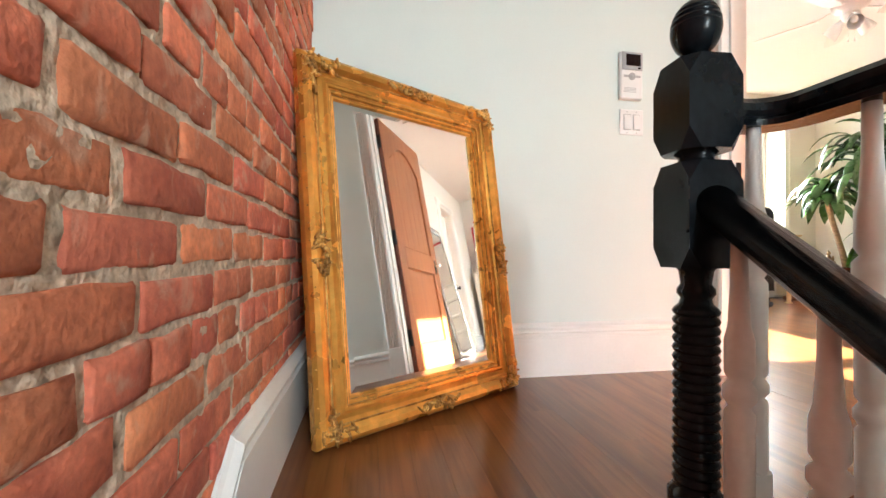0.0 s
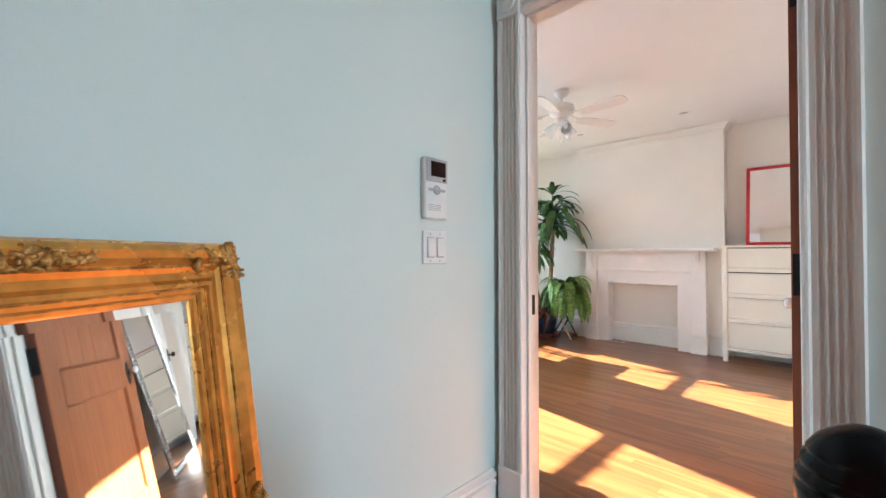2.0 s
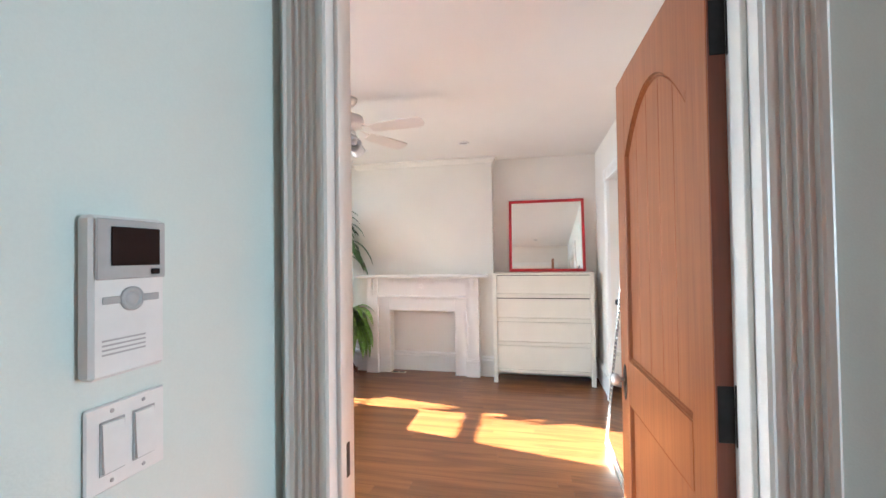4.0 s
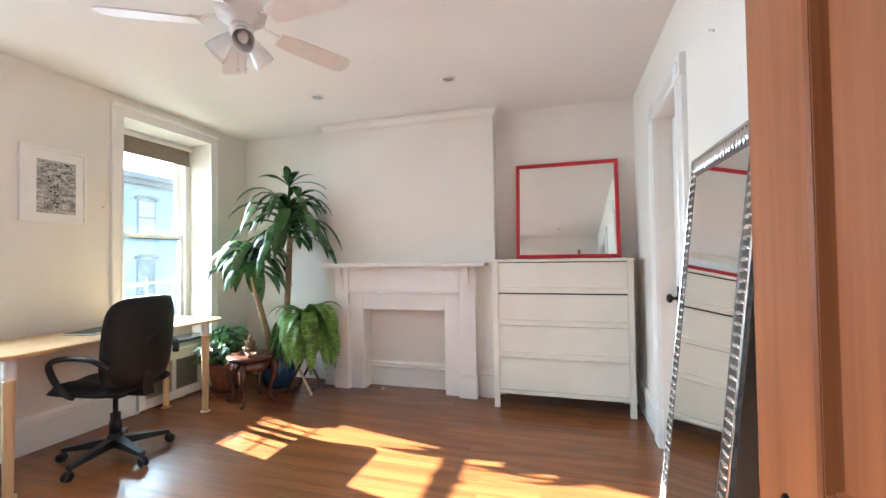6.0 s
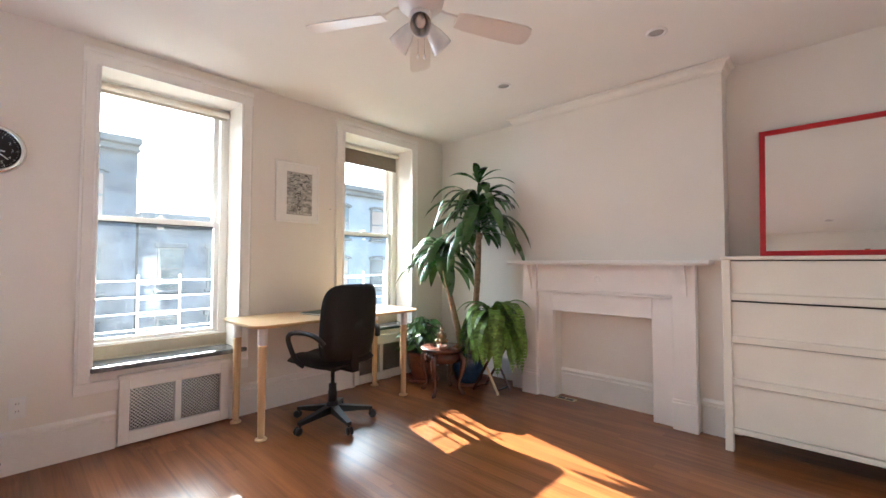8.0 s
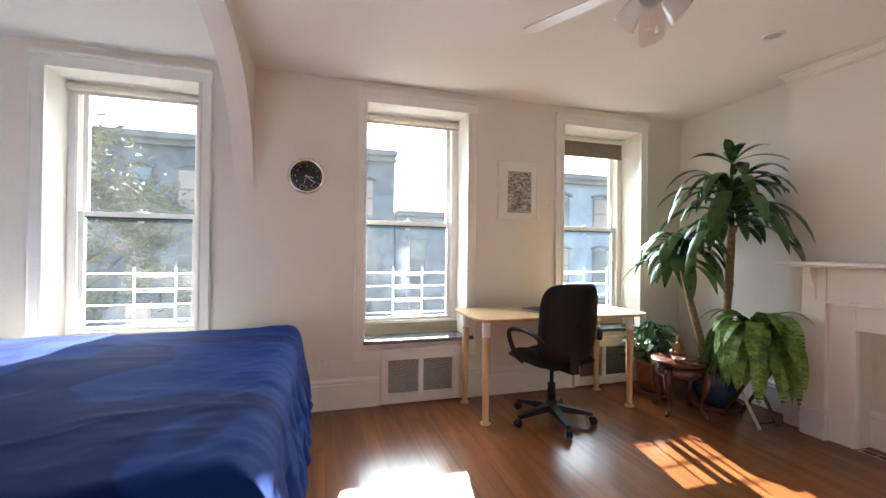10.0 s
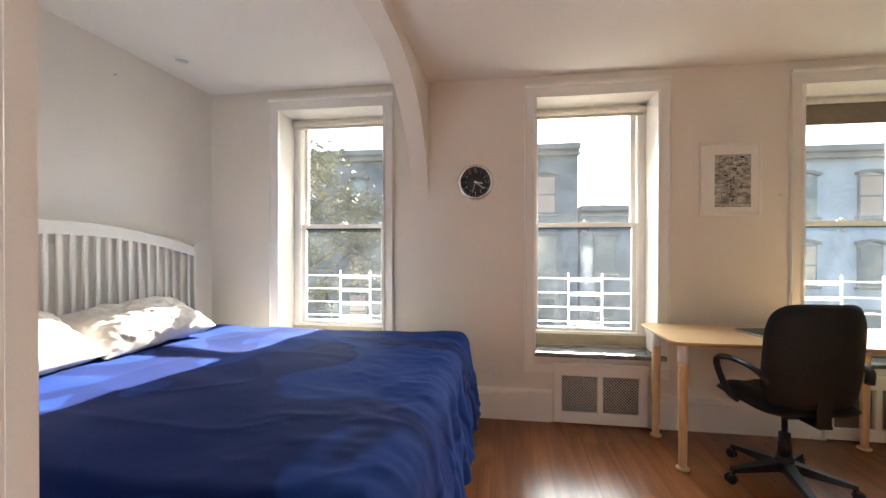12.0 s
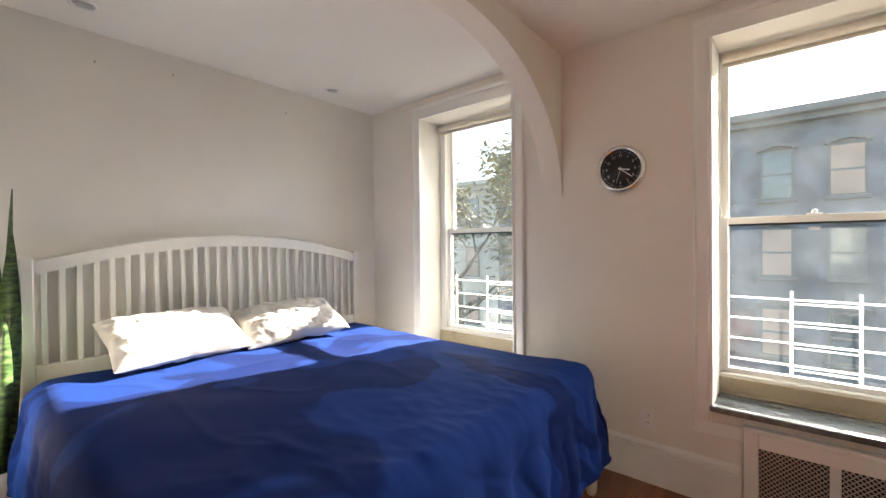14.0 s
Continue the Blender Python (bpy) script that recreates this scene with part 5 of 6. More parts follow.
def downlight(x, y):
    t = thing("ceiling_spotlight", pose(x, y, CEIL_Z), "small recessed white ceiling spotlight, unlit", "ceiling light", "recessed ceiling spotlights")
    part("trim_ring", Shape().lathe([(0.058, -0.0005), (0.058, -0.006), (0.046, -0.009), (0.040, -0.004), (0.040, -0.001)], 24, caps=False), WHITE_PLASTIC, t)
    part("lamp_face", Shape().lathe([(0.001, -0.003), (0.040, -0.002), (0.040, -0.0006)], 20), GREY_PLASTIC, t, "grey unlit lamp")


for x, y in ((5.98, 4.27), (5.99, 3.20), (1.45, 5.09), (1.50, 3.66), (3.39, 2.49)):
    downlight(x, y)

# ---------------------------------------------------------------- things: window side
def desk():
    x0, x1, y0, y1, H = 4.465, 5.86, 5.06, 5.645, 0.735
    t = thing("desk", pose(x0, y0, 0), "pale bamboo desk on turned birch legs by the windows", "desk")
    w, d = x1 - x0, y1 - y0
    loop = []
    for cx, cy, a0 in ((w - 0.07, 0.07, -90), (w - 0.07, d - 0.07, 0), (0.07, d - 0.07, 90), (0.07, 0.07, 180)):
        for k in range(7):
            a = radians(a0 + 15 * k)
            loop.append((cx + 0.07 * math.cos(a), cy + 0.07 * math.sin(a)))
    q = len(loop)
    inset = [(x + (0.012 if x < w / 2 else -0.012), y + (0.012 if y < d / 2 else -0.012)) for x, y in loop]
    vs = [(x, y, H) for x, y in loop] + [(x, y, H - 0.008) for x, y in loop] + [(x, y, H - 0.022) for x, y in inset]
    fs = [list(range(q)), list(range(2 * q, 3 * q))[::-1]] + [(r * q + i, r * q + (i + 1) % q, (r + 1) * q + (i + 1) % q, (r + 1) * q + i) for r in (0, 1) for i in range(q)]
    part("tabletop", Shape().add(vs, fs), BAMBOO, t)
    for x, y in ((0.09, 0.09), (w - 0.09, 0.11), (0.09, d - 0.075), (w - 0.09, d - 0.075)):
        leg = part("leg", Shape().lathe([(0.020, 0.012), (0.0215, 0.05), (0.024, 0.30), (0.0275, 0.58), (0.0275, 0.60)], 18, pose(x, y, 0)), BIRCH, t)
        part("collar", Shape().lathe([(0.0275, 0.60), (0.029, 0.603), (0.029, H - 0.022)], 18, pose(x, y, 0)), WHITE_PLASTIC, leg, "white metal collar")
        part("foot", Shape().lathe([(0.034, 0.0), (0.036, 0.004), (0.036, 0.010), (0.022, 0.016)], 18, pose(x, y, 0)), BIRCH, leg)


desk()
t = thing("notebook", pose(5.02, 5.27, 0.7355, 0, 0, 14), "thin dark notebook lying shut on the desk", "notebook")
part("cover", Shape().box(0, 0.26, 0, 0.19, 0, 0.003, 0.001).box(0, 0.26, 0, 0.19, 0.010, 0.013, 0.001), material("notebook_cover", (0.02, 0.045, 0.035), 0.5), t)
part("pages", Shape().box(0.003, 0.256, 0.003, 0.187, 0.003, 0.010), PAPER, t)


def office_chair():
    t = thing("office_chair", pose(5.03, 5.085, 0, 0, 0, 97), "black leather swivel office chair on a five-star caster base", "office chair")
    for k in range(5):
        a = 72 * k + 20
        m = pose(0, 0, 0, 0, 0, a)
        vs = [(0.03, -0.028, 0.125), (0.03, 0.028, 0.125), (0.28, 0.016, 0.083), (0.28, -0.016, 0.083), (0.03, -0.028, 0.075), (0.03, 0.028, 0.075), (0.28, 0.016, 0.062), (0.28, -0.016, 0.062)]
        arm = part("base_arm", Shape().add(vs, [(0, 1, 2, 3), (7, 6, 5, 4), (0, 4, 5, 1), (1, 5, 6, 2), (2, 6, 7, 3), (3, 7, 4, 0)]), BLACK_PLASTIC, t, "", m)
        s = Shape().lathe([(0.009, 0.045), (0.009, 0.07)], 8, pose(0.27, 0, 0))
        for yy in (-0.020, 0.006):
            s.lathe([(0.012, 0), (0.025, 0.002), (0.027, 0.007), (0.025, 0.012), (0.012, 0.014)], 16, pose(0.285, yy, 0.0275, -90))
        s.box(0.262, 0.300, -0.006, 0.006, 0.022, 0.050, 0.004)
        part("caster", s, BLACK_PLASTIC, arm)
    part("hub", Shape().lathe([(0.045, 0.07), (0.048, 0.10), (0.040, 0.14), (0.033, 0.15)], 20), BLACK_PLASTIC, t)
    part("gas_column", Shape().lathe([(0.032, 0.14), (0.032, 0.22), (0.027, 0.225), (0.027, 0.27), (0.014, 0.275), (0.014, 0.40)], 18), BLACK_PLASTIC, t)
    part("mechanism", Shape().box(-0.12, 0.10, -0.09, 0.09, 0.385, 0.415, 0.008), BLACK_PLASTIC, t)
    part("lever", Shape().tube([(0.0, -0.08, 0.40), (0.0, -0.20, 0.395), (0.0, -0.25, 0.375)], [0.006, 0.006, 0.010], 8), BLACK_PLASTIC, t)
    def cushion(nx, ny, fn):
        vs, fs = [], []
        for side in (0, 1):
            for j in range(ny + 1):
                for i in range(nx + 1):
                    vs.append(fn(2 * i / nx - 1, 2 * j / ny - 1, side))
        k = (nx + 1) * (ny + 1)
        for side in (0, 1):
            for j in range(ny):
                for i in range(nx):
                    o = side * k + j * (nx + 1) + i
                    q = (o, o + 1, o + nx + 2, o + nx + 1)
                    fs.append(q if side else q[::-1])
        edge = [i for i in range(nx + 1)] + [(j + 1) * (nx + 1) - 1 for j in range(1, ny + 1)] + [ny * (nx + 1) + i for i in range(nx - 1, -1, -1)] + [j * (nx + 1) for j in range(ny - 1, 0, -1)]
        for a, b in zip(edge, edge[1:] + edge[:1]):
            fs.append((a, b, k + b, k + a))
        return Shape().add(vs, fs, smooth=True)
    def squircle(u, v):
        m = max(abs(u), abs(v)) or 1
        l = (abs(u) ** 5 + abs(v) ** 5) ** 0.2 or 1
        return u * m / l, v * m / l, m
    def seat(u, v, side):
        a, b, m = squircle(u, v)
        e = math.sqrt(max(0, 1 - m ** 4))
        waterfall = -0.035 * max(0, a - 0.5) ** 2 * 4
        piping = 0.006 * math.cos(b * 9) * e
        return (0.02 + a * 0.245, b * 0.245, 0.455 + waterfall + (0.045 * e + piping if side else -0.04 * e))
    part("seat", cushion(18, 18, seat), LEATHER, t)
    def back(u, v, side):
        a, b, m = squircle(u, v)
        e = math.sqrt(max(0, 1 - m ** 5))
        z = 0.72 + b * 0.265
        lean = -0.20 - 0.10 * (z - 0.46) - 0.03 * a * a * -1
        return (lean + (0.045 * e if side else -0.035 * e) + 0.03 * a * a, a * 0.245 * (1 - 0.05 * b * b), z)
    part("backrest", cushion(18, 22, back), LEATHER, t)
    part("back_bracket", Shape().box(-0.245, -0.10, -0.035, 0.035, 0.39, 0.408, 0.005).box(-0.240, -0.222, -0.035, 0.035, 0.39, 0.56, 0.005), BLACK_PLASTIC, t)
    for sy in (-1, 1):
        pts = [(-0.205, sy * 0.235, 0.60), (-0.16, sy * 0.275, 0.655), (-0.05, sy * 0.285, 0.668), (0.07, sy * 0.285, 0.655), (0.12, sy * 0.282, 0.62), (0.10, sy * 0.275, 0.55), (0.05, sy * 0.262, 0.47), (0.03, sy * 0.22, 0.43)]
        fine = []
        for i in range(len(pts) - 1):
            p0, p1, p2, p3 = (Vector(pts[max(0, min(len(pts) - 1, i + q))]) for q in (-1, 0, 1, 2))
            for k in range(4):
                f = k / 4
                fine.append(0.5 * ((2 * p1) + (p2 - p0) * f + (2 * p0 - 5 * p1 + 4 * p2 - p3) * f * f + (3 * p1 - p0 - 3 * p2 + p3) * f ** 3))
        fine.append(Vector(pts[-1]))
        part("armrest", Shape().tube(fine, [0.020] * 14 + [0.017] * (len(fine) - 14), 10, squash=0.75), BLACK_PLASTIC, t)


office_chair()


def wall_clock():
    t = thing("wall_clock", pose(3.346, WIN_Y, 1.724), "round black wall clock with a polished steel rim", "clock")
    R = 0.132
    part("rim", Shape().lathe([(R - 0.004, 0.001), (R, 0.006), (R, 0.022), (R - 0.008, 0.034), (R - 0.020, 0.036), (R - 0.026, 0.026), (R - 0.026, 0.018)], 40, pose(0, 0, 0, 90), caps=False), CHROME, t)
    part("face", Shape().lathe([(0.002, 0.002), (R - 0.025, 0.002), (R - 0.025, 0.020), (0.002, 0.021)], 36, pose(0, 0, 0, 90)), CLOCKFACE, t)
    y = -0.0225
    for k in range(60):
        a = radians(6 * k)
        big = k % 5 == 0
        m = Matrix.Rotation(a, 4, "Y")
        l = 0.010 if big else 0.005
        part("minute_mark", Shape().box(-0.0016 if big else -0.0007, 0.0016 if big else 0.0007, y, y + 0.001, R - 0.031 - l, R - 0.031, m=m), CLOCKMARK, t)
    for k in range(1, 13):
        cu = bpy.data.curves.new("numeral", "FONT")
        cu.body, cu.size, cu.align_x, cu.align_y, cu.extrude = str(k), 0.021, "CENTER", "CENTER", 0.0004
        tmp = new("numeral_text", cu)
        dg = bpy.context.evaluated_depsgraph_get()
        me = bpy.data.meshes.new_from_object(tmp.evaluated_get(dg))
        bpy.data.objects.remove(tmp)
        a = radians(30 * k)
        part("numeral", me, CLOCKMARK, t, "", pose(0.076 * math.sin(a), y, 0.076 * math.cos(a), 90))
    for nm, deg, l, w in (("hour_hand", 100, 0.050, 0.0034), ("minute_hand", 128, 0.078, 0.0026), ("second_hand", 196, 0.080, 0.0011)):
        part(nm, Shape().box(-w, w, y - 0.003, y - 0.002, -0.012, l, m=Matrix.Rotation(radians(deg), 4, "Y")), CLOCKMARK, t)
    part("boss", Shape().lathe([(0.006, 0), (0.006, 0.004), (0.001, 0.005)], 12, pose(0, y, 0, 90)), CLOCKMARK, t)


wall_clock()


def picture():
    x0, x1, z0, z1 = 4.866, 5.243, 1.460, 1.956
    W, H = x1 - x0, z1 - z0
    t = thing("framed_print", pose(x0, WIN_Y - 0.001, z0), "black and white etching in a white frame", "picture")
    framed(t, W, H, [(0, 0), (0, 0.016), (-0.003, 0.019), (-0.014, 0.019), (-0.016, 0.012), (-0.016, 0)], 0.016, TRIM)
    part("mat", Shape().box(0.014, W - 0.014, -0.008, -0.002, 0.014, H - 0.014), PAPER, t, "white mat board")
    a, b, c, d = 0.092, 0.314, 0.063, 0.415
    sheet = part("print", Shape().box(a, b, -0.0092, -0.008, c, d), PRINT_PALE, t, "grey printed landscape with dark brushwork")
    r = random.Random(8)
    s = Shape()
    for k in range(150):
        v = r.random()
        z = c + 0.01 + (d - c - 0.02) * v
        if v > 0.75:
            x, l, h = r.uniform(a, b - 0.02), r.uniform(0.01, 0.045), r.uniform(0.001, 0.004)
        elif v > 0.3:
            x, l, h = r.gauss((a + b) / 2 + 0.01, 0.032), r.uniform(0.004, 0.02), r.uniform(0.002, 0.009)
        else:
            x, l, h = r.gauss((a + b) / 2 - 0.02, 0.025), r.uniform(0.003, 0.012), r.uniform(0.002, 0.010)
        x = min(max(x, a + 0.003), b - l - 0.003)
        s.add([(x, -0.0096, z), (x + l * 0.4, -0.0096, z - h), (x + l, -0.0096, z), (x + l * 0.5, -0.0096, z + h)], [(0, 1, 2, 3)])
    part("brushwork", s, INK, sheet, "dark ink strokes")


picture()


def outlet(m):
    t = thing("power_outlet", m, "white double power outlet above the baseboard", "outlet", "power outlets")
    part("plate", Shape().box(-0.035, 0.035, -0.006, -0.0005, -0.057, 0.057, 0.003), WHITE_PLASTIC, t)
    for z in (-0.020, 0.020):
        r = part("receptacle", Shape().box(-0.016, 0.016, -0.0075, -0.006, z - 0.014, z + 0.014, 0.003), WHITE_PLASTIC, t)
        for x in (-0.006, 0.006):
            part("slot", Shape().box(x - 0.001, x + 0.001, -0.0079, -0.0075, z - 0.002, z + 0.007), DARK_GAP, r)


outlet(pose(3.475, WIN_Y, 0.345))
for x, y, z, rz in ((1.20, 4.85, 2.30, 90), (1.20, 3.75, 2.32, 90), (1.20, 4.12, 2.36, 90), (5.36, WIN_Y, 1.60, 0), (4.95, SOUTH_Y, 2.05, 180)):
    lone("wall_hook", Shape().tube([(0, 0, 0), (0, -0.012, 0.001), (0, -0.018, 0.008)], 0.0022, 6).lathe([(0.006, 0), (0.005, 0.003), (0.001, 0.004)], 10, pose(0, 0, 0, 90)), GREY_PLASTIC,
         "small metal picture hook in the plaster", "hook", pose(x, y, z, 0, 0, rz), "picture hooks")

# ---------------------------------------------------------------- things: plants
def strap_leaf(s, base, az, lift, length, width, droop, r, curl=0.0):
    """A long leaf that rises, arches over and hangs."""
    p = Vector(base)
    d = Vector((math.cos(az) * math.cos(lift), math.sin(az) * math.cos(lift), math.sin(lift)))
    n = 8
    vs, fs = [], []
    side = Vector((-math.sin(az), math.cos(az), 0))
    for i in range(n + 1):
        f = i / n
        w = width * (0.35 + 1.3 * f) if f < 0.5 else width * (1.0 * (1 - ((f - 0.5) / 0.5) ** 2.2))
        w = max(w, 0.0015)
        up = side.cross(d).normalized()
        vs += [p - side * w + up * w * 0.28, p - up * 0.0, p + side * w + up * w * 0.28]
        p = p + d * (length / n)
        d = (d + Vector((0, 0, -droop * (0.5 + f)))).normalized()
        side = (side + Vector((0, 0, curl / n))).normalized()
    for i in range(n):
        o = 3 * i
        fs += [(o, o + 1, o + 4, o + 3), (o + 1, o + 2, o + 5, o + 4)]
    s.add(vs, fs, smooth=True)


def dracaena():
    t = thing("dracaena", pose(6.46, 5.02, 0), "tall two-stemmed dracaena with drooping strap leaves in a blue glazed pot", "potted plant")
    part("saucer", Shape().lathe([(0.13, 0.0), (0.18, 0.004), (0.19, 0.03), (0.18, 0.03), (0.165, 0.012), (0.01, 0.012)], 28), TERRACOTTA, t)
    part("pot", Shape().lathe([(0.11, 0.013), (0.125, 0.03), (0.155, 0.14), (0.172, 0.25), (0.168, 0.262), (0.182, 0.268), (0.185, 0.30), (0.172, 0.302), (0.160, 0.27)], 32), POT_BLUE, t, "blue glazed pot with a thick rim")
    part("soil", Shape().lathe([(0.01, 0.272), (0.165, 0.270), (0.165, 0.26)], 24), SOIL, t)
    r = random.Random(21)
    def stem(pts, rad):
        return Shape().tube(pts, rad, 10)
    part("trunk", stem([(0.03, -0.03, 0.26), (0.035, -0.05, 0.6), (0.045, -0.075, 1.0), (0.035, -0.095, 1.33), (0.03, -0.10, 1.42)], [0.034, 0.03, 0.028, 0.028, 0.020]), TRUNK, t)
    part("trunk", stem([(-0.05, 0.03, 0.26), (-0.10, 0.06, 0.55), (-0.17, 0.095, 0.85), (-0.21, 0.115, 1.06), (-0.22, 0.12, 1.12)], [0.032, 0.028, 0.026, 0.025, 0.018]), TRUNK, t)
    part("trunk_stub", stem([(0.035, -0.12, 1.36), (0.03, -0.13, 1.41)], [0.018, 0.016]), TRUNK, t)
    crowns = (((0.03, -0.10, 1.44), 46, 0.70, 0.42), ((-0.24, 0.10, 1.14), 40, 0.52, 0.24), ((0.03, -0.10, 1.70), 8, 0.46, 0.22))
    for (cx, cy, cz), n, L, rise in crowns:
        s = Shape()
        for k in range(n):
            f = k / n
            az = k * 2.399963 + r.uniform(-0.25, 0.25)
            z = cz - 0.04 + rise * f * 0.75
            lift = 0.30 + 0.62 * f + r.uniform(-0.25, 0.2)
            reach = L * r.uniform(0.75, 1.12) * (1 - 0.18 * f)
            bx, by = cx + 0.015 * math.cos(az), cy + 0.015 * math.sin(az)
            # keep the leaves off the walls
            tipx, tipy = 6.46 + bx + reach * 0.75 * math.cos(az), 5.02 + by + reach * 0.75 * math.sin(az)
            if tipx > 6.74:
                reach *= max(0.3, 1 - (tipx - 6.74) * 1.9)
            strap_leaf(s, (bx, by, z), az, lift, reach, r.uniform(0.038, 0.058), r.uniform(0.36, 0.60), r, r.uniform(-0.3, 0.3))
        s.tube([(cx, cy, cz - 0.02), (cx, cy, cz + rise * 0.72)], [0.02, 0.008], 8)
        part("leaf_crown", s, LEAF, t, "glossy dark green drooping leaves")
    s = Shape()
    for k, (az, lift, L) in enumerate(((-0.8, 0.45, 0.40), (2.6, 0.7, 0.30), (-1.2, 0.9, 0.26), (0.9, 1.0, 0.24), (-2.2, 0.8, 0.30), (3.6, 1.1, 0.24))):
        strap_leaf(s, (0.03, -0.10, 1.90), az, lift, L * 1.1, 0.036, 0.24, r, 0.2)
    s.tube([(0.03, -0.10, 1.60), (0.03, -0.10, 1.92)], [0.012, 0.006], 8)
    part("top_shoot", s, LEAF, t, "upright top shoot")


dracaena()


def pothos():
    t = thing("trailing_plant", pose(6.22, 5.40, 0), "bushy small-leaved green plant in a dark pot on a saucer", "potted plant")
    part("saucer", Shape().lathe([(0.12, 0.0), (0.16, 0.004), (0.17, 0.03), (0.158, 0.03), (0.15, 0.012), (0.01, 0.012)], 24), TERRACOTTA, t)
    part("pot", Shape().lathe([(0.09, 0.013), (0.13, 0.13), (0.14, 0.24), (0.148, 0.245), (0.148, 0.275), (0.135, 0.275), (0.128, 0.25)], 24), TERRACOTTA, t)
    part("soil", Shape().lathe([(0.01, 0.258), (0.132, 0.255), (0.132, 0.25)], 20), SOIL, t)
    r = random.Random(2)
    s, st = Shape(), Shape()
    for k in range(230):
        az, e = r.uniform(0, 6.283), r.uniform(-0.25, 1.5)
        d = r.uniform(0.10, 0.27)
        c = Vector((math.cos(az) * math.cos(e) * d * 1.05, math.sin(az) * math.cos(e) * d, 0.34 + math.sin(e) * d * 0.95))
        if c.y > 0.25:
            c.y = 0.25
        if k % 6 == 0:
            st.tube([(c.x * 0.2, c.y * 0.2, 0.26), (c.x * 0.6, c.y * 0.6, (0.3 + c.z) / 2 + 0.04), tuple(c)], [0.004, 0.003, 0.002], 5)
        l, w = r.uniform(0.032, 0.06), r.uniform(0.02, 0.036)
        m = Matrix.Translation(c) @ Euler((r.uniform(-0.5, 0.5), r.uniform(-0.2, 0.9), az)).to_matrix().to_4x4()
        s.add([(-l, 0, 0), (-l * 0.4, w, 0.006), (l * 0.35, w * 0.75, 0.002), (l, 0, -0.014), (l * 0.35, -w * 0.75, 0.002), (-l * 0.4, -w, 0.006), (0, 0, -0.005)],
              [(0, 6, 1), (1, 6, 2), (2, 6, 3), (3, 6, 4), (4, 6, 5), (5, 6, 0)], m=m)
    part("stems", st, LEAF_POTHOS, t)
    part("foliage", s, LEAF_POTHOS, t, "many small bright green leaves")


pothos()


def fern():
    t = thing("fern", pose(6.44, 4.70, 0.445), "bright green arching fern in a small pot", "potted plant")
    part("pot", Shape().lathe([(0.07, 0.0), (0.09, 0.08), (0.10, 0.13), (0.106, 0.132), (0.106, 0.15), (0.096, 0.15), (0.09, 0.13)], 20), TERRACOTTA, t)
    part("soil", Shape().lathe([(0.01, 0.138), (0.092, 0.136), (0.092, 0.13)], 16), SOIL, t)
    r = random.Random(14)
    s = Shape()
    for k in range(110):
        az = k * 2.4 + r.uniform(-0.3, 0.3)
        lift = r.uniform(0.2, 1.5)
        L = r.uniform(0.44, 0.66) * (1.0 - 0.22 * max(0.0, -math.cos(az)))
        # shorter towards the chimney breast
        if 0.2 < (az % 6.283) < 1.2 or (az % 6.283) > 5.2:
            L *= 0.62
        p = Vector((0.03 * math.cos(az), 0.03 * math.sin(az), 0.14))
        d = Vector((math.cos(az) * math.cos(lift), math.sin(az) * math.cos(lift), math.sin(lift)))
        n = 24
        droop = r.uniform(0.15, 0.28)
        side = Vector((-math.sin(az), math.cos(az), 0))
        prev = p
        for i in range(n):
            f = i / (n - 1)
            p2 = p + d * (L / n)
            d = (d + Vector((0, 0, -droop))).normalized()
            w = 0.048 * math.sin(math.pi * min(1, 0.12 + 0.88 * f)) ** 0.7 + 0.004
            up = side.cross(d).normalized()
            tw = (p2 - p) * 0.42
            fw = d * w * 0.35
            for sg in (1, -1):
                tip = p + side * sg * w + fw - up * w * 0.25
                s.add([p - tw * 0.2, tip - tw * 0.5, tip + d * w * 0.3 + tw * 0.3, p + tw * 2.0], [(0, 1, 2, 3)])
            p = p2
    part("fronds", s, LEAF_FERN, t, "feathery light green fronds")
    # folding stand
    t2 = thing("plant_stand", pose(6.40, 4.70, 0), "small folding wooden stand with crossed legs", "plant stand")
    part("top", Shape().lathe([(0.01, 0.430), (0.13, 0.428), (0.135, 0.435), (0.13, 0.444), (0.01, 0.444)], 24), STOOLWOOD, t2)
    for x in (-0.09, 0.09):
        for sg in (-1, 1):
            part("leg", Shape().tube([(x + 0.006 * sg, -0.13 * sg, 0.004), (x + 0.006 * sg, 0.12 * sg, 0.430)], 0.011, 6, smooth=False), BIRCH if x < 0 and sg > 0 else STOOLWOOD, t2)
    for y in (-0.10, 0.10):
        part("stretcher", Shape().tube([(-0.09, y, 0.03), (0.09, y, 0.03)], 0.007, 6), STOOLWOOD, t2)


fern()


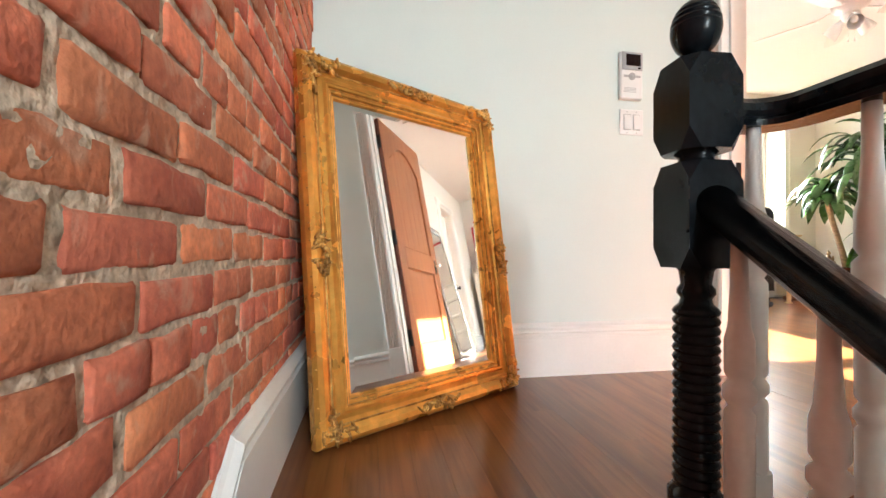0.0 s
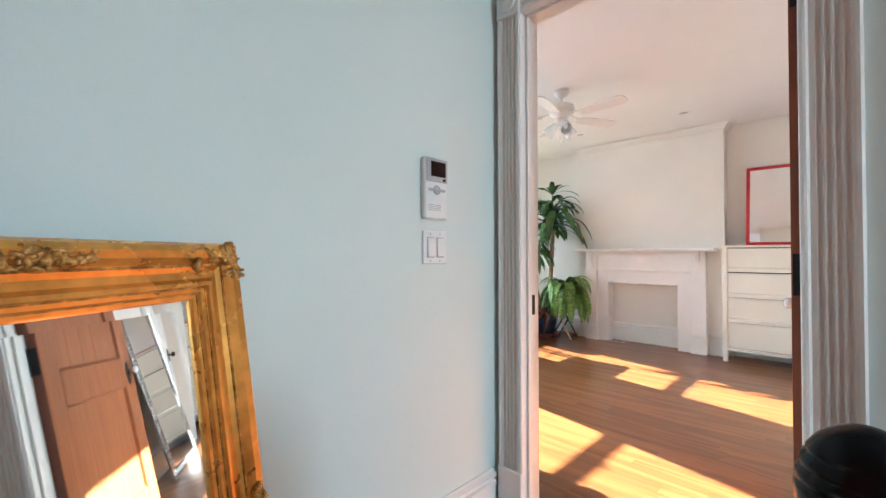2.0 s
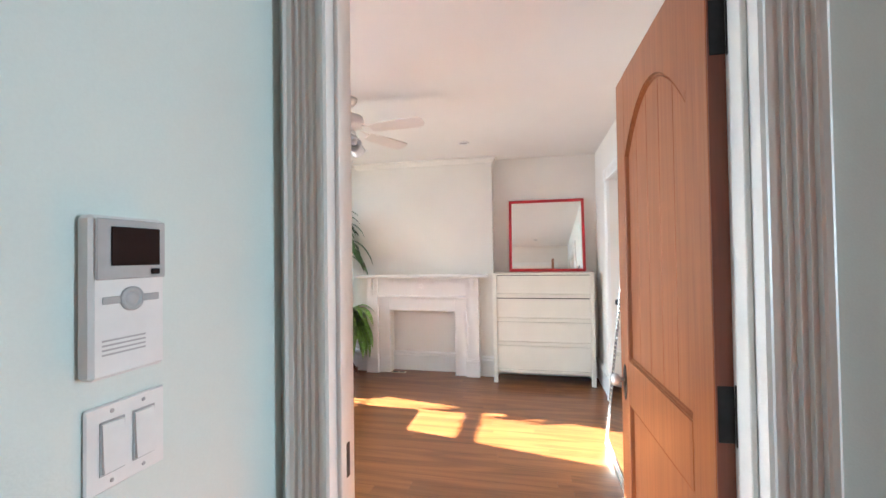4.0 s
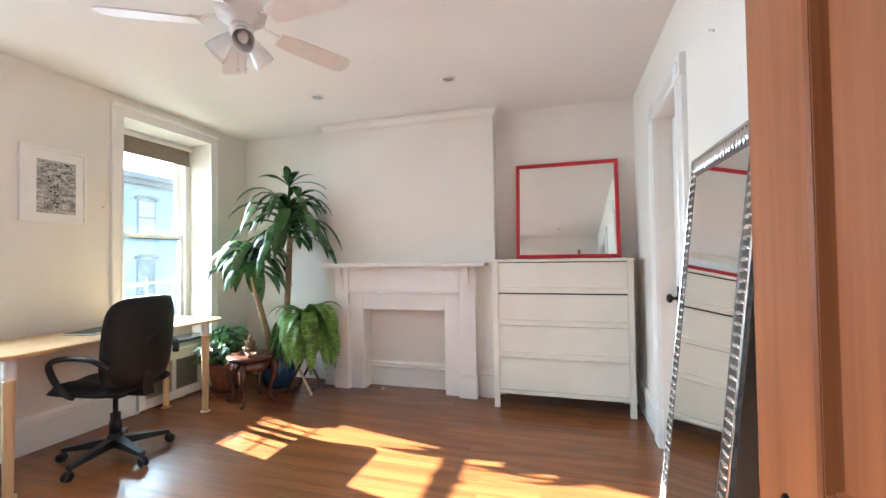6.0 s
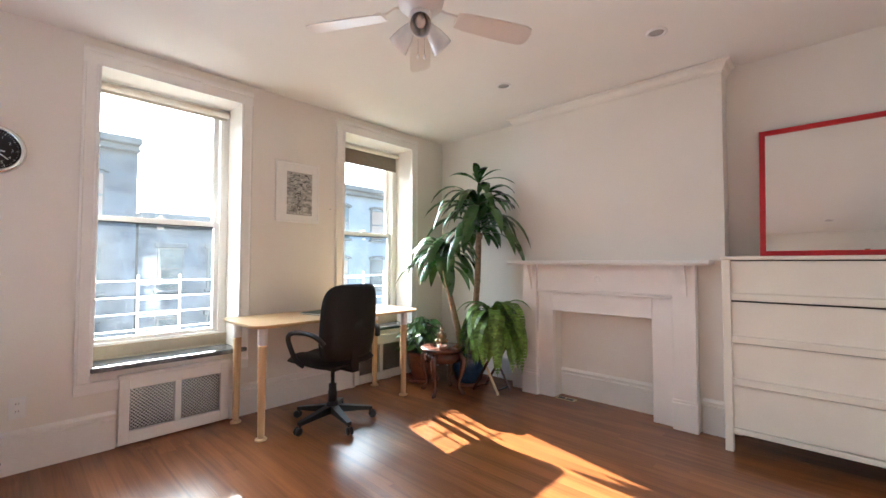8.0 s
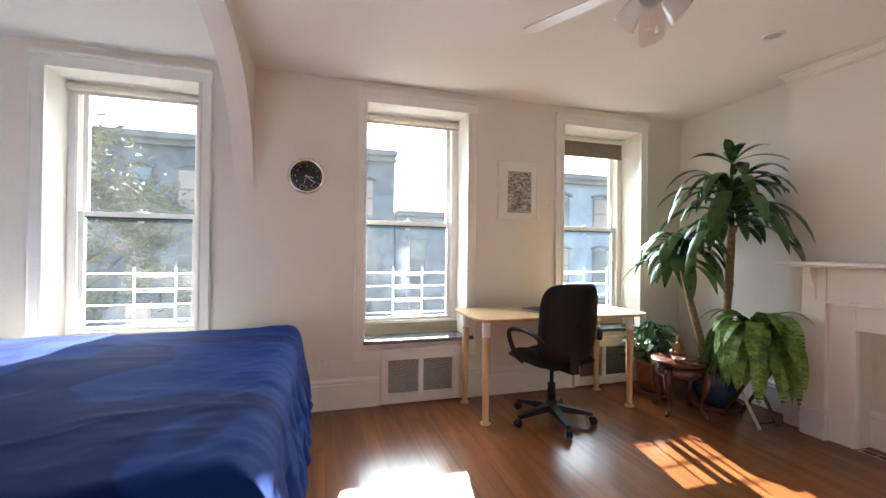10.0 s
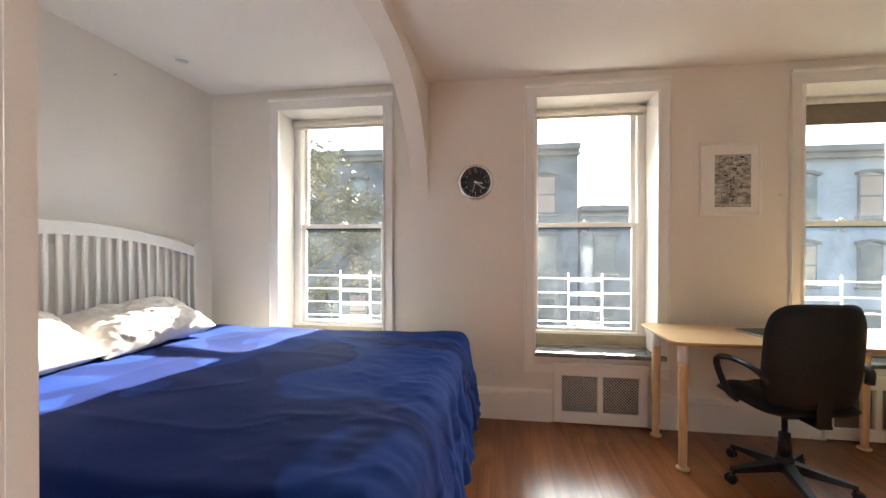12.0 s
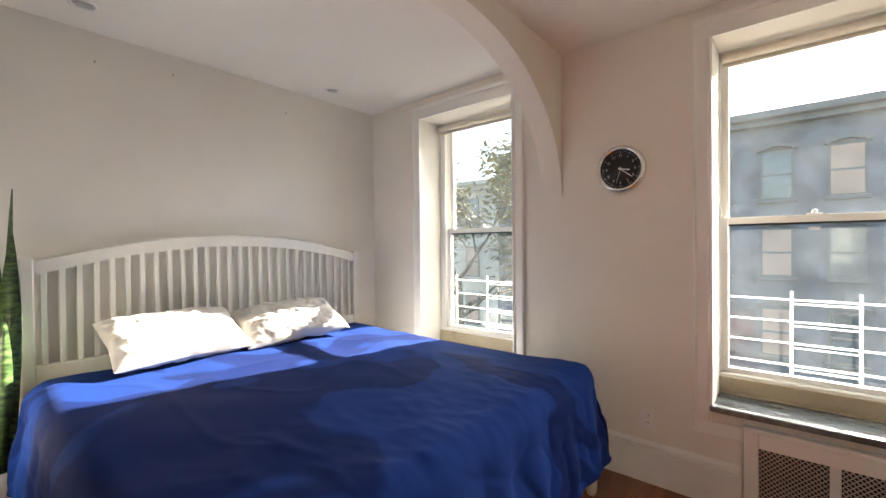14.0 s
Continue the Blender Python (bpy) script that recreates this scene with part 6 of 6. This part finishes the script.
def carved_stool():
    t = thing("carved_stool", pose(6.065, 4.985, 0, 0, 0, 20) @ Matrix.Diagonal((1.12, 1.12, 1.26, 1)), "low round carved rosewood stool with curved legs", "stool")
    part("top", Shape().lathe([(0.01, 0.285), (0.155, 0.285), (0.172, 0.295), (0.175, 0.308), (0.165, 0.316), (0.01, 0.316)], 32), STOOLWOOD, t)
    part("apron", Shape().lathe([(0.13, 0.215), (0.142, 0.22), (0.15, 0.25), (0.14, 0.284), (0.128, 0.284), (0.128, 0.22)], 32, caps=False), STOOLWOOD, t)
    for k in range(4):
        m = pose(0, 0, 0, 0, 0, 90 * k)
        part("leg", Shape().tube([(0.135, 0, 0.28), (0.172, 0, 0.235), (0.165, 0, 0.16), (0.135, 0, 0.09), (0.135, 0, 0.045), (0.165, 0, 0.012), (0.185, 0, 0.012)], [0.022, 0.026, 0.020, 0.014, 0.013, 0.015, 0.010], 10), STOOLWOOD, t, "", m)
    s = Shape()
    s.lathe([(0.05, 0), (0.052, 0.012), (0.042, 0.02)], 16)
    s.ball((0, 0, 0.04), (0.05, 0.042, 0.026), 14, 8).ball((0, 0, 0.085), (0.032, 0.026, 0.042), 12, 8).ball((0, 0, 0.142), (0.019, 0.019, 0.023), 12, 8).ball((0, 0, 0.166), (0.008, 0.008, 0.010), 8, 5)
    for sg in (-1, 1):
        s.ball((0.012, sg * 0.04, 0.045), (0.03, 0.02, 0.018), 10, 6).ball((0.01, sg * 0.034, 0.085), (0.012, 0.011, 0.03), 8, 6)
    lone("figurine", s, BRONZE, "small seated brass-coloured figurine on the carved stool", "figurine", pose(6.075, 5.005, 0.3990, 0, 0, 215))
    s = Shape()
    s.lathe([(0.02, 0), (0.035, 0.004), (0.04, 0.03), (0.036, 0.03), (0.03, 0.008), (0.005, 0.007)], 16)
    lone("small_dish", s, TERRACOTTA, "small brown dish on the carved stool", "dish", pose(5.97, 4.90, 0.3990))


carved_stool()


def snake_plant():
    t = thing("snake_plant", pose(1.40, 3.35, 0), "tall upright snake plant in a pale pot beside the bed", "potted plant")
    part("pot", Shape().lathe([(0.06, 0), (0.07, 0.02), (0.085, 0.30), (0.09, 0.34), (0.082, 0.34), (0.076, 0.31)], 22), WHITE_PLASTIC, t)
    part("soil", Shape().lathe([(0.01, 0.318), (0.078, 0.316), (0.078, 0.31)], 16), SOIL, t)
    r = random.Random(6)
    for k, (x, y, lean_x, lean_y, h) in enumerate(((0.0, 0.015, 0.03, 0.05, 1.27), (0.03, 0.03, 0.05, 0.03, 1.10), (-0.03, 0.0, -0.05, 0.02, 1.05), (0.01, -0.03, 0.03, -0.02, 0.95), (0.03, 0.0, 0.10, 0.03, 0.72))):
        vs, fs, n = [], [], 9
        for i in range(n + 1):
            f = i / n
            w = 0.040 * (0.7 + 0.9 * f if f < 0.4 else 1.06) * (1 - max(0, f - 0.55) ** 1.6 / 0.45 ** 1.6 * 0.97)
            tw = 0.4 * f + k
            c = Vector((x + lean_x * f * f, y + lean_y * f, 0.31 + (h) * f))
            sd = Vector((math.cos(tw), math.sin(tw), 0))
            bk = Vector((-math.sin(tw), math.cos(tw), 0))
            vs += [c - sd * w, c + bk * w * 0.3, c + sd * w, c + bk * (w * 0.3 + 0.004)]
        for i in range(n):
            o = 4 * i
            fs += [(o + q, o + (q + 1) % 4, o + 4 + (q + 1) % 4, o + 4 + q) for q in range(4)]
        part("leaf", Shape().add(vs, fs, smooth=True), LEAF_SNAKE, t, "stiff banded green leaf")


snake_plant()

# ---------------------------------------------------------------- things: bed
def bed():
    t = thing("bed", pose(1.255, 3.44, 0), "white painted wooden bed with a curved slatted headboard", "bed")
    W = 1.985
    for y in (0.0, W - 0.05):
        part("headboard_post", Shape().box(0, 0.05, y, y + 0.05, 0, 1.265, 0.006), BEDWHITE, t)
    n = 24
    def top(y):
        return 1.25 + 0.135 * (1 - ((y - W / 2) / (W / 2 - 0.05)) ** 2)
    ys = [0.05 + (W - 0.10) * i / n for i in range(n + 1)]
    vs, fs = [], []
    for y in ys:
        z = top(y)
        vs += [(0.006, y, z - 0.07), (0.044, y, z - 0.07), (0.046, y, z - 0.006), (0.040, y, z), (0.010, y, z), (0.004, y, z - 0.006)]
    for i in range(n):
        o = 6 * i
        fs += [(o + q, o + (q + 1) % 6, o + 6 + (q + 1) % 6, o + 6 + q) for q in range(6)]
    fs += [list(range(6))[::-1], list(range(6 * n, 6 * n + 6))]
    part("headboard_top_rail", Shape().add(vs, fs), BEDWHITE, t, "bowed top rail")
    part("headboard_lower_rail", Shape().box(0.006, 0.044, 0.05, W - 0.05, 0.60, 0.74, 0.004), BEDWHITE, t)
    k = 28
    for i in range(k):
        y = 0.05 + (W - 0.10) * (i + 0.5) / k
        part("slat", Shape().box(0.016, 0.034, y - 0.0125, y + 0.0125, 0.738, top(y) - 0.066, 0.003), BEDWHITE, t)
    for y in (0.02, W - 0.05):
        part("side_rail", Shape().box(0.05, 2.04, y, y + 0.03, 0.20, 0.36, 0.004), BEDWHITE, t)
    part("foot_rail", Shape().box(2.01, 2.04, 0.05, W - 0.05, 0.20, 0.36, 0.004), BEDWHITE, t)
    for y in (0.03, W - 0.045):
        part("foot_leg", Shape().lathe([(0.020, 0), (0.026, 0.02), (0.032, 0.22), (0.032, 0.30)], 14, pose(2.025, y, 0)), BEDWHITE, t, "turned white foot leg")
    part("slat_base", Shape().box(0.05, 2.01, 0.05, W - 0.05, 0.30, 0.34), BEDWHITE, t)


bed()
s = Shape().box(1.33, 3.29, 3.47, 5.33, 0.345, 0.685, 0.05)
lone("mattress", s, MATTRESS, "thick pale mattress under the blue blanket", "mattress")


def blanket():
    """A plush throw over the bed that hangs down its sides and foot in folds."""
    x0, x1, y0, y1, top = 1.50, 3.345, 3.43, 5.31, 0.712
    R, drop = 0.10, 0.42
    nu, nv = 170, 230
    lu, lv = (x1 - x0) + drop, (y1 - y0) + 2 * drop
    def fold(s, edge):
        """Distance along the cloth -> outward, down."""
        if s <= edge - R:
            return s, 0.0
        a = (s - (edge - R)) / R
        if a < math.pi / 2:
            return edge - R + R * math.sin(a), R * (1 - math.cos(a))
        return edge, R + (s - (edge - R) - R * math.pi / 2)
    vs, fs = [], []
    for j in range(nv + 1):
        sv = -drop + lv * j / nv
        mid = (y1 - y0) / 2
        off, dv = fold(abs(sv - mid), mid)
        yy = y0 + mid + math.copysign(off, sv - mid)
        sgn = math.copysign(1, sv - mid)
        for i in range(nu + 1):
            su = lu * i / nu
            xx, du = fold(su, x1 - x0)
            xx += x0
            d = max(du, dv) + 0.25 * min(du, dv)
            hang = min(1.0, d / 0.30)
            # soft unevenness on top, deeper folds where it hangs
            w = noise.noise(Vector((xx * 1.7, yy * 1.7, 0.3))) * 0.016 + noise.noise(Vector((xx * 5, yy * 5, 2.0))) * 0.006
            w += 0.010 * noise.noise(Vector((xx * 2.3 + yy * 4.5, (yy - xx) * 0.9, 5.0)))
            near_foot = max(0.0, min(1.0, (xx - 2.55) / 0.7))
            w += 0.003 * near_foot * noise.noise(Vector((xx * 5 - yy * 2, yy * 9 + xx * 4, 8.0))) + 0.004 * near_foot * noise.noise(Vector((xx * 14 + yy * 5, yy * 22, 9.0)))
            run = yy if du > dv else xx
            ridge = (1 - abs(noise.noise(Vector((xx * 1.6 - yy * 1.1, yy * 2.3 + xx * 0.8, 3.3))))) ** 14
            ridge += near_foot * (1 - abs(noise.noise(Vector((xx * 3.4 + yy * 2.0, yy * 4.2 - xx * 1.5, 6.1))))) ** 10
            w += 0.0035 * ridge + 0.0025 * near_foot * (1 - abs(noise.noise(Vector((xx * 4.0 + yy * 1.2, yy * 11.0 - xx * 2.0, 12.0))))) ** 7
            ripple = (math.sin(run * 26 + 3.0 * noise.noise(Vector((run * 2.5, 0, 1)))) * 0.5 + noise.noise(Vector((run * 9, d * 2, 7)))) * 0.017 * hang
            crease = (1 - abs(noise.noise(Vector((run * 3.2 + d * 2.5, d * 3.0 - run * 1.2, 4.0))))) ** 9
            crease += (1 - abs(noise.noise(Vector((run * 6.0 - d * 4.0, d * 5.0 + run * 2.0, 11.0))))) ** 10
            ripple -= 0.012 * crease * hang
            flare = 0.07 * hang * d / 0.46
            px, py = xx, yy
            if du > 0.02:
                px += flare + ripple
            if dv > 0.02:
                py += sgn * (flare * 0.75 + ripple * 0.8)
            corner = min(du, dv)
            if corner > 0.02:
                px -= corner * 0.25
                py -= sgn * corner * 0.25
            hem = 0.03 * noise.noise(Vector((run * 2.0, 3.0, 0))) * hang
            vs.append((px, py, max(0.055, top - d * 0.97 + w * (1 - hang * 0.6) + hem)))
    k = nu + 1
    for j in range(nv):
        for i in range(nu):
            fs.append((j * k + i, j * k + i + 1, (j + 1) * k + i + 1, (j + 1) * k + i))
    ob = lone("blanket", Shape().add(vs, fs, smooth=True), BLANKET, "royal blue plush blanket spread over the bed with brushed patches", "blanket")
    mod = ob.modifiers.new("thickness", "SOLIDIFY")
    mod.thickness, mod.offset = 0.010, -1
    return ob


blanket()


def pillow(m, seed, label):
    n = 64
    vs, fs = [], []
    hx, hy, hz = 0.20, 0.325, 0.075
    for side in (1, -1):
        for j in range(n + 1):
            for i in range(n + 1):
                u, v = 2 * i / n - 1, 2 * j / n - 1
                e = max(0.0, (1 - abs(u) ** 2.6) * (1 - abs(v) ** 2.6)) ** 0.45
                pinch = 1 - 0.06 * (1 - abs(u)) * abs(v) ** 4 - 0.08 * (1 - abs(v)) * abs(u) ** 4
                x, y = u * hx * pinch, v * hy * pinch
                wr = noise.noise(Vector((x * 9 + seed, y * 9, side))) * 0.014 + noise.noise(Vector((x * 30, y * 14 + seed, side))) * 0.010 + abs(noise.noise(Vector((x * 16 + y * 10, y * 20 - x * 6 + seed, side)))) * 0.008
                fold = (1 - abs(noise.noise(Vector((x * 7 - y * 9 + seed, y * 6 + x * 3, side * 2.0))))) ** 8 + (1 - abs(noise.noise(Vector((x * 11 + y * 5, y * 12 - x * 7 + seed, side * 3.0))))) ** 9
                wr += 0.005 * fold
                wr += 0.008 * math.sin(y * 46 + 5 * noise.noise(Vector((x * 5, y * 4, seed)))) * (1 - e) * (abs(u) > 0.3)
                vs.append((x, y, side * (hz * e) + wr * min(1, e * 1.6)))
    k = (n + 1) ** 2
    for side in (0, 1):
        for j in range(n):
            for i in range(n):
                o = side * k + j * (n + 1) + i
                q = (o, o + 1, o + n + 2, o + n + 1)
                fs.append(q if side == 0 else q[::-1])
    return lone("pillow", Shape().add(vs, fs, smooth=True), PILLOW, label, "pillow", m, "pillows on the bed")


pillow(pose(1.545, 4.02, 0.835, 0, 28, 3), 1.0, "white crumpled cotton pillow propped on the headboard")
pillow(pose(1.575, 4.66, 0.825, 4, 24, -6), 6.0, "white crumpled cotton pillow lying beside the other")


# ---------------------------------------------------------------- outside
structure("ground", Shape().box(-400, 400, OUT_Y + 0.2, 1500, -7.2, -7.0), STREET, "street surface far below the windows", "ground")


def facade(x0, x1, top, mat, trim, label, arched, rows, offset=0.0, spacing=2.0):
    """A house across the street: wall, cornice and sash windows with sills and lintels."""
    y = 24.0
    t = thing("row_house", pose(x0, y, -7.0), label, "house", "houses across the street")
    w, h = x1 - x0, top + 7.0
    part("wall", Shape().box(0, w, 0.25, 9, 0, h), mat, t)
    part("cornice", Shape().box(-0.05, w + 0.05, -0.15, 0.25, h - 0.55, h - 0.42, 0.02).box(-0.05, w + 0.05, -0.35, 0.3, h - 0.3, h, 0.04).box(0, w, -0.05, 0.25, h - 0.42, h - 0.3), trim, t)
    n = int((w - 1.0 - offset) / spacing) + 1
    for k in range(n):
        cx = offset + 0.7 + k * spacing
        if cx > w - 0.6:
            break
        for cz in rows:
            z0, z1 = cz + 7.0 - 0.95, cz + 7.0 + 0.95
            win = part("window", Shape().box(cx - 0.5, cx + 0.5, 0.16, 0.249, z0, z1).box(cx - 0.46, cx + 0.46, 0.12, 0.17, (z0 + z1) / 2 - 0.04, (z0 + z1) / 2 + 0.04), FAC_TRIM, t)
            part("pane", Shape().box(cx - 0.44, cx + 0.44, 0.14, 0.158, z0 + 0.06, z1 - 0.06), FAC_BLIND if (k * 7 + int(cz * 3)) % 4 == 0 else FAC_GLASS, win)
            part("sill", Shape().box(cx - 0.62, cx + 0.62, 0.0, 0.249, z0 - 0.14, z0, 0.02), trim, win)
            s = Shape()
            if arched:
                pts = [(cx - 0.62 + 1.24 * q / 8, 0.18, z1 + 0.02 + 0.16 * math.sin(math.pi * q / 8)) for q in range(9)]
                for p, q in zip(pts, pts[1:]):
                    s.box(min(p[0], q[0]), max(p[0], q[0]) + 0.005, 0.02, 0.249, min(p[2], q[2]), max(p[2], q[2]) + 0.09)
            else:
                s.box(cx - 0.62, cx + 0.62, 0.05, 0.249, z1, z1 + 0.22, 0.02)
            part("lintel", s, trim, win)
    return t


facade(-9.3, 7.2, 6.4, FACADE_A, FAC_TRIM, "grey brick row house with sash windows across the street", True, (3.9, 0.85, -2.3, -5.3), 0.2)
facade(13.5, 34.0, 5.9, FACADE_B, FAC_TRIM, "pale painted row house with arched window heads across the street", True, (3.6, 0.4, -2.8, -5.4), 0.5, 2.7)
facade(-26.0, -9.4, 5.2, FACADE_C, FACADE_C, "beige stucco house across the street", False, (3.2, 0.2, -2.8), 1.2, 3.2)
facade(7.3, 13.4, 3.3, FACADE_A, FAC_TRIM, "low grey brick row house across the street", False, (0.85, -2.3, -5.3), 0.5)


def street_tree(x, y, base, height, spread, label, leaves, seed, yellow=True):
    rnd = random.Random(seed)
    t = thing("street_tree", pose(x, y, base), label, "tree")
    s = Shape()
    tips = []
    trunk = [(0, 0, 0), (0.1, 0.05, height * 0.25), (-0.05, 0.1, height * 0.5)]
    s.tube(trunk, [0.22, 0.17, 0.13], 8)
    def limb(p, d, length, r, depth):
        pts, rs = [p], [r]
        for k in range(4):
            d = (d + Vector((rnd.uniform(-.25, .25), rnd.uniform(-.25, .25), rnd.uniform(-.12, .2)))).normalized()
            p = p + d * length / 4
            pts.append(p)
            rs.append(r * (1 - 0.18 * (k + 1)))
            if depth >= 1:
                tips.append(p)
        s.tube(pts, rs, 5)
        tips.append(p)
        if depth < 3:
            for k in range(3):
                dd = (d + Vector((rnd.uniform(-.9, .9), rnd.uniform(-.9, .9), rnd.uniform(-.35, .6)))).normalized()
                limb(pts[rnd.randint(2, 4)], dd, length * 0.62, r * 0.5, depth + 1)
    for k in range(6):
        a = 2 * math.pi * (k + rnd.random() * 0.6) / 6
        limb(Vector((-0.05, 0.1, height * (0.40 + 0.02 * k))), Vector((math.cos(a), math.sin(a), 0.55)).normalized(), spread * 0.85, 0.085, 0)
    part("trunk", s, BARK, t)
    s = Shape()
    vs, fs = [], []
    for k in range(leaves):
        c = rnd.choice(tips) + Vector((rnd.gauss(0, .28), rnd.gauss(0, .28), rnd.gauss(-0.05, .22)))
        e = Euler((rnd.uniform(-1, 1), rnd.uniform(-1, 1), rnd.uniform(0, 6.28))).to_matrix()
        l, w = rnd.uniform(0.09, 0.17), rnd.uniform(0.035, 0.06)
        o = len(vs)
        vs += [c + e @ Vector(q) for q in ((0, -l, 0), (w, -l * .2, 0.01), (0, l, -0.02), (-w, -l * .2, 0.01))]
        fs.append((o, o + 1, o + 2, o + 3))
    s.add(vs, fs)
    part("crown", s, TREE_LEAF, t)
    return t


street_tree(-5.2, 15.0, -7.0, 14.0, 3.6, "street tree with thinning yellow-green autumn leaves", 9000, 4)
street_tree(10.6, 37.0, -7.0, 14.5, 3.6, "tree rising behind the low row house", 6000, 9)

# ---------------------------------------------------------------- pieces of the floor and the brick wall
floor_ob = bpy.data.objects["floor"]
rnd = random.Random(3)
PW = 0.083
plank_meshes = {}


def plank(x0, x1, y0, y1):
    key = (round(x1 - x0, 3), round(y1 - y0, 1))
    w, l = key[0], y1 - y0
    me = plank_meshes.get(key)
    if me is None:
        me = Shape().box(0, w - 0.0003, 0, 1.0, -0.011, 0).mesh("plank")
        me.materials.append(FLOOR)
        plank_meshes[key] = me
    ob = new("plank", me)
    ob.parent = floor_ob
    ob.location = (x0, y0, 0)
    ob.scale = (1, l - 0.0006, 1)


def lay(xa, xb, ya, yb):
    x = xa
    while x < xb - 0.004:
        x2 = min(x + PW, xb)
        y = ya - rnd.uniform(0, 0.9)
        while y < yb - 0.05:
            l = rnd.uniform(1.0, 1.9)
            a, b = max(y, ya), min(y + l, yb)
            if b - a > 0.04:
                plank(x, x2, a, b)
            y += l
        x = x2


lay(ROOM_W, EAST_X, SOUTH_Y, WIN_Y)
lay(NOOK_W, ROOM_W, NOOK_S, WIN_Y)
lay(HALL_E, ROOM_W, DOOR_0, DOOR_1)
lay(BRICK_X, HALL_E, STAIR_Y + 0.04, HALL_N)
structure("trim_hall_floor", Shape().box(2.02, HALL_E, -2.6, STAIR_Y + 0.04, -0.011, 0.0), FLOOR, "varnished oak hall floor beside the stairwell", "floor")

brick_wall = structure("wall_brick", Shape().box(0.86, BRICK_X - 0.006, -2.8, HALL_N + 0.017, -3.2, 2.75), MORTAR, "exposed old red brick wall with rough lime mortar", "wall")


def brick_shape(w, h, d, r):
    """A worn brick: bulged, chipped corners and uneven face."""
    us, vv = (0, 0.035, 0.33, 0.66, 0.965, 1), (0, 0.11, 0.89, 1)
    nx, nz = len(us) - 1, len(vv) - 1
    vs, fs = [], []
    for j, v in enumerate(vv):
        for i, u in enumerate(us):
            edge = (i in (0, nx)) + (j in (0, nz))
            dep = d * (1.0, 0.66, 0.40)[min(edge, 2)] + r.uniform(-0.0008, 0.0008) * (0.4 if edge else 1)
            if edge and r.random() < 0.16:
                dep -= 0.004
            jx = r.uniform(-0.0028, 0.0028) if edge else 0
            jz = r.uniform(-0.0026, 0.0026) if edge else 0
            inset = 0.0012 if edge == 2 else 0.0
            vs.append((dep, u * w + jx + (inset if i == 0 else -inset if i == nx else 0), v * h + jz + (inset if j == 0 else -inset if j == nz else 0)))
    k = nx + 1
    for j in range(nz):
        for i in range(nx):
            fs.append((j * k + i, j * k + i + 1, (j + 1) * k + i + 1, (j + 1) * k + i))
    ring = [i for i in range(k)] + [j * k + nx for j in range(1, nz + 1)] + [nz * k + i for i in range(nx - 1, -1, -1)] + [j * k for j in range(nz - 1, 0, -1)]
    o = len(vs)
    for i in ring:
        p = vs[i]
        vs.append((-0.016, p[1], p[2]))
    n = len(ring)
    for q in range(n):
        fs.append((ring[q], o + q, o + (q + 1) % n, ring[(q + 1) % n]))
    return vs, fs


rb = random.Random(11)
stock = {}
for kind, w in (("stretcher", 0.188), ("header", 0.090)):
    stock[kind] = []
    for q in range(8):
        vs, fs = brick_shape(w, 0.0520, 0.0056, rb)
        sh = Shape().add(vs, fs[:15], smooth=True)
        sh.f += [list(f) for f in fs[15:]]
        me = sh.mesh("brick")
        me.materials.append(BRICK)
        stock[kind].append((me, vs, fs))
COURSE = 0.0625
rest = Shape()
c = 0
z = -1.62
while z < 2.6:
    kind = "header" if c % 6 == 2 else "stretcher"
    step = 0.101 if kind == "header" else 0.199
    y = -0.6 - (0.0995 if c % 2 else 0.0) + rb.uniform(-0.02, 0.02)
    while y < HALL_N - 0.02:
        room = HALL_N - 0.004 - y
        me, vs, fs = rb.choice(stock[kind])
        w = 0.188 if kind == "stretcher" else 0.090
        sy = min(1.0 + rb.uniform(-0.04, 0.03), room / w)
        if sy > 0.1:
            m = Matrix.Translation((BRICK_X - 0.006 + rb.uniform(-0.002, 0.003), y, z + rb.uniform(-0.0035, 0.0035))) @ Euler((rb.uniform(-0.018, 0.018), 0, 0)).to_matrix().to_4x4() @ Matrix.Diagonal((1, sy, rb.uniform(0.97, 1.03), 1))
            if y > 1.30 and -0.10 < z < 1.80:
                ob = new("brick", me)
                ob.parent = brick_wall
                ob.matrix_local = m
            else:
                rest.add(vs, fs, m=m)
        y += step + rb.uniform(-0.003, 0.004)
    z += COURSE
    c += 1
tagged(part("brickwork", rest, BRICK_FAR, brick_wall), kind="stuff")

# the mortar where the camera passes: a lumpy sheet that fills the joints unevenly
vs, fs = [], []
y0, z0, ny, nz, st = 1.35, -0.14, 290, 300, 0.006
for j in range(nz + 1):
    for i in range(ny + 1):
        y, z = y0 + st * i, z0 + st * j
        lump = noise.noise(Vector((y * 9, z * 9, 1.7))) * 0.0022 + noise.noise(Vector((y * 40, z * 40, 4.1))) * 0.0024 + noise.noise(Vector((y * 110, z * 110, 8.3))) * 0.0012
        vs.append((BRICK_X - 0.0045 + lump, min(y, HALL_N - 0.001), z))
for j in range(nz):
    for i in range(ny):
        o = j * (ny + 1) + i
        fs.append((o, o + 1, o + ny + 2, o + ny + 1))
tagged(part("mortar", Shape().add(vs, fs, smooth=True), MORTAR, brick_wall), kind="stuff")
